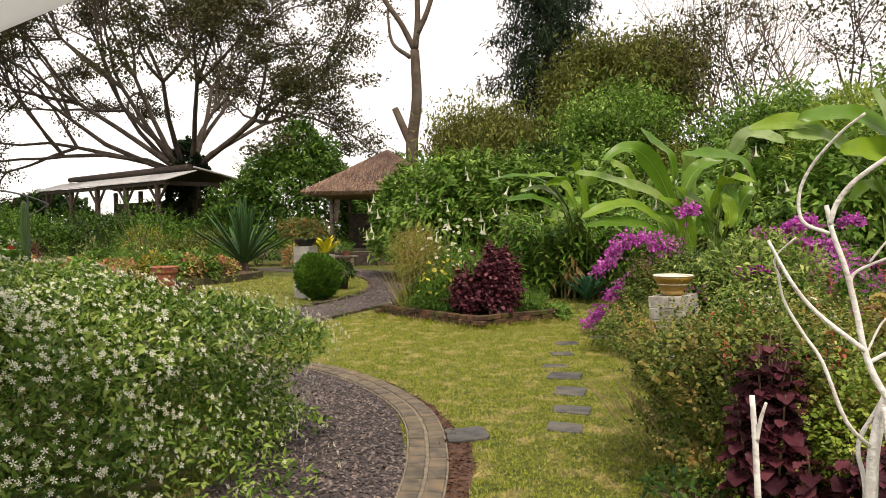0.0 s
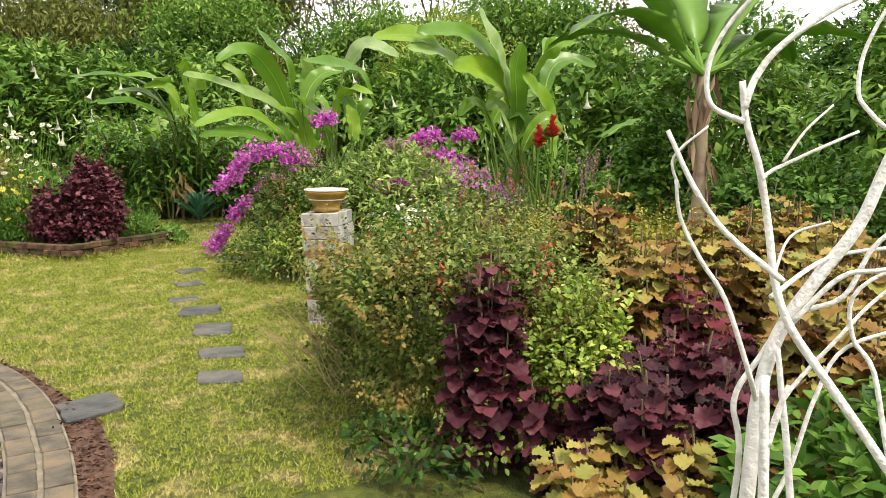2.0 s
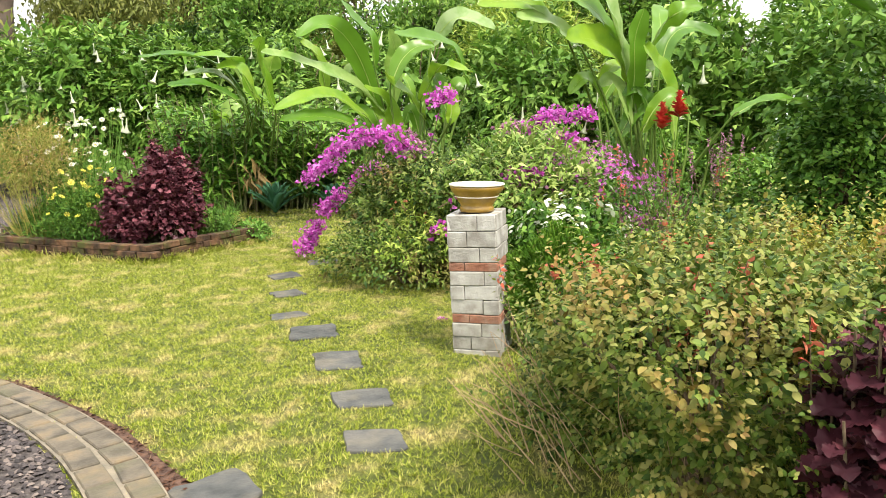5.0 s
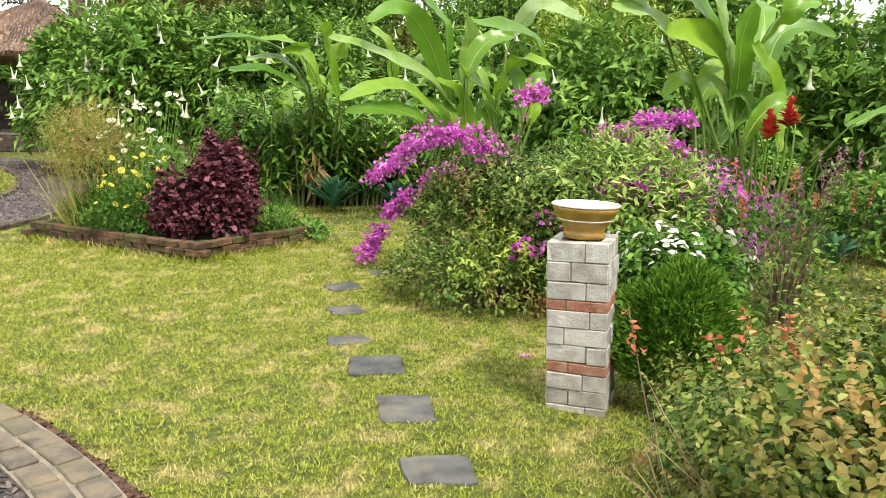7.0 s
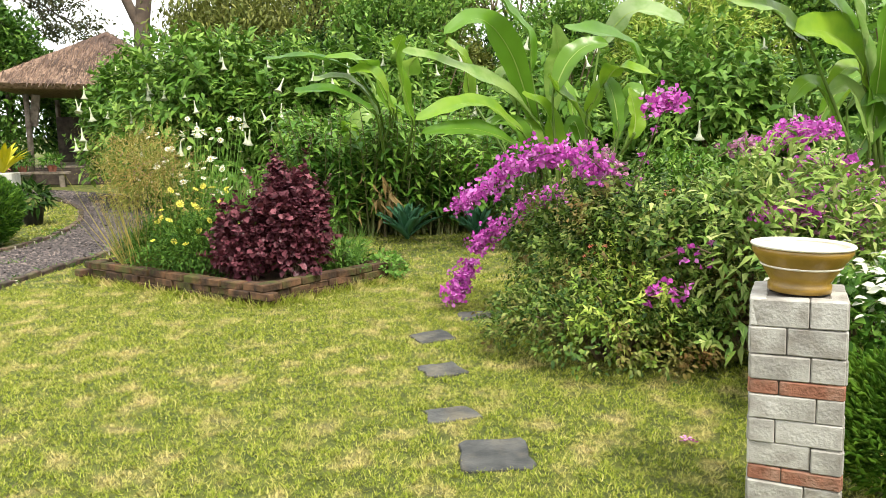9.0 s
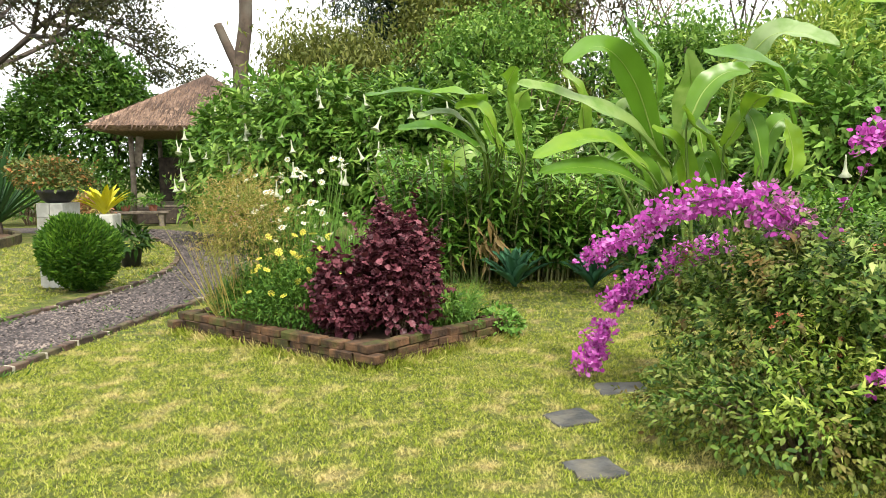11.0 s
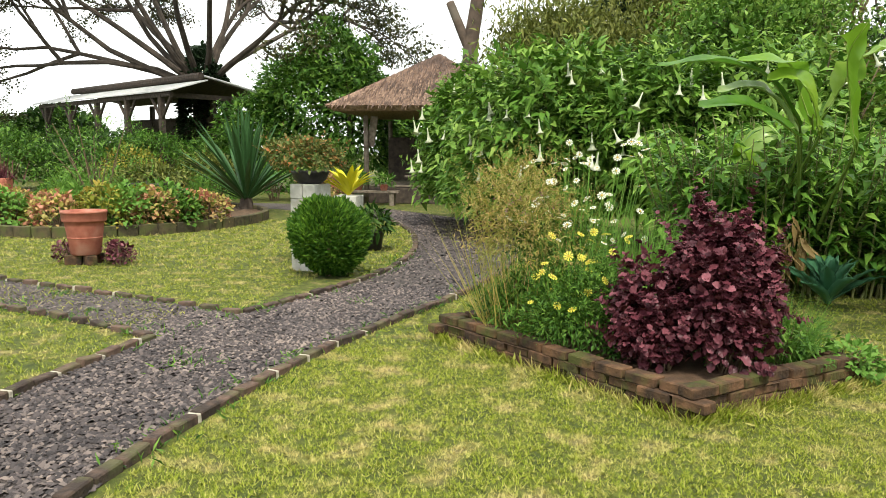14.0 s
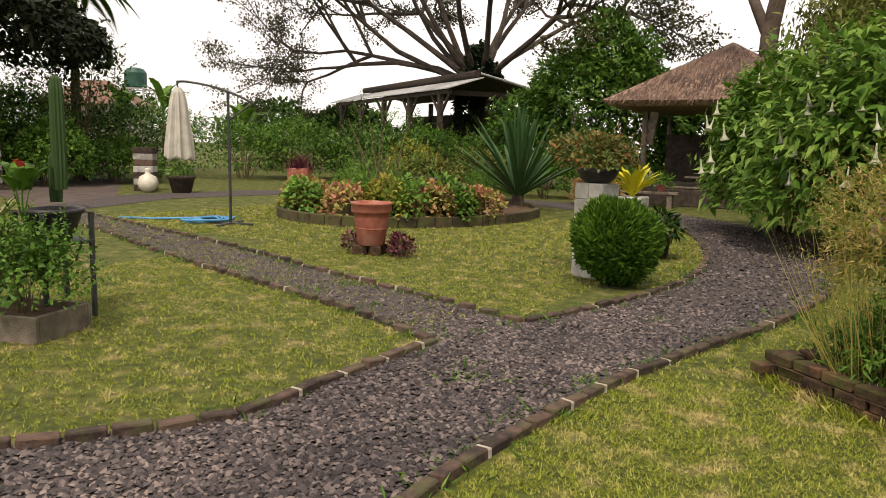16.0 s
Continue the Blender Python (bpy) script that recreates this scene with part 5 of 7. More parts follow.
# ---- right side: agaves, ginger thicket, heliconias, banana ----
def long_leaf(L, W, droop, seed, segs=9, fold=0.12, lobes=0.0):
    """A broad arching leaf with a midrib, 12 mm deep at the rib; along +y, upper side +z."""
    g = np.random.default_rng(seed)
    V, F = [], []
    for i in range(segs + 1):
        f = i / segs
        wid = W * (math.sin(math.pi * min(1, f * 0.92 + 0.06)) ** 0.62) * (1 + lobes * g.normal())
        if i == segs:
            wid = 0.004
        y = L * f * (1 - 0.18 * droop * f)
        zc = L * (0.28 * f - 0.55 * droop * f * f)
        wave = 0.05 * W * g.normal()
        V += [(-wid / 2, y, zc + wid * fold + wave), (0, y, zc), (wid / 2, y, zc + wid * fold - wave), (0, y, zc - 0.012 * (1 - f))]
    for i in range(segs):
        a, b = 4 * i, 4 * (i + 1)
        F += [(a, b, b + 1, a + 1), (a + 1, b + 1, b + 2, a + 2), (a, a + 3, b + 3, b), (a + 3, a + 2, b + 2, b + 3)]
    return V, F


def agave(loc, r, n, label, seed):
    ob = thing("agave", label, "agave", (*loc, 0))
    g = np.random.default_rng(seed)
    base = None
    for i in range(n):
        f = i / n
        m = pose(0, 0, 0.05 + 0.08 * f, 18 + 55 * f, 0, i * 137.5) @ Matrix.Scale(r * (1.05 - 0.35 * f), 4)
        if base is None:
            base = add_mesh("leaf", long_leaf(1, 0.26, 0.35, seed, fold=0.22), L_AGAVE, ob, smooth=True)
            base.matrix_basis = m
        else:
            share("leaf", base, ob, m)
    return ob


agave((1.66, 12.9), 0.62, 20, "blue-green agave rosette at the thicket's foot", 141)
agave((2.6, 12.75), 0.55, 18, "blue-green agave rosette under the heliconias", 142)

M_CANE = solid_mat("cane", [(0.1, 0.13, 0.04), (0.22, 0.2, 0.09)], 0.7)


def ginger(label, loc, wx, wy, n, h0, h1, seed):
    ob = thing("ginger_thicket", label, "ginger", (*loc, 0))
    g = np.random.default_rng(seed)
    canes, pos, way, nrm, sz = [], [], [], [], []
    for i in range(n):
        x, y = g.uniform(-wx, wx), g.uniform(-wy, wy)
        h = g.uniform(h0, h1) * (1 - 0.15 * abs(x) / wx)
        lean = np.array((g.normal() * 0.12 + x * 0.1, -0.1 + g.normal() * 0.12 + y * 0.1, 1))
        top = np.array((x, y, 0)) + lean * h
        canes.append(tube([(x, y, -0.02), (x + lean[0] * h * 0.4, y + lean[1] * h * 0.4, h * 0.5), top], [0.014, 0.011, 0.005], 5))
        for j in range(30):
            f = 0.2 + 0.8 * j / 30
            a = j * 2.6 + g.normal() * 0.5
            pos.append(np.array((x, y, 0)) + lean * h * f), way.append((math.cos(a), math.sin(a), g.uniform(-0.6, 0.35))), nrm.append((0.2 * g.normal(), 0.2 * g.normal(), 1)), sz.append(g.uniform(0.15, 0.27))
    add_mesh("leaves", scatter("lance", np.array(pos), np.array(way), np.array(nrm), np.array(sz), 0.34), L_THICK, ob)
    add_mesh("cane_mass", join(canes), M_CANE, ob)


ginger("dense clump of leafy ginger canes", (1.75, 14.9), 1.55, 1.05, 190, 1.3, 2.15, 145)
ginger("leafy ginger canes in front of the heliconias", (1.6, 13.9), 1.15, 0.4, 150, 0.9, 1.85, 146)
shrub("hedge_shrub", "dark leafy undergrowth at the heliconias' feet", (3.6, 12.0), 0.9, 0.5, 0.75, "lance", 1500, 0.16, 0.35, L_DEEP, 148, sprigs=60)
g = np.random.default_rng(147)
deadl = thing("withered_leaves", "tan withered hanging leaves at the thicket's foot", "leaves", (1.42, 13.35, 0.6))
add_mesh("leaves", scatter("lance", g.normal(size=(45, 3)) * (0.12, 0.1, 0.14), g.normal(size=(45, 3)) * 0.4 + (0, 0, -1), g.normal(size=(45, 3)), g.uniform(0.2, 0.35, 45), 0.2), leaf_mat("dead_leaf", [(0.3, 0.2, 0.08), (0.45, 0.33, 0.15)]), deadl)
add_mesh("stalk", tube([(0, 0.1, -0.61), (0, 0.05, -0.2), (0, 0, 0.15)], [0.012, 0.01, 0.006], 5), M_TWIG, deadl)


def broad_leaf(pts, width, seed, segs=34):
    """A long paddle leaf along a curve, folded at the rib, with a waved edge; also its raised rib."""
    g = np.random.default_rng(seed)
    P = np.array(smooth_line3(pts, segs))
    T = unit(np.gradient(P, axis=0))
    hint = unit(np.array((g.normal() * 0.3, -0.7 + g.normal() * 0.25, 0.7 + g.normal() * 0.2)))
    V, F = [], []
    n = len(P)
    w1, w2 = g.uniform(0, 6, 2)
    for i in range(n):
        f = i / (n - 1)
        wid = width * max(0.02, math.sin(math.pi * min(1, 0.05 + 0.93 * f)) ** 0.55) * (1 + 0.05 * math.sin(9 * f + w1))
        if i == n - 1:
            wid = 0.01
        side = unit(np.cross(T[i], hint))
        up = np.cross(side, T[i])
        pleat = width * (0.012 if i % 2 else -0.012)
        wave = 0.06 * width * np.array((math.sin(11 * f + w1) + 0.5 * math.sin(31 * f), math.sin(13 * f + w2) + 0.5 * math.sin(27 * f)))
        V += [P[i] - side * wid / 2 + up * (wid * 0.16 + wave[0]), P[i] - side * wid * 0.25 + up * (wid * 0.1 + wave[0] * 0.3 + pleat), P[i],
              P[i] + side * wid * 0.25 + up * (wid * 0.1 + wave[1] * 0.3 + pleat), P[i] + side * wid / 2 + up * (wid * 0.16 + wave[1])]
    for i in range(n - 1):
        F += [(5 * i + j, 5 * i + j + 1, 5 * i + j + 6, 5 * i + j + 5) for j in range(4)]
    return (V, F), tube(P - (0, 0, 0.004), [0.011 - 0.009 * i / (n - 1) for i in range(n)], 5)


def smooth_line3(pts, steps):
    P = np.array(pts, float)
    E = np.vstack([2 * P[0] - P[1], P, 2 * P[-1] - P[-2]])
    out = []
    for u in np.linspace(0, len(P) - 1, steps):
        i = min(int(u), len(P) - 2)
        f = u - i
        p0, p1, p2, p3 = E[i:i + 4]
        out.append(0.5 * (2 * p1 + (p2 - p0) * f + (2 * p0 - 5 * p1 + 4 * p2 - p3) * f**2 + (3 * p1 - p0 - 3 * p2 + p3) * f**3))
    return out


def heliconia(label, foot, leaves, seed, spread=0.3):
    """A clump of stalks from one foot, each ending in a broad arching leaf: (width, base, bend, bend, tip)."""
    ob = thing("heliconia", label, "heliconia", (*foot, 0))
    g = np.random.default_rng(seed)
    o = np.array((*foot, 0))
    for i, (wid, *pts) in enumerate(leaves):
        pts = [np.array(p) - o for p in pts]
        f0 = np.array((g.normal() * spread, g.normal() * spread * 0.6, -0.02))
        mid = f0 * 0.45 + pts[0] * 0.55
        mid[2] = pts[0][2] * 0.6
        add_mesh("stalk", tube([f0, mid, pts[0], pts[0] * 0.7 + pts[1] * 0.3], [0.026, 0.02, 0.013, 0.009], 7, 4), L_CANE, ob, smooth=True)
        blade, rib = broad_leaf(pts, wid * 0.98, seed + i)
        lf = add_mesh("leaf", blade, L_HELI, ob, smooth=True)
        add_mesh("midrib", rib, L_RIB, lf, "pale raised midrib", smooth=True)
    for i in range(5):
        a, L = g.uniform(0.2, 2.95), g.uniform(0.6, 0.95)
        base = np.array((g.normal() * spread * 1.6, g.normal() * spread, g.uniform(1.0, 1.9)))
        d = np.array((math.cos(a), 0.5 * math.sin(a) - 0.3, 0))
        blade, rib = broad_leaf([base, base + d * L * 0.25 + (0, 0, L * 0.4), base + d * L * 0.6 + (0, 0, L * 0.62), base + d * L + (0, 0, L * g.uniform(0.2, 0.7))], g.uniform(0.18, 0.26), seed + 40 + i)
        add_mesh("midrib", rib, L_RIB, add_mesh("leaf", blade, L_HELI, ob, smooth=True), "pale raised midrib", smooth=True)
        add_mesh("stalk", tube([base * (0.6, 0.6, 0) - (0, 0, 0.02), base * (0.8, 0.8, 0.55), base, base + d * L * 0.1 + (0, 0, L * 0.15)], [0.024, 0.018, 0.012, 0.009], 6, 3), L_CANE, ob, smooth=True)
    for i in range(6):
        f0 = np.array((g.normal() * spread * 1.1, g.normal() * spread * 0.7, -0.02))
        h = g.uniform(0.9, 1.6)
        add_mesh("stalk", tube([f0, f0 * 1.2 + (g.normal() * 0.08, 0, h * 0.6), f0 * 1.4 + (g.normal() * 0.15, g.normal() * 0.1, h)], [0.026, 0.02, 0.008], 7, 4), L_CANE, ob, smooth=True)
    return ob


L_CANE = leaf_mat("green_cane", [(0.08, 0.15, 0.025), (0.16, 0.25, 0.05)], rough=0.4, trans=0.1, patch=(0.09, 0.12, 0.03), patch_scale=4)
heliconia("large clump of broad light-green heliconia leaves", (3.45, 12.1), [
    (0.33, (3.16, 12.1, 1.6), (2.78, 11.85, 2.4), (2.34, 11.6, 2.74), (1.87, 11.35, 2.53)), (0.3, (3.38, 12.1, 1.7), (3.35, 11.85, 2.1), (3.29, 11.6, 2.38), (3.13, 11.35, 2.68)),
    (0.3, (3.31, 12.1, 1.47), (2.76, 11.85, 1.94), (2.08, 11.6, 2.2), (1.41, 11.35, 2.34)), (0.28, (3.11, 12.1, 2.2), (2.99, 11.85, 2.63), (2.67, 11.6, 2.84), (2.47, 11.35, 3.05)),
    (0.3, (3.96, 12.0, 2.55), (4.19, 11.75, 2.88), (4.43, 11.5, 2.88), (4.66, 11.25, 2.69)), (0.3, (2.51, 12.9, 1.96), (2.41, 12.65, 2.26), (2.26, 12.4, 2.45), (2.05, 12.15, 2.57))], 151)
heliconia("arching heliconia leaves beside the mound", (3.6, 11.6), [
    (0.28, (4.3, 11.4, 1.95), (4.0, 11.15, 2.41), (3.55, 10.9, 2.52), (3.0, 10.65, 2.54)), (0.26, (2.89, 11.7, 1.47), (2.44, 11.45, 1.75), (2.0, 11.2, 1.77), (1.49, 10.95, 1.59)),
    (0.24, (2.93, 11.7, 1.25), (2.52, 11.45, 1.43), (2.06, 11.2, 1.51), (1.55, 10.95, 1.45)), (0.28, (3.71, 11.6, 1.45), (3.39, 11.35, 1.79), (3.09, 11.1, 1.93), (2.92, 10.85, 2.06)),
    (0.26, (3.62, 11.5, 1.7), (3.75, 11.25, 2.07), (3.81, 11.0, 2.18), (4.12, 10.75, 2.07)), (0.28, (3.3, 11.5, 1.0), (3.2, 11.4, 1.35), (3.05, 11.3, 1.7), (2.7, 11.1, 1.9)),
    (0.24, (3.54, 10.1, 1.4), (3.57, 10.1, 1.57), (3.54, 10.1, 1.74), (3.48, 10.1, 1.9))], 171, 0.25)
heliconia("heliconia leaves rising out of the ginger thicket", (1.5, 14.2), [
    (0.28, (1.7, 12.6, 1.55), (1.54, 12.35, 2.05), (1.43, 12.1, 2.36), (1.48, 11.85, 2.58)), (0.22, (1.31, 13.0, 1.8), (0.93, 12.75, 2.25), (0.43, 12.5, 2.37), (-0.12, 12.25, 2.32)),
    (0.22, (1.25, 12.8, 1.7), (0.91, 12.55, 1.9), (0.59, 12.3, 1.97), (0.23, 12.05, 1.94)), (0.26, (1.48, 13.2, 1.78), (1.23, 12.95, 2.23), (1.07, 12.7, 2.38), (0.6, 12.45, 2.36)),
    (0.28, (1.6, 13.3, 1.9), (1.7, 13.1, 2.2), (1.75, 12.9, 2.4), (1.95, 12.7, 2.5)), (0.24, (1.35, 13.1, 1.6), (1.1, 12.9, 2.0), (0.8, 12.7, 2.15), (0.45, 12.5, 2.1)),
    (0.26, (1.5, 13.0, 1.7), (1.35, 12.8, 2.05), (1.15, 12.7, 2.25), (0.9, 12.6, 2.2))], 191, 0.2)
heliconia("tall heliconia clump with upright paddle leaves", (6.25, 9.9), [
    (0.4, (6.04, 9.9, 1.75), (5.82, 9.78, 2.3), (5.56, 9.66, 2.72), (5.27, 9.54, 3.25)), (0.46, (6.04, 9.9, 1.9), (5.69, 9.78, 2.26), (5.27, 9.66, 2.42), (4.84, 9.54, 2.4)),
    (0.34, (5.79, 9.9, 2.45), (5.37, 9.78, 2.8), (4.89, 9.66, 2.92), (4.32, 9.54, 2.87)), (0.34, (6.06, 9.9, 1.4), (6.01, 9.78, 2.0), (5.92, 9.66, 2.44), (5.96, 9.54, 2.8)),
    (0.32, (6.26, 9.9, 2.2), (6.39, 9.78, 2.62), (6.58, 9.66, 2.8), (6.85, 9.54, 2.87)), (0.34, (5.27, 9.9, 2.35), (4.87, 9.78, 2.57), (4.57, 9.66, 2.65), (4.19, 9.54, 2.64))], 154, 0.28)
heliconia("heliconia leaves leaning over the back lawn", (6.5, 10.1), [
    (0.38, (6.43, 9.9, 1.5), (6.52, 9.78, 1.86), (6.24, 9.66, 2.15), (5.98, 9.54, 2.36)), (0.28, (5.02, 9.9, 2.55), (4.54, 9.78, 2.8), (4.18, 9.66, 2.84), (3.69, 9.54, 2.75)),
    (0.3, (7.2, 11.0, 2.3), (7.4, 11.2, 2.8), (7.6, 11.5, 3.1), (7.9, 11.7, 3.15)), (0.3, (6.7, 10.2, 2.0), (6.9, 10.3, 2.5), (7.2, 10.3, 2.7), (7.7, 10.2, 2.6)),
    (0.24, (7.3, 9.4, 1.45), (7.6, 9.3, 1.62), (8.0, 9.2, 1.68), (8.4, 9.1, 1.6))], 157, 0.3)
for x, y, zt in ((6.3, 9.2, 1.74), (6.12, 9.3, 1.6)):
    gl = thing("red_ginger", "red ginger flower head on a cane", "ginger flower", (x, y, 0))
    add_mesh("cane", tube([(0, 0.1, -0.02), (0.02, 0.05, zt * 0.6), (0, 0, zt - 0.25)], [0.014, 0.012, 0.01], 6), L_THICK, gl)
    g = np.random.default_rng(int(x * 10))
    a, f = g.uniform(0, 6.28, 90), g.uniform(0, 1, 90)
    add_mesh("flower_head", scatter("oval", np.c_[0 * a, 0 * a, zt - 0.3 + 0.3 * f], np.c_[np.cos(a), np.sin(a), 0.5 + f], np.c_[-np.cos(a), -np.sin(a), 0 * a + 1.0], 0.14 * (1.2 - 0.7 * f), 0.5), P_RED, gl, "scarlet bracts")


def banana(label, loc, h, n, L, seed, tilt0=30, name="banana_plant", heads=None):
    ob = thing(name, label, "banana plant", (*loc, 0))
    g = np.random.default_rng(seed)
    add_mesh("trunk", tube([(0, 0, -0.05), (0.03, 0, h * 0.5), (0, 0.02, h)], [0.085, 0.065, 0.05], 10, 4), M_BANTRUNK, ob, smooth=True)
    fr = scatter("lance", np.c_[g.normal(size=(60, 2)) * 0.06, g.uniform(0.3, 1, 60) * h], np.c_[g.normal(size=(60, 2)) * 0.12, -np.ones(60)], g.normal(size=(60, 3)) * (1, 1, 0), g.uniform(0.2, 0.45, 60), 0.16)
    add_mesh("sheath_mass", fr, M_DRYLEAF, ob, "hanging dry brown leaf sheaths")
    for i in range(n):
        hd = heads[i % len(heads)] if heads else i * 137.5 + g.normal() * 12
        st = 0.25 + 0.2 * g.random()
        el = g.uniform(tilt0, tilt0 + 45)
        m = Matrix.Translation((0, 0, h)) @ pose(0, 0, 0, el, 0, hd)
        p = add_mesh("leaf", long_leaf(L * g.uniform(0.8, 1.1), L * 0.27, g.uniform(0.6, 1.2), seed + i, 12, lobes=0.1), L_BANANA, ob, smooth=True)
        p.matrix_basis = m @ Matrix.Translation((0, st, 0))
        s = add_mesh("leaf_stalk", tube([(0, 0, -0.05), (0, st + 0.05, 0.0)], [0.035, 0.02], 6), L_BANANA, ob)
        s.matrix_basis = m
    return ob


M_BANTRUNK = solid_mat("banana_trunk", [(0.12, 0.08, 0.05), (0.25, 0.18, 0.12), (0.2, 0.22, 0.09)], 0.85, 6, 0.6, 30)
M_DRYLEAF = leaf_mat("dry_leaf", [(0.16, 0.1, 0.06), (0.3, 0.2, 0.13)], trans=0.1)
banana("banana plant with broad torn leaves and brown trunk", (5.75, 5.6), 2.1, 9, 1.5, 161, 4, heads=(75, 100, 40, -60, -95, -20, 5, -120, -75))
banana("smaller banana plant behind the border", (7.6, 4.2), 1.9, 7, 1.4, 162)
banana("young banana plant with broad leaves", (6.6, 3.0), 1.0, 6, 1.2, 163)

shrub("vine_bush", "dark green vine-covered bush near the banana", (6.2, 6.7), 0.5, 0.5, 1.9, "oval", 6500, 0.085, 0.8, L_GREEN, 171, a=0.4, sprigs=90)
shrub("hedge_shrub", "leafy green shrub behind the coleus", (6.9, 5.6), 1.0, 0.9, 1.3, "oval", 4500, 0.09, 0.6, L_GREEN, 172, sprigs=60)
agave((6.3, 8.3), 0.4, 14, "small lily-like rosette on the back lawn", 173)

for i, (x, y, rx, h) in enumerate(((7.6, 8.6, 0.9, 1.0), (8.4, 6.8, 0.9, 1.2), (7.3, 11.0, 0.9, 1.3), (8.6, 4.8, 1.0, 1.3), (5.4, 12.6, 0.8, 1.2), (7.4, 2.0, 1.0, 1.4), (5.6, 1.4, 0.9, 1.1))):
    shrub("hedge_shrub", "low leafy green shrub under the trumpet hedge", (x, y), rx, rx * 0.9, h, "oval", 2600, 0.1, 0.55, L_GREEN if i % 2 else L_THICK, 180 + i, sprigs=50)

# ---- angel trumpet hedge ----
trumpet_mesh = None


def trumpets(parent, n, rx, ry, h, seed):
    """Hanging trumpet flowers on the side facing the lawn."""
    global trumpet_mesh
    g = np.random.default_rng(seed)
    for i in range(n):
        a = g.uniform(-2.9, -0.3)
        z = h * g.uniform(0.38, 0.95)
        k = math.sqrt(max(0.1, 1 - ((z - 0.4 * h) / (0.62 * h)) ** 2)) * 1.1
        m = pose(rx * k * math.cos(a), ry * k * math.sin(a), z, g.normal() * 9, g.normal() * 9, g.uniform(0, 360)) @ Matrix.Scale(g.uniform(0.7, 1.05), 4)
        if trumpet_mesh is None:
            trumpet_mesh = add_mesh("trumpet_flower", lathe([(0.008, 0.1), (0.012, 0.06), (0.014, 0.0), (0.022, -0.07), (0.04, -0.13), (0.085, -0.175), (0.08, -0.178), (0.034, -0.13), (0.012, -0.06)], 10), P_TRUMPET, parent, smooth=True)
            trumpet_mesh.matrix_basis = m
        else:
            share("trumpet_flower", trumpet_mesh, parent, m)


for i, (x, y, rx, ry, h, n, t) in enumerate(((-3.0, 20.6, 1.5, 1.6, 3.1, 5200, 16), (-1.2, 18.4, 1.7, 1.6, 3.15, 6500, 20), (0.6, 17.9, 1.5, 1.6, 3.2, 5600, 16), (2.6, 17.8, 1.7, 1.6, 3.3, 5200, 12),
                                              (4.9, 16.4, 1.7, 1.7, 3.3, 5200, 12), (7.1, 14.6, 1.7, 1.7, 3.2, 4800, 8), (8.9, 12.4, 1.7, 1.8, 3.1, 4800, 8), (9.8, 9.8, 1.6, 1.8, 3.0, 4500, 6), (10.6, 7.0, 1.7, 1.8, 2.9, 4500, 6), (10.9, 4.2, 1.7, 1.8, 2.8, 4500, 2))):
    ob = shrub("angel_trumpet", "large angel trumpet shrub with hanging white flowers", (x, y), rx, ry, h, "lance", n, 0.25, 0.42, L_BRUG, 200 + i, category="shrub", group="angel trumpet hedge", a=0.5, inner=0.5, droop=0.5, sprigs=120)
    trumpets(ob, int(t * 1.1), rx, ry, h, 230 + i)

# ---- gazebo ----
gz = thing("thatched_gazebo", "open wooden gazebo with a brown thatched roof", "gazebo", (-5.65, 28.1, 0), 5)
g = np.random.default_rng(250)
e, ez, az = 2.9, 2.84, 4.6
V, F = [], []
for s in range(4):
    c = [pose(0, 0, 0, 0, 0, 90 * s) @ Vector(v) for v in ((-e, -e, ez), (e, -e, ez), (0, 0, az), (-e * 0.93, -e * 0.93, ez - 0.14), (e * 0.93, -e * 0.93, ez - 0.14))]
    k = len(V)
    V += [tuple(v) for v in c]
    F += [(k, k + 1, k + 2), (k, k + 3, k + 4, k + 1)]
V += [(x * e * 0.93, y * e * 0.93, ez - 0.14) for x, y in ((-1, -1), (1, -1), (1, 1), (-1, 1))]
F += [(len(V) - 1, len(V) - 2, len(V) - 3, len(V) - 4)]
gz_roof = add_mesh("roof", (V, F), M_THATCH, gz)
n = 9000
s, u, f = g.integers(0, 4, n), g.uniform(-1, 1, n), g.uniform(0.0, 1.0, n) ** 0.8
px, py, pz = u * e * f, -e * f, az + (ez - az) * f + 0.03
a = s * math.pi / 2
slope = np.c_[np.sin(a), -np.cos(a), np.full(n, -(az - ez) / e)]
pos = np.c_[px * np.cos(a) - py * np.sin(a), px * np.sin(a) + py * np.cos(a), pz]
add_mesh("thatch", scatter("blade", pos, slope + g.normal(size=(n, 3)) * 0.07, np.c_[np.sin(a), -np.cos(a), np.ones(n)] + g.normal(size=(n, 3)) * 0.3, g.uniform(0.2, 0.42, n), 0.1), leaf_mat("thatch_straw", [(0.06, 0.037, 0.028), (0.15, 0.092, 0.066), (0.26, 0.17, 0.125)], trans=0.05), gz_roof)
for x, y in ((-1.95, -1.85), (0.4, -1.85), (2.2, -1.85), (-1.95, 1.9), (2.2, 1.9)):
    p = add_mesh("post", tube([(0, 0, -0.05), (0.02, 0, 1.3), (0, 0, 2.6)], [0.085, 0.08, 0.075], 9), M_WOOD, gz, smooth=True)
    p.location = (x, y, 0)
b = add_mesh("bracket", moved(box(0.22, 0.1, 0.9, 0.01), -1.83, -1.75, 1.7, 0, 8, 10), M_WOOD, gz)
for i in range(9):
    add_mesh("deck_board", moved(box(4.3, 0.2, 0.05, 0.008), 0.1, -1.75 + i * 0.42, 0.5), M_WOOD, gz)
for y in (-1.7, -1.3):
    add_mesh("bench_slat", moved(box(2.6, 0.3, 0.06, 0.01), 0.5, y + 0.1, 0.78), M_WOOD, gz)
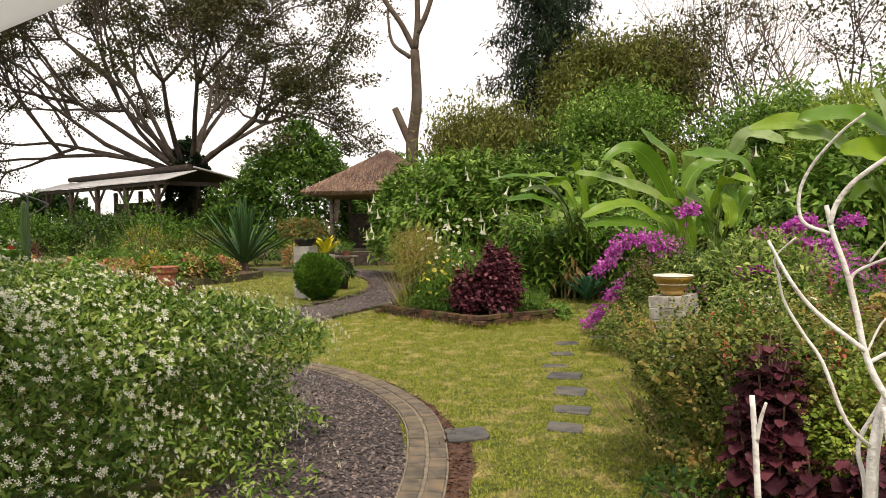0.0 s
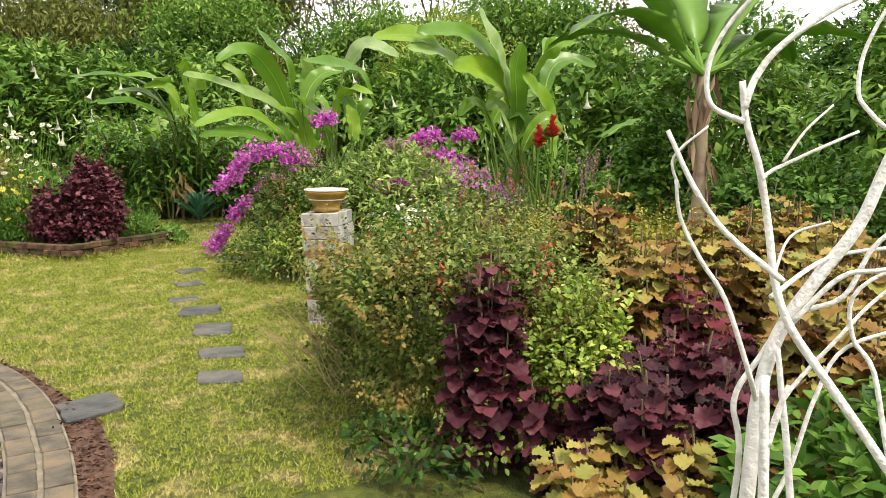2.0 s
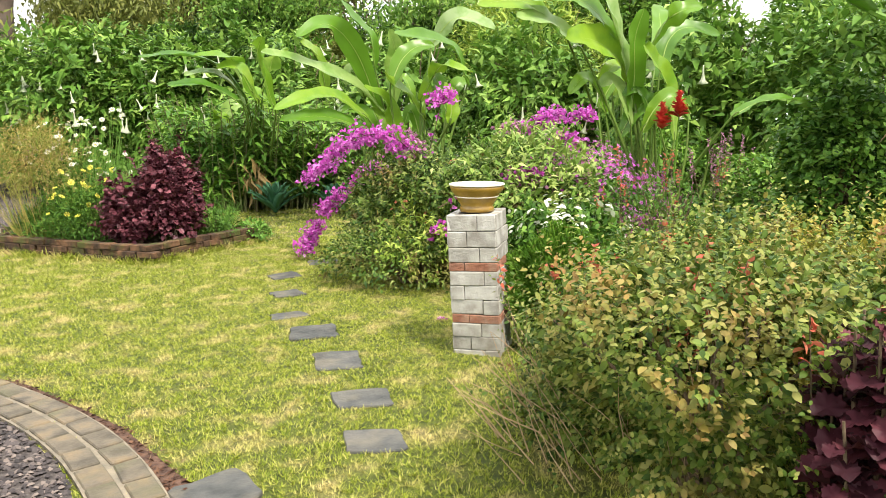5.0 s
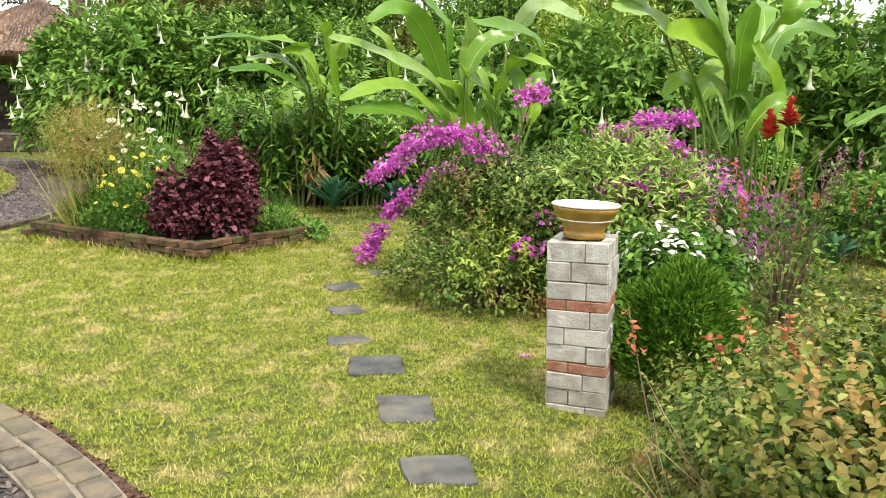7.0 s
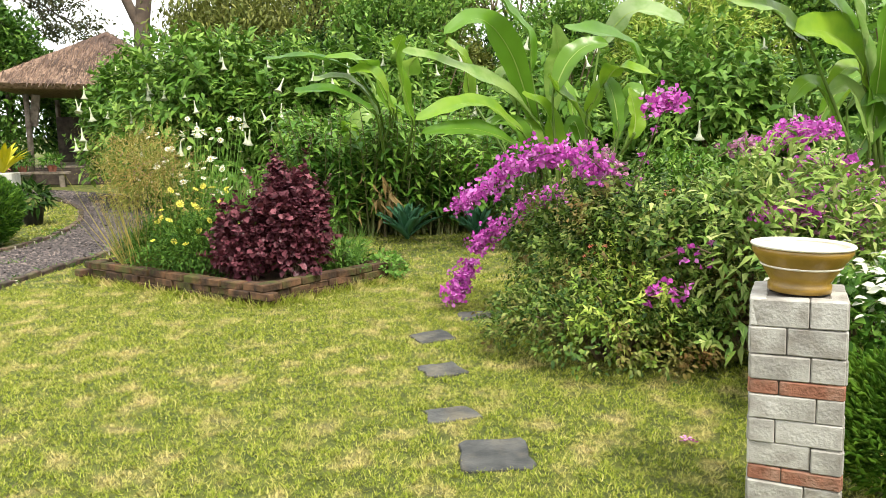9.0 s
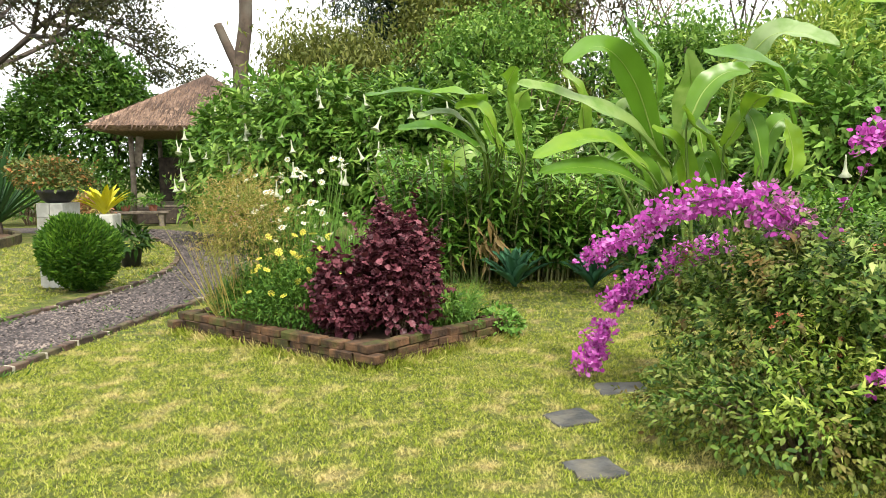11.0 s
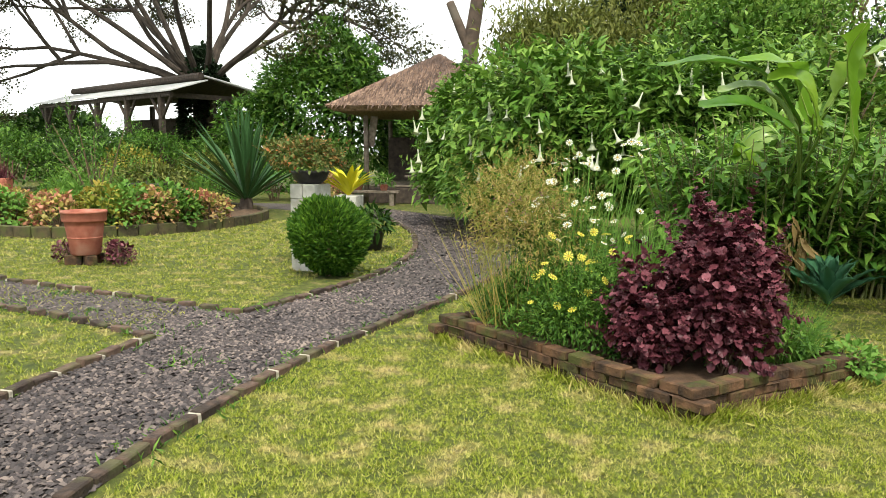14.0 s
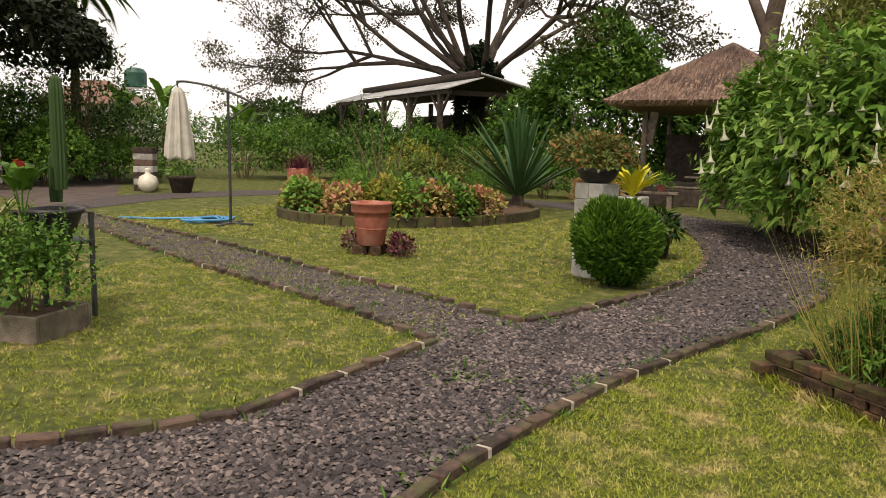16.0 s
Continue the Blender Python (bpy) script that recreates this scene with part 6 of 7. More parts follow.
add_mesh("platform", moved(box(4.2, 3.7, 0.48, 0.02), 0.1, 0, 0), M_DARKWOOD, gz)
add_mesh("back_panel", moved(box(4.2, 0.06, 1.5, 0.01), 0.1, 1.85, 0.55), M_DARKWOOD, gz)
bench = thing("low_bench", "low rustic plank bench before the gazebo", "bench", (-7.0, 25.3, 0), 8)
add_mesh("plank", box(1.6, 0.4, 0.07, 0.01, 0.36), M_WOOD, bench)
for x in (-0.6, 0.6):
    add_mesh("leg", moved(box(0.14, 0.34, 0.37, 0.01), x, 0, -0.01), M_WOOD, bench)
for i, (x, y) in enumerate(((-0.4, 0), (0.35, 0.05))):
    p = thing("potted_plant", "small clay pot with trailing greenery on the bench", "potted plant", (-7.0 + x, 25.3 + y, 0.43))
    add_mesh("pot", lathe([(0.09, 0), (0.13, 0.16), (0.14, 0.17), (0.12, 0.17), (0.11, 0.14)], 14), M_TERRA, p)
    add_mesh("foliage", (lambda v: (v[0] + (0, 0, 0.12), v[1]))(leafy("lance", 260, 0.28, 0.28, 0.35, 0.16, 0.3, 255 + i)), L_GREEN, p)

# ---- block plinth, its pot, clipped ball, fern ----
plinth = thing("block_plinth", "square plinth of pale concrete blocks", "plinth", (-4.19, 13.9, 0), -11)
pb = None
for k in range(6):
    for s in range(2):
        m = pose(0, 0, k * 0.184, 0, 0, 90 * (k % 2)) @ pose(0, -0.093 + 0.186 * s, 0, 0, 0, rng.normal() * 0.6)
        if pb is None:
            pb = add_mesh("block", box(0.37, 0.182, 0.181, 0.006), M_BLOCK, plinth)
            pb.matrix_basis = m
        else:
            share("block", pb, plinth, m)
pp = thing("potted_shrub", "dark bowl planter with russet-tipped shrub on the plinth", "potted plant", (-4.2, 13.92, 1.104))
pp_pot = add_mesh("pot", lathe([(0.14, 0), (0.2, 0.05), (0.24, 0.13), (0.25, 0.16), (0.23, 0.16), (0.2, 0.12)], 24), M_BLACKPOT, pp, smooth=True)
add_mesh("foliage", (lambda v: (v[0] + (0, 0, 0.1), v[1]))(leafy("oval", 2400, 0.5, 0.45, 0.5, 0.06, 0.6, 261, a=0.4, sprigs=30)), leaf_mat("russet_leaf", [(0.05, 0.09, 0.02), (0.12, 0.16, 0.04), (0.2, 0.2, 0.06), (0.4, 0.14, 0.05)], patch=(0.06, 0.1, 0.02), patch_scale=3), pp)
add_mesh("soil", lathe([(0.01, 0.135), (0.22, 0.14)], 20), M_SOIL, pp_pot)
ball = thing("clipped_ball_shrub", "round clipped dense green thuja ball on the lawn", "shrub", (-3.8, 13.5, 0))
P = unit(np.random.default_rng(262).normal(size=(17000, 3)))
g = np.random.default_rng(263)
q = P * (lumps(1, 264, 26, 0.14)(P) * g.uniform(0.82, 1.06, len(P)))[:, None] * (0.465, 0.465, 0.45) + (0, 0, 0.49)
add_mesh("foliage", scatter("kite", q, P * 0.5 + (0, 0, 0.5) + g.normal(size=P.shape) * 0.4, np.cross(P, (0, 0, 1)) + g.normal(size=P.shape) * 0.4, 0.075 * g.uniform(0.6, 1.3, len(P)), 0.28), L_BALL, ball)
add_mesh("trunk", tube([(0, 0, -0.03), (0, 0, 0.25), (0.02, 0, 0.6)], [0.04, 0.035, 0.02], 7), M_TWIG, ball)
fp = thing("potted_fern", "bright yellow fern on a white block stand", "potted plant", (-4.53, 16.3, 0))
add_mesh("stand", box(0.38, 0.38, 0.82, 0.01), M_BLOCK, fp, "white block stand")
for i in range(24):
    L = add_mesh("frond", long_leaf(0.62, 0.1, 0.5, 270, 6), L_YELFERN, fp) if i == 0 else share("frond", L, fp, Matrix())
    L.matrix_basis = pose(0, 0, 0.82, 28 + 40 * (i % 3) / 3 + 6 * math.sin(i), 0, i * 41)
bp = thing("potted_plant", "leafy plant in a black pot by the fern", "potted plant", (-4.0, 15.9, 0))
add_mesh("pot", lathe([(0.13, 0), (0.17, 0.28), (0.19, 0.3), (0.16, 0.3), (0.14, 0.24)], 18), M_BLACKPOT, bp, smooth=True)
add_mesh("foliage", (lambda v: (v[0] + (0, 0, 0.25), v[1]))(leafy("lance", 240, 0.3, 0.3, 0.35, 0.2, 0.3, 272)), L_DEEP, bp)

# ---- terracotta pot on bricks ----
tp = thing("terracotta_pot", "large terracotta pot standing on bricks", "pot", (-7.24, 13.55, 0.13))
tp.scale = (1.15, 1.15, 1.1)
add_mesh("body", lathe([(0.15, 0), (0.16, 0.01), (0.205, 0.34), (0.215, 0.4), (0.235, 0.405), (0.24, 0.42), (0.24, 0.5), (0.25, 0.505), (0.25, 0.53), (0.225, 0.53), (0.21, 0.46), (0.2, 0.4)], 32), M_TERRA, tp, smooth=True)
add_mesh("soil", lathe([(0.0, 0.45), (0.21, 0.46)], 20), M_SOIL, tp)
add_mesh("relief_band", lathe([(0.183, 0.2), (0.19, 0.203), (0.192, 0.215), (0.186, 0.22)], 32), M_TERRA, tp, smooth=True)
for i, (x, y, r) in enumerate(((-0.09, -0.12, 20), (0.11, -0.08, -25), (0.02, 0.14, 5))):
    b = add_mesh("support_brick", box(0.21, 0.11, 0.13, 0.008), M_MOSSBRICK)
    b.matrix_basis = pose(-7.24 + x, 13.55 + y, 0, 0, 0, r)
    tagged(b, "rough brown brick under the terracotta pot", "brick", "bricks under the pot")
for i, (x, y) in enumerate(((-6.95, 13.75), (-7.55, 13.6), (-6.75, 13.6))):
    shrub("purple_groundcover", "small purple-leaved plants round the pot", (x, y), 0.2, 0.18, 0.28, "oval", 220, 0.06, 0.6, L_HEU, 280 + i)

# ---- round bed ----
rb = thing("round_bed", "oval brick-edged flower bed in the middle lawn", "flower bed", (-10.3, 19.0, 0))
ring = [(2.6 * math.cos(t), 3.2 * math.sin(t)) for t in np.linspace(0, 2 * math.pi, 60)]
add_mesh("soil", ([(x * 0.97, y * 0.97, 0.12) for x, y in ring[:-1]], [tuple(range(59))]), M_SOIL, rb)
x, y, h = along(ring, 0.34)
for i in range(len(x)):
    m = pose(x[i], y[i], -0.01, 0, rng.normal(), h[i])
    if i == 0:
        rbb = add_mesh("brick", box(0.33, 0.13, 0.21, 0.012), M_MOSSDARK, rb)
        rbb.matrix_basis = m
    else:
        share("brick", rbb, rb, m)
g = np.random.default_rng(290)
for i in range(26):
    t = -2.75 + 2.6 * (i % 13) / 13 + g.normal() * 0.05
    k = 0.86 if i < 13 else 0.6
    cx, cy = -10.3 + 2.6 * k * math.cos(t), 19.0 + 3.2 * k * math.sin(t)
    if i in (5, 6, 18):
        continue
    shrub("coleus_clump", ("rosy-gold leaved clump in the oval bed", "green leafy clump in the oval bed", "rosy-gold leaved clump in the oval bed", "golden leaved clump in the oval bed", "light green clump in the oval bed")[i % 5], (cx, cy), 0.48, 0.42, g.uniform(0.6, 0.9), "oval", 700, 0.1, 0.7, (L_ROSY, L_GREEN, L_ROSY, L_GOLD, L_FERN)[i % 5], 300 + i, group="bedding plants in the oval bed")
for i, (x, y, h) in enumerate(((-9.9, 16.7, 0.95), (-10.3, 17.6, 1.2), (-8.6, 18.6, 0.9), (-11.0, 18.5, 1.2), (-9.2, 19.2, 1.1))):
    tussock("grass_tuft", "green grassy tuft in the oval bed", (x, y, 0.1), 0.4, h, 420, 0.02, L_FERN if i % 2 else L_GREEN, 330 + i, 0.5)
st = shrub("open_shrub", "open light-green shrub in the oval bed", (-10.1, 17.6), 1.1, 1.0, 2.2, "lance", 900, 0.14, 0.22, L_GREEN, 340, inner=0.3, sprigs=40)
rk = thing("rock_basin", "dark stone basin with trailing plants in the bed", "basin", (-9.6, 18.6, 0.1))
add_mesh("stone", lathe([(0.3, 0), (0.36, 0.3), (0.6, 0.62), (0.66, 0.74), (0.6, 0.76), (0.45, 0.7)], 16, 0.08), M_ROCK, rk)
add_mesh("foliage", (lambda v: (v[0] + (0, 0, 0.68), v[1]))(leafy("lance", 700, 0.7, 0.6, 0.4, 0.16, 0.3, 345)), L_OLIVE, rk)
yu = thing("yucca", "big spiky dark green blade-leaved yucca", "yucca", (-9.05, 21.6, 0))
yl = None
g = np.random.default_rng(350)
for i in range(64):
    f = i / 64
    m = pose(0, 0, 0.3, 8 + 72 * f + g.normal() * 4, 0, i * 137.5) @ Matrix.Scale(g.uniform(0.85, 1.1), 4)
    if yl is None:
        yl = add_mesh("leaf", long_leaf(2.2, 0.12, 0.14, 351, 6, fold=0.2), L_YUCCA, yu)
        yl.matrix_basis = m
    else:
        share("leaf", yl, yu, m)
add_mesh("trunk", tube([(0, 0, -0.05), (0, 0, 0.38)], [0.2, 0.14], 10), M_BARK, yu)
for i, (x, y, rx, h, mat) in enumerate(((-8.2, 24.7, 0.7, 0.95, L_ROSY), (-11.3, 24.2, 0.9, 1.0, L_GREEN), (-13.2, 23.6, 0.9, 1.1, L_OLIVE), (-15, 22.6, 0.8, 0.9, L_GREEN), (-12.4, 26, 1.0, 1.5, L_OLIVE), (-10.5, 26.3, 1.0, 1.3, L_GREEN), (-14.6, 25.2, 1.1, 1.5, L_GOLD), (-9.0, 27.2, 1.1, 1.6, L_GREEN))):
    shrub("garden_shrub", "rounded garden shrub beyond the lawn", (x, y), rx, rx * 0.9, h, "oval", 1500, 0.11, 0.55, mat, 360 + i, sprigs=25)

# ---- parasol, hose ----
um = thing("cantilever_parasol", "closed beige cantilever parasol on a dark pole", "parasol", (-11.34, 14.7, 0), 0)
add_mesh("pole", tube([(0, 0, 0), (0, 0, 1.2), (-0.02, 0, 2.34)], [0.028, 0.026, 0.024], 10), M_DARKMETAL, um)
um_arm = add_mesh("arm", tube([(0.35, 0.25, 2.15), (0.1, 0.06, 2.3), (-0.25, -0.15, 2.43), (-0.6, -0.38, 2.5), (-0.78, -0.47, 2.5)], [0.02] * 5, 8, 4), M_DARKMETAL, um)
add_mesh("strut", tube([(0, 0, 1.85), (0.34, 0.24, 2.15)], [0.016, 0.016], 7), M_DARKMETAL, um)
add_mesh("hanger", tube([(-0.78, -0.47, 2.5), (-0.77, -0.46, 2.36)], [0.015, 0.015], 6), M_DARKMETAL, um_arm)
cv, cf = [], []
N = 32
for j, (r, z) in enumerate(((0.05, 2.4), (0.1, 2.32), (0.13, 2.15), (0.16, 1.8), (0.2, 1.45), (0.22, 1.18), (0.2, 1.15))):
    for i in range(N):
        t = 2 * math.pi * i / N
        k = r * (1 + (0.22 if i % 4 < 2 else -0.18) * min(1, j / 2.5))
        cv.append((-0.77 + k * math.cos(t), -0.46 + k * math.sin(t), z + 0.03 * math.sin(5 * t) * (j > 4)))
for j in range(6):
    cf += [(j * N + i, j * N + (i + 1) % N, (j + 1) * N + (i + 1) % N, (j + 1) * N + i) for i in range(N)]
cf.append(tuple(range(N)))
add_mesh("canopy", (cv, cf), M_CANVAS, um, "folded beige canvas")
for r in (20, 110):
    add_mesh("foot", moved(box(0.9, 0.07, 0.04, 0.005), 0, 0, 0, r), M_DARKMETAL, um)
hp = [(-12.0 + 0.55 * (0.6 + 0.4 * math.sin(t * 0.7)) * math.cos(t), 14.75 + 0.5 * math.sin(t) * (0.7 + 0.3 * math.cos(t * 0.4)), 0.02 + 0.05 * (0.5 + 0.5 * math.sin(t * 1.7))) for t in np.arange(0, 34, 0.5)]
tagged(add_mesh("garden_hose", tube(hp + [(-12.9, 14.3, 0.02), (-13.6, 14.0, 0.02)], 0.021, 6), M_HOSE, smooth=True), "coiled bright blue garden hose on the lawn", "hose")

# ---- cactus corner ----
bx = thing("planter_box", "weathered wooden planter box with wild greenery", "planter", (-6.75, 8.62, 0), 20)
for (sx, sy, px, py) in ((0.78, 0.035, 0, -0.27), (0.78, 0.035, 0, 0.27), (0.035, 0.5, -0.37, 0), (0.035, 0.5, 0.37, 0)):
    add_mesh("board", moved(box(sx, sy, 0.2, 0.005), px, py, 0), M_WOOD, bx)
add_mesh("soil", moved(box(0.7, 0.5, 0.14), 0, 0, 0.01), M_SOIL, bx)
wild = thing("wild_greenery", "loose leafy stems growing in the planter box", "plants", (-6.72, 8.65, 0.14))
add_mesh("foliage", leafy("oval", 2600, 0.5, 0.45, 0.78, 0.05, 0.6, 371, inner=0.25, sprigs=90), L_GREEN, wild)
add_mesh("stem_mass", stems(26, 0.42, 0.38, 0.65, 0.004, 371, 1.0), M_TWIG, wild)
cs = thing("pot_stand", "dark metal pot stand", "plant stand", (-7.0, 9.05, 0))
for x in (-0.2, 0.2):
    for y in (-0.2, 0.2):
        add_mesh("leg", moved(box(0.035, 0.035, 0.88, 0.004), x, y, 0), M_DARKMETAL, cs)
add_mesh("shelf", moved(box(0.44, 0.44, 0.03, 0.004), 0, 0, 0.62), M_DARKMETAL, cs)
cp = thing("potted_cactus", "tall columnar cactus in a black pot", "cactus", (-7.0, 9.05, 0.654))
add_mesh("pot", lathe([(0.13, 0), (0.17, 0.08), (0.21, 0.2), (0.235, 0.22), (0.235, 0.25), (0.2, 0.25), (0.18, 0.2)], 24), M_BLACKPOT, cp, smooth=True)
L_CACT = leaf_mat("cactus_skin", [(0.03, 0.065, 0.02), (0.05, 0.09, 0.03)], trans=0.0, patch=(0.03, 0.06, 0.02))
for x, y, r, z in ((0.02, 0.06, 0.05, 1.12), (-0.12, 0.1, 0.045, 0.5)):
    cvv, cff = [], []
    for j, (f, k) in enumerate(((0.18, 0.9), (0.3, 1), (0.6, 1), (0.9, 0.95), (0.97, 0.7), (1.0, 0.2))):
        for i in range(24):
            t = 2 * math.pi * i / 24
            q = r * k * (1 + (0.16 if i % 2 else -0.1))
            cvv.append((x + q * math.cos(t), y + q * math.sin(t), 0.2 + (z - 0.0) * f))
    for j in range(5):
        cff += [(j * 24 + i, j * 24 + (i + 1) % 24, (j + 1) * 24 + (i + 1) % 24, (j + 1) * 24 + i) for i in range(24)]
    cff.append(tuple(range(120, 144)))
    add_mesh("column", (cvv, cff), L_CACT, cp)
an = thing("anthurium", "anthurium with heart-shaped leaves and one red flower", "anthurium", (-7.08, 8.85, 0.86))
for hd, el, L in ((150, 70, 0.34), (60, 60, 0.3), (250, 50, 0.3), (330, 55, 0.28), (200, 40, 0.26)):
    add_mesh("stalk", tube([(0, 0, -0.05), (-0.06 * math.sin(radians(hd)), 0.06 * math.cos(radians(hd)), 0.22)], [0.006, 0.005], 5), L_GREEN, an)
    lf = add_mesh("leaf", long_leaf(L, L * 0.72, 0.7, hd, 8), L_GREEN, an, smooth=True)
    lf.matrix_basis = pose(-0.06 * math.sin(radians(hd)), 0.06 * math.cos(radians(hd)), 0.2, el, 0, hd)
fl = add_mesh("flower", long_leaf(0.11, 0.09, 0.4, 5, 6), P_RED, an, "red waxy flower")
fl.matrix_basis = pose(0.12, -0.05, 0.36, 50, 0, 200)
vs = thing("striped_agave", "cream-edged striped agave behind the planter", "agave", (-7.35, 8.5, 0.0))
vl = None
M_STRIPE = leaf_mat("striped_leaf", [(0.25, 0.3, 0.1), (0.55, 0.52, 0.25)], patch=(0.12, 0.2, 0.06), patch_scale=14)
for i in range(26):
    m = pose(0, 0, 0.3, 30 + 50 * (i / 26), 0, i * 137.5) @ Matrix.Scale(1.15, 4)
    if vl is None:
        vl = add_mesh("leaf", long_leaf(0.8, 0.09, 0.4, 380, 7, fold=0.2), M_STRIPE, vs)
        vl.matrix_basis = m
    else:
        share("leaf", vl, vs, m)
add_mesh("trunk", tube([(0, 0, -0.02), (0, 0, 0.36)], [0.09, 0.06], 8), M_BARK, vs)

# ---- far left: striped pillars, jar, dark tree, tower ----
for x, y in ((-19.95, 19.1), (-22.4, 15.9)):
    sp = thing("striped_pillar", "short pillar of pale and brown brick bands", "pillar", (x, y, 0), 40, "gate pillars")
    for k in range(7):
        add_mesh("course", box(0.55, 0.55, 0.176, 0.01, k * 0.18), M_WHITEBRICK if k % 2 else M_EDGE, sp)
jr = thing("ceramic_jar", "round cream ceramic jar by the gate pillar", "jar", (-19.3, 18.7, 0))
add_mesh("body", lathe([(0.12, 0), (0.25, 0.12), (0.29, 0.28), (0.22, 0.44), (0.08, 0.52), (0.06, 0.6), (0.09, 0.66), (0.04, 0.68)], 20), M_CREAM, jr, smooth=True)
bp2 = thing("clay_planter", "brown clay planter with low plants", "potted plant", (-18.6, 19.3, 0))
add_mesh("pot", lathe([(0.26, 0), (0.36, 0.4), (0.4, 0.42), (0.4, 0.5), (0.33, 0.5), (0.3, 0.42)], 20), M_DARKWOOD, bp2, smooth=True)
add_mesh("foliage", (lambda v: (v[0] + (0, 0, 0.4), v[1]))(leafy("lance", 300, 0.35, 0.35, 0.35, 0.16, 0.3, 391)), L_GREEN, bp2)
for i, (x, y) in enumerate(((-20.6, 26.2), (-15.6, 26.9))):
    pl = thing("trough_planter", "terracotta trough planter with reddish grass", "planter", (x, y, 0), 20)
    add_mesh("trough", box(0.8, 0.5, 0.55, 0.03), M_TERRA, pl)
    add_mesh("grass", scatter("blade", np.c_[rng.normal(size=(240, 2)) * (0.25, 0.15), np.full(240, 0.5)], np.c_[rng.normal(size=(240, 2)) * 0.4, np.ones(240)], rng.normal(size=(240, 3)), rng.uniform(0.4, 0.8, 240), 0.05), L_HEU, pl)


# ---- trees ----
def grow(p, d, L, r, level, g, tubes, tips, split=3, spread=0.6, lift=0.12, shrink=0.68, wig=0.12):
    """Limbs that fork and taper; ends are gathered in tips."""
    pts, rad = [p], [r]
    q, e = np.array(p, float), unit(np.array(d, float))
    for i in range(3):
        e = unit(e + g.normal(size=3) * wig + (0, 0, lift * 0.4))
        q = q + e * L / 3
        pts.append(q), rad.append(r * (1 - 0.14 * (i + 1)))
        if (level <= 1 and i) or (level == 2 and i) or (level == 3 and i == 2):
            tips.append(q)
    tubes.append(tube(pts, rad, 7 if level > 2 else 5 if level > 1 else 4))
    if level == 0:
        tips.append(q)
        return
    for k in range(split if level > 1 else max(2, split - 1)):
        w = unit(e + g.normal(size=3) * spread + (0, 0, lift))
        grow(q if k else q, w, L * shrink * g.uniform(0.8, 1.2), r * 0.58, level - 1, g, tubes, tips, split, spread, lift, shrink, wig)


def tree(name, label, loc, h, limbs, trunk_r, seed, bark, leaf, size, per_tip, clump, kind="oval", level=3, spread=0.6, lift=0.12, split=3, shrink=0.68, width=0.6, flat=0.6, fork=0.35, flare=1.0, droop=0.0, limb_k=0.5):
    """limbs: (heading, elevation, length) of the main limbs."""
    ob = thing(name, label, "tree", (*loc, 0))
    g = np.random.default_rng(seed)
    tubes, tips = [], []
    top = np.array((g.normal() * 0.2, g.normal() * 0.2, h * fork))
    tk = tube([(0, 0, -0.2), top * (1, 1, 0.5), top], [trunk_r * 1.35 * flare, trunk_r, trunk_r * 0.85], 10, 4)
    for hd, el, L in limbs:
        a, b = radians(hd), radians(el)
        grow(top, (-math.sin(a) * math.cos(b), math.cos(a) * math.cos(b), math.sin(b)), L, trunk_r * limb_k, level, g, tubes, tips, split, spread, lift, shrink)
    add_mesh("trunk", tk, bark, ob, smooth=True)
    add_mesh("limb_mass", join(tubes), bark, ob)
    if leaf:
        T = np.array(tips)
        P = np.repeat(T, per_tip, 0) + g.normal(size=(len(T) * per_tip, 3)) * clump * (1, 1, flat)
        way = g.normal(size=P.shape) + (0, 0, -droop)
        add_mesh("crown", scatter(kind, P, way, g.normal(size=P.shape) * 0.5 + (0, 0, 0.8), size * g.uniform(0.6, 1.3, len(P)), width), leaf, ob)
    return ob


big = [(95, 20, 7.6), (70, 26, 7), (108, 34, 7), (120, 18, 7.4), (88, 15, 7.8), (100, 44, 6.8), (80, 54, 6.4), (40, 54, 6), (0, 66, 6), (-30, 58, 6), (-60, 44, 6), (-85, 34, 6), (-100, 20, 6), (150, 48, 6), (-140, 48, 6), (190, 62, 6)]
tree("spreading_tree", "wide spreading tree with many dark radiating limbs", (-20, 38.9), 10, big, 0.55, 401, M_DARKBARK, L_BIGTREE, 0.17, 26, 0.4, level=4, spread=0.4, lift=0.06, split=3, shrink=0.62, fork=0.46, flare=1.4, limb_k=0.32, flat=0.4)
ivy = thing("ivy_cover", "dark ivy clothing the spreading tree's trunk", "ivy", (-20, 38.9, 0))
add_mesh("foliage", leafy("oval", 5200, 1.7, 1.6, 7.4, 0.26, 0.6, 402, inner=0.7, a=0.3, sprigs=40), L_PINE, ivy)
dt = thing("bare_trunk_tree", "bare pruned tree trunk with forking top", "tree", (-5.0, 30.6, 0))
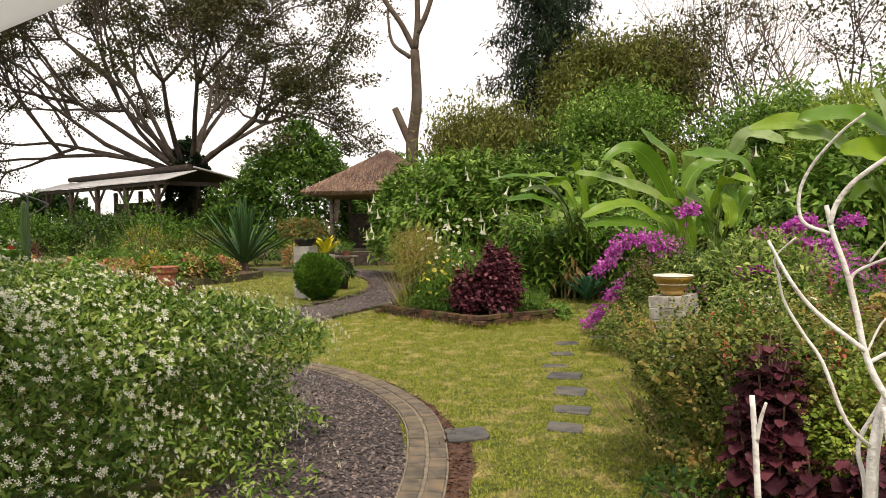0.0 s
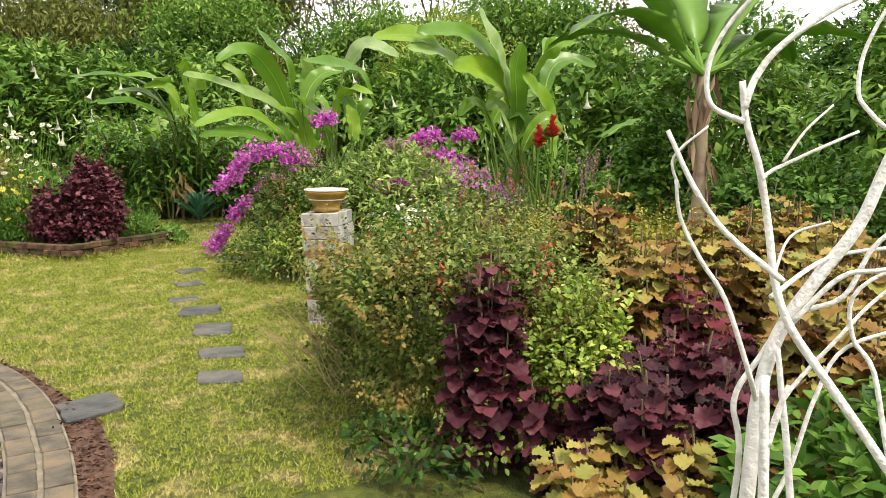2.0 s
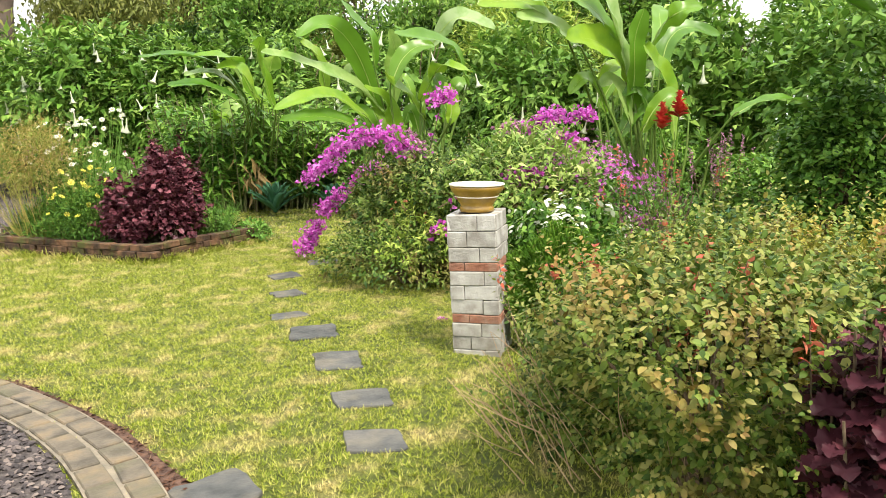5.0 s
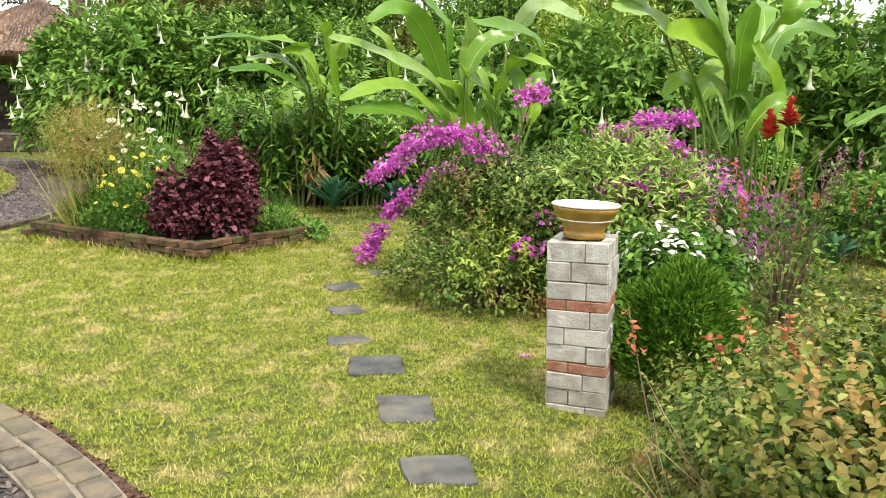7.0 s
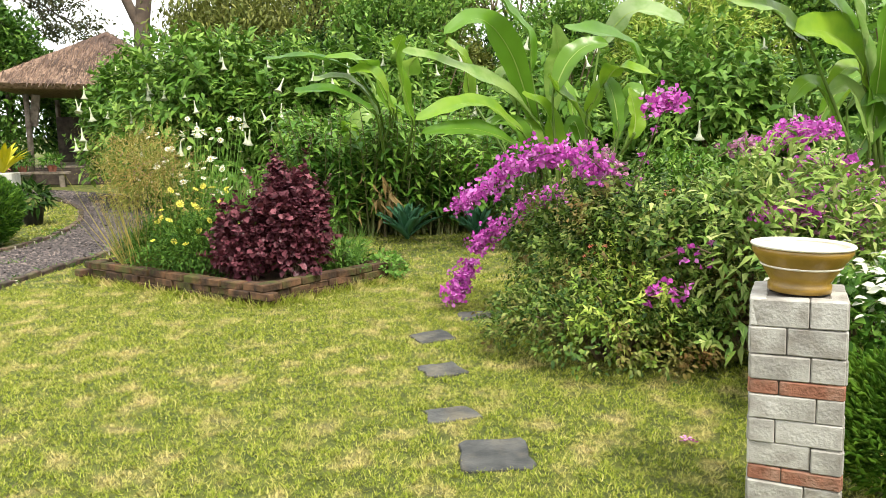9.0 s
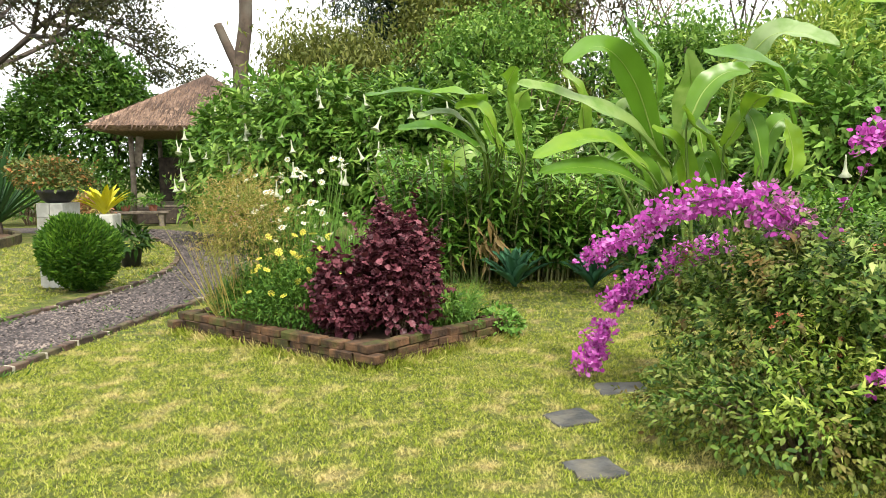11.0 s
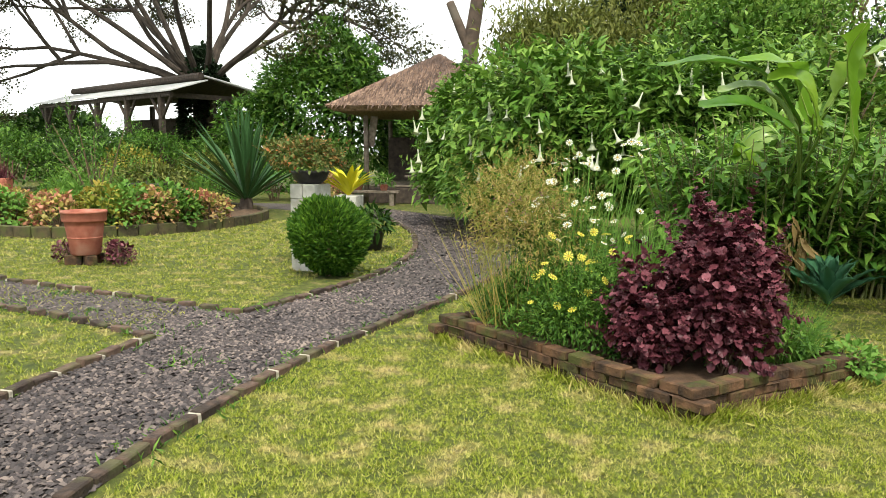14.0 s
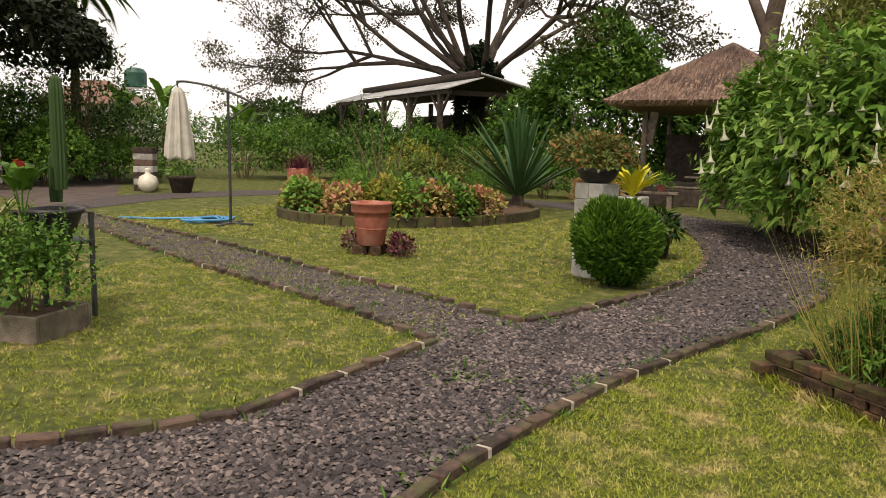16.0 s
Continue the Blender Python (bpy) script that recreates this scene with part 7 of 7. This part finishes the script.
for pts, r0, r1, nm in (([(0, 0, -0.2), (0, 0, 3), (-0.1, 0, 5), (0.15, 0, 7), (0.1, 0, 9.2)], 0.34, 0.2, "trunk"), ([(-0.05, 0, 4.9), (-0.45, 0, 5.8), (-0.85, 0.1, 6.7)], 0.19, 0.15, "stub"),
                        ([(0.1, 0, 9.2), (-0.5, 0, 10.4), (-1.3, 0, 11.6), (-1.8, 0, 12.8)], 0.14, 0.08, "fork"), ([(0.1, 0, 9.2), (0.25, 0, 10.6), (0.2, 0, 13)], 0.16, 0.1, "fork"), ([(0.2, 0, 9.9), (0.7, 0, 10.9), (1.3, 0, 12.8)], 0.14, 0.08, "fork"),
                        ([(-0.1, 0, 8.9), (-0.9, 0, 9.6), (-1.1, 0, 11)], 0.1, 0.05, "fork")):
    n = len(pts)
    add_mesh(nm, tube(pts, [r0 + (r1 - r0) * i / (n - 1) for i in range(n)], 10, 5), M_BARK, dt, smooth=True)
for i, (x, y, rx, h, n, mat, lab) in enumerate(((-10.2, 32.3, 2.9, 5.9, 19000, L_GREEN, "dense glossy green tree behind the gazebo"), (-7.4, 33.5, 2.0, 4.6, 8000, L_DEEP, "dark green shrubby tree behind the gazebo"), (-13.2, 31.5, 1.7, 3.6, 3500, L_GREEN, "green bushy tree beside the shed"))):
    tr = thing("leafy_tree", lab, "tree", (x, y, 0))
    add_mesh("trunk", tube([(0, 0, -0.1), (0.1, 0, h * 0.4), (0, 0, h * 0.75)], [0.16, 0.12, 0.05], 8, 3), M_BARK, tr)
    add_mesh("crown", leafy("lance", n, rx, rx * 0.85, h, 0.27, 0.45, 410 + i, a=0.45, inner=0.6, sprigs=120), mat, tr)
pn = thing("pine_tree", "tall dark pine with drooping ragged boughs", "tree", (0.85, 39.1, 0))
add_mesh("trunk", tube([(0, 0, -0.2), (0.1, 0, 8), (0, 0, 17)], [0.5, 0.36, 0.08], 9, 3), M_DARKBARK, pn)
g = np.random.default_rng(420)
bt, P = [], []
for i in range(62):
    z = 4.5 + 12 * (i / 62)
    a, L = i * 2.4, (4.5 - 0.2 * (z - 4.5)) * g.uniform(0.55, 1.1)
    d = np.array((math.cos(a), math.sin(a), 0.1))
    pts = [np.array((0, 0, z)), np.array((0, 0, z)) + d * L * 0.5 + (0, 0, 0.1), np.array((0, 0, z)) + d * L + (0, 0, -0.5)]
    bt.append(tube(pts, [0.07, 0.05, 0.015], 4))
    f = g.uniform(0.25, 1.05, 330)[:, None]
    P.append(pts[0] + (pts[2] - pts[0]) * f + g.normal(size=(330, 3)) * (0.34, 0.34, 0.3) - (0, 0, 0.2))
P = np.vstack(P)
add_mesh("bough_mass", join(bt), M_DARKBARK, pn)
add_mesh("needles", scatter("kite", P, g.normal(size=P.shape) * 0.5 + (0, 0, -0.7), g.normal(size=P.shape), 0.42 * g.uniform(0.6, 1.2, len(P)), 0.16), L_PINE, pn)

rest = [(0, 75, 2.6), (60, 50, 2.6), (130, 45, 2.6), (200, 50, 2.6), (270, 48, 2.6), (320, 55, 2.6)]
tree("weeping_tree", "olive-brown weeping tree behind the hedge", (-1.9, 28.6), 8.4, [(a, b, L * 0.5) for a, b, L in rest], 0.16, 431, M_TWIG, L_OLIVE, 0.24, 44, 0.55, "lance", 3, 0.7, 0.2, 3, 0.66, 0.3, 1.2, 0.3, droop=1.0)
tree("olive_tree", "olive-brown feathery tree above the hedge", (4.7, 36), 13, [(a, b, L * 0.85) for a, b, L in rest], 0.22, 432, M_BARK, L_OLIVE, 0.3, 90, 0.7, "lance", 3, 0.6, 0.2, 3, 0.66, 0.35, 1.0, 0.35, droop=0.5)
for i, (x, y, h) in enumerate(((4.0, 26.5, 6.6), (8.6, 24.8, 5.4), (11.8, 20.5, 5.8))):
    tree("leafy_tree", "light green leafy tree behind the trumpet hedge", (x, y), h, [(a, b, L * 0.42) for a, b, L in rest], 0.14, 450 + i, M_BARK, L_BRUG, 0.17, 26, 0.55, "lance", 3, 0.6, 0.18, 3, 0.68, 0.5, 0.9, 0.5, droop=0.4)
tree("bare_tree", "thin bare-branched tree with sparse leaves", (8.2, 33.4), 10, [(a, b + 12, L * 1.35) for a, b, L in rest], 0.16, 433, M_TWIG, L_OLIVE, 0.12, 1, 0.3, "lance", 4, 0.45, 0.25, 3, 0.66, 0.35, 1.0, 0.3)
tree("feathery_tree", "tree with flat feathery foliage layers", (13, 33), 8, [(a, b - 20, L * 1.6) for a, b, L in rest], 0.16, 434, M_BARK, L_BIGTREE, 0.17, 16, 0.4, "oval", 3, 0.45, 0.1, 3, 0.66, 0.5, 0.4, 0.45)
for i, (x, y, rx, h, mat) in enumerate(((0.2, 25.0, 1.6, 4.1, L_DEEP), (2.6, 25.5, 2.1, 4.4, L_DEEP), (5.4, 24.5, 2.3, 4.3, L_OLIVE), (8.2, 24, 2.4, 4.6, L_DEEP), (10.8, 22.0, 2.3, 5.0, L_GREEN), (13, 18.6, 2.4, 5.0, L_GREEN), (14.6, 15, 2.4, 4.8, L_THICK), (15.6, 11, 2.4, 4.6, L_GREEN), (16, 7, 2.4, 4.4, L_THICK), (16, 3.4, 2.4, 4.2, L_GREEN), (-1.4, 29.5, 1.9, 4.6, L_DEEP), (2.0, 31, 2.8, 6.0, L_OLIVE), (7, 29, 2.8, 5.6, L_DEEP), (11.5, 28, 3, 6.2, L_GREEN), (16, 23, 3, 5.8, L_OLIVE))):
    tr = thing("leafy_tree", ("rounded bushy green tree of the garden's back row" if mat is not L_OLIVE else "olive-green bushy tree of the garden's back row"), "tree", (x, y, 0), group="back row of trees")
    add_mesh("trunk", tube([(0, 0, -0.1), (0.1, 0, h * 0.4), (0, 0, h * 0.7)], [0.14, 0.1, 0.05], 7, 3), M_BARK, tr)
    add_mesh("crown", leafy("lance", 6500, rx, rx * 0.9, h, 0.24, 0.4, 440 + i, a=0.5, inner=0.6, sprigs=110), mat, tr)

# dark tree, hedge and palms at the far left
tr = thing("leafy_tree", "dense dark tree over the garden gate", "tree", (-25.5, 17.5, 0))
add_mesh("trunk", tube([(0, 0, -0.1), (0.2, 0, 2.4), (0, 0, 4)], [0.25, 0.2, 0.1], 8, 3), M_DARKBARK, tr)
add_mesh("crown", (lambda v: (v[0] + (0, 0, 2.2), v[1]))(leafy("oval", 13000, 3.6, 3.8, 4.8, 0.28, 0.55, 470, a=0.4, zc=0.5, sprigs=90)), leaf_mat("dark_tree_leaf", [(0.012, 0.022, 0.01), (0.025, 0.035, 0.014), (0.04, 0.04, 0.02)], trans=0.08), tr)
for i, (x, y, rx, ry, h) in enumerate(((-27, 23, 2.6, 2, 2.6), (-24.5, 27, 2.6, 2, 2.5), (-22.6, 28.6, 2.4, 1.6, 2.3), (-20.4, 30.4, 2.4, 1.6, 2.3), (-18, 31.4, 2.4, 1.6, 2.2), (-15.6, 32.4, 2.4, 1.5, 2.2), (-25.5, 18.0, 2.0, 2.2, 2.0), (-24, 20.8, 1.6, 1.4, 1.5), (-29, 20, 2.6, 2.4, 3.0), (-23.8, 13.5, 2.0, 2.0, 2.6), (-25.0, 15.8, 1.8, 1.8, 3.2), (-27.5, 18.5, 2.2, 2.2, 3.4), (-25.6, 20.6, 2.0, 2.0, 4.4), (-23.5, 18.2, 1.2, 1.2, 1.9), (-33, 28, 4, 3, 3.4), (-38, 24, 4, 4, 4.0), (-30, 34, 4, 2.5, 2.8), (-25, 37, 4, 2.5, 2.6))):
    shrub("field_hedge", "green leafy hedge at the garden's edge", (x, y), rx, ry, h, "oval", 3400, 0.16, 0.5, L_GREEN if i % 3 else L_DEEP, 480 + i, category="hedge", group="field hedge", a=0.35, sprigs=80)
for i, (x, y, h) in enumerate(((-31, 32.8, 1.9), (-34, 30.2, 3.0), (-36.5, 29.5, 2.6))):
    banana("distant banana plant above the hedge", (x, y), h, 9, 1.9, 500 + i)
pt = thing("palm_tree", "palm with arching feather fronds by the dark tree", "palm", (-27.5, 21.5, 0))
add_mesh("trunk", tube([(0, 0, -0.1), (0.2, 0, 4), (0.1, 0, 7.2)], [0.2, 0.15, 0.13], 9, 3), M_BARK, pt)
g = np.random.default_rng(510)
for i in range(12):
    a, el = i * 2.4, g.uniform(0.1, 0.9)
    f = np.linspace(0.05, 1, 60)
    c = np.c_[2.4 * f * math.cos(a), 2.4 * f * math.sin(a), 7.2 + 2.2 * el * f - 2.2 * f ** 2]
    sd = np.array((-math.sin(a), math.cos(a), 0))
    P = np.vstack([c, c])
    w = np.vstack([np.tile(sd, (60, 1)), np.tile(-sd, (60, 1))]) + (0.5 * math.cos(a), 0.5 * math.sin(a), -0.5)
    add_mesh("frond", scatter("kite", P, w, np.tile((0, 0, 1.0), (120, 1)), np.tile(0.55 * np.sin(np.pi * (0.1 + 0.85 * f)), 2), 0.1), L_DEEP, pt)
tw = thing("water_tower", "green water tank on a steel lattice tower", "water tower", (-50.4, 40.1, 0), 30)
add_mesh("tank", lathe([(0.75, 5.3), (0.8, 5.4), (0.8, 6.4), (0.6, 6.7), (0.2, 6.8)], 20), solid_mat("green_tank", [(0.015, 0.07, 0.05), (0.03, 0.11, 0.08)], 0.5, 3), tw)
for sx in (-1, 1):
    for sy in (-1, 1):
        add_mesh("leg", tube([(sx * 1.3, sy * 1.3, -0.1), (sx * 1.0, sy * 1.0, 5.3)], [0.07, 0.07], 5), M_SHEET, tw)
for z in (1.6, 3.4, 5.2):
    for s in range(4):
        q = [pose(0, 0, 0, 0, 0, 90 * s) @ Vector(v) for v in ((-1.15, -1.15, z), (1.15, -1.15, z), (1.1, -1.1, z - 1.7))]
        add_mesh("brace", tube([q[0], q[1]], [0.045, 0.045], 4), M_SHEET, tw)
        add_mesh("brace", tube([q[0], q[2]], [0.035, 0.035], 4), M_SHEET, tw)
hs = thing("house", "far house with a brown tiled hip roof", "house", (-60, 43, 0), 35)
add_mesh("wall", box(7, 6, 4.4, 0.05), solid_mat("house_wall", [(0.35, 0.3, 0.27), (0.45, 0.4, 0.36)], 0.9, 1), hs)
add_mesh("roof", ([(-4, -3.5, 4.3), (4, -3.5, 4.3), (4, 3.5, 4.3), (-4, 3.5, 4.3), (-1, 0, 6.4), (1, 0, 6.4)], [(0, 1, 5, 4), (1, 2, 5), (2, 3, 4, 5), (3, 0, 4), (3, 2, 1, 0)]), solid_mat("roof_tile", [(0.14, 0.08, 0.055), (0.24, 0.14, 0.1)], 0.9, 3), hs)
for i, (x, y, r, h) in enumerate(((-36, 47, 5, 4.5), (-48, 52, 8, 5), (-66, 48, 9, 7), (-75, 30, 9, 7), (-58, 20, 7, 6), (-52, 8, 7, 6), (-34, 60, 8, 4))):
    tr = thing("distant_tree", "distant rounded tree beyond the fields", "tree", (x, y, 0), group="distant trees")
    add_mesh("trunk", tube([(0, 0, -0.1), (0.1, 0, h * 0.5)], [0.3, 0.15], 6), M_BARK, tr)
    add_mesh("crown", leafy("oval", 2600, r * 0.6, r * 0.6, h, 0.5, 0.6, 520 + i, a=0.4), L_DEEP, tr)

# ---- open shed ----
sh = thing("open_shed", "open timber shed with pale sheet roofs", "shed", (-17.2, 34.0, 0), 60)
# its length runs along +y, away from the garden
add_mesh("upper_roof", ([(-0.3, -0.2, 4.62), (-0.3, 13, 4.62), (2.7, 13, 4.02), (2.7, -0.2, 4.02), (-0.3, -0.2, 4.7), (-0.3, 13, 4.7), (2.7, 13, 4.1), (2.7, -0.2, 4.1)],
         [(0, 1, 2, 3), (7, 6, 5, 4), (0, 3, 7, 4), (3, 2, 6, 7), (2, 1, 5, 6), (1, 0, 4, 5)]), M_DARKWOOD, sh)
add_mesh("roof_edge", tube([(-0.32, -0.25, 4.7), (1.2, -0.25, 4.42), (2.75, -0.25, 4.1)], [0.05, 0.05, 0.05], 6), M_SHEET, sh, "pale sheet edge of the gable")
add_mesh("lower_roof", ([(-0.4, -0.9, 4.42), (-0.4, 14, 4.42), (-2.1, 14, 3.9), (-2.1, -0.9, 3.9), (-0.4, -0.9, 4.47), (-0.4, 14, 4.47), (-2.1, 14, 3.95), (-2.1, -0.9, 3.95)],
         [(3, 2, 1, 0), (4, 5, 6, 7), (4, 7, 3, 0), (7, 6, 2, 3), (6, 5, 1, 2), (5, 4, 0, 1)]), M_SHEET, sh)
add_mesh("ridge_beam", tube([(-0.36, -0.3, 4.66), (-0.36, 13, 4.66)], [0.16, 0.16], 8), M_DARKWOOD, sh)
add_mesh("eave_beam", moved(box(0.16, 14.2, 0.2, 0.02), -1.9, 6.4, 3.7), M_DARKWOOD, sh)
for k in range(5):
    for x in (-1.9, 2.3):
        add_mesh("post", moved(box(0.22, 0.22, 3.95, 0.02), x, 0.2 + 3.1 * k, -0.05), M_DARKWOOD, sh)
    for e in (-1, 1):
        add_mesh("knee_brace", tube([(-1.9, 0.2 + 3.1 * k, 2.8), (-1.9, 0.2 + 3.1 * k + 0.85 * e, 3.72)], [0.07, 0.07], 5), M_DARKWOOD, sh)
add_mesh("tie_beam", moved(box(4.3, 0.16, 0.22, 0.02), 0.2, 0.2, 3.72), M_DARKWOOD, sh)
add_mesh("gable_brace", tube([(2.3, 0.2, 2.7), (1.3, 0.2, 3.75)], [0.07, 0.07], 5), M_DARKWOOD, sh)
add_mesh("back_wall", moved(box(0.1, 12.6, 3.2, 0.01), 2.3, 6.4, 0), M_DARKWOOD, sh)

# ---- awning edge over the start of the walk ----
aw = thing("awning", "white sheet awning edge over the path's start", "awning", (-1.9, 0.2, 0))
add_mesh("sheet", ([(-0.6, -3.2, 2.28), (1.6, -3.2, 2.28), (1.6, 1.02, 2.28), (-0.6, 2.24, 2.28), (-0.6, -3.2, 2.31), (1.6, -3.2, 2.31), (1.6, 1.02, 2.31), (-0.6, 2.24, 2.31)],
         [(3, 2, 1, 0), (4, 5, 6, 7), (0, 1, 5, 4), (1, 2, 6, 5), (2, 3, 7, 6), (3, 0, 4, 7)]), M_AWNING, aw)
for x, y in ((-0.5, -3.1), (1.5, -3.1)):
    add_mesh("post", moved(box(0.06, 0.06, 2.3, 0.004), x, y, -0.02), M_DARKMETAL, aw)

ft = thing("feathery_shrub", "tall light-green feathery shrub behind the heliconias", "shrub", (8.3, 17.6, 0))
add_mesh("foliage", leafy("lance", 6000, 1.9, 1.7, 4.7, 0.26, 0.2, 600, a=0.4, sprigs=120, droop=0.3), L_LIME, ft)
add_mesh("stem_mass", stems(14, 1.6, 1.5, 4.4, 0.03, 600), M_TWIG, ft)

# weeds in the gravel, grass at the bed's foot
def tufts(places, n, h, seed):
    g = np.random.default_rng(seed)
    P = np.repeat(np.array(places, float), n, 0)
    P = np.c_[P + g.normal(size=P.shape) * 0.08, np.full(len(P), 0.008)]
    a = g.uniform(0, 6.28, len(P))
    return scatter("lance", P, np.c_[np.cos(a), np.sin(a), g.uniform(0.3, 1.8, len(P))], g.normal(size=P.shape) + (0, 0, 1), h * g.uniform(0.4, 1.2, len(P)), 0.15)


spots = [(-3.45, 9.6), (-3.3, 9.75), (-3.55, 9.9), (-2.85, 9.3), (-2.75, 10.0), (-2.6, 10.6), (-3.7, 11.5), (-2.9, 12.0), (-4.3, 10.6), (-5.2, 11.0), (-6.1, 11.2), (-6.0, 11.6), (-7.6, 11.5), (-2.2, 11.9), (-2.0, 12.9)]
for line in (PATH_R[8:16], SIDE_S, SIDE_N, PATH_L[9:16]):
    x, y, h = along(smooth_line(line, 5), 0.17)
    k = rng.random(len(x)) < 0.55
    spots += list(zip(x[k] + rng.normal(size=k.sum()) * 0.04, y[k] + rng.normal(size=k.sum()) * 0.04))
tagged(add_mesh("weeds", tufts(spots, 26, 0.075, 700), L_GREEN), "small green weeds along the gravel edges", "weeds", kind="stuff")
gx, gy = rng.uniform(-14, -4.2, 1600), rng.uniform(10.2, 14.2, 1600)
k = inside(STRIPS[1], gx, gy)
tagged(add_mesh("path_grass", tufts(list(zip(gx[k], gy[k])), 9, 0.05, 739), L_GRASS), "thin yellow grass growing through the side path", "grass", kind="stuff")
spots = []
for s in range(4):
    p0, p1 = np.array(BED[s]), np.array(BED[(s + 1) % 4])
    out = np.array([(p1 - p0)[1], -(p1 - p0)[0]]) / np.linalg.norm(p1 - p0)
    spots += [tuple(p0 + (p1 - p0) * f + out * 0.05) for f in rng.random(16)]
tagged(add_mesh("edge_grass", tufts(spots, 22, 0.08, 740), L_GRASS), "longer grass tufts at the foot of the brick bed", "grass", kind="stuff")
kx, ky, kh = along(offset(smooth_line(KERB, 2), 0.06), 0.1)
tagged(add_mesh("kerb_litter", tufts(list(zip(kx, ky))[16:], 5, 0.03, 741), M_DRYLEAF), "dry leaf litter beside the stone kerb", "litter", kind="stuff")
fallen = add_mesh("fallen_bract", scatter("petal5", np.zeros((3, 3)) + rng.normal(size=(3, 3)) * 0.02 + (0, 0, 0.03), rng.normal(size=(3, 3)), np.tile((0, 0, 1.0), (3, 1)), np.full(3, 0.06), 1.0), P_MAGENTA)
fallen.location = (2.05, 6.2, 0)
tagged(fallen, "fallen magenta bract lying on the lawn", "bract")
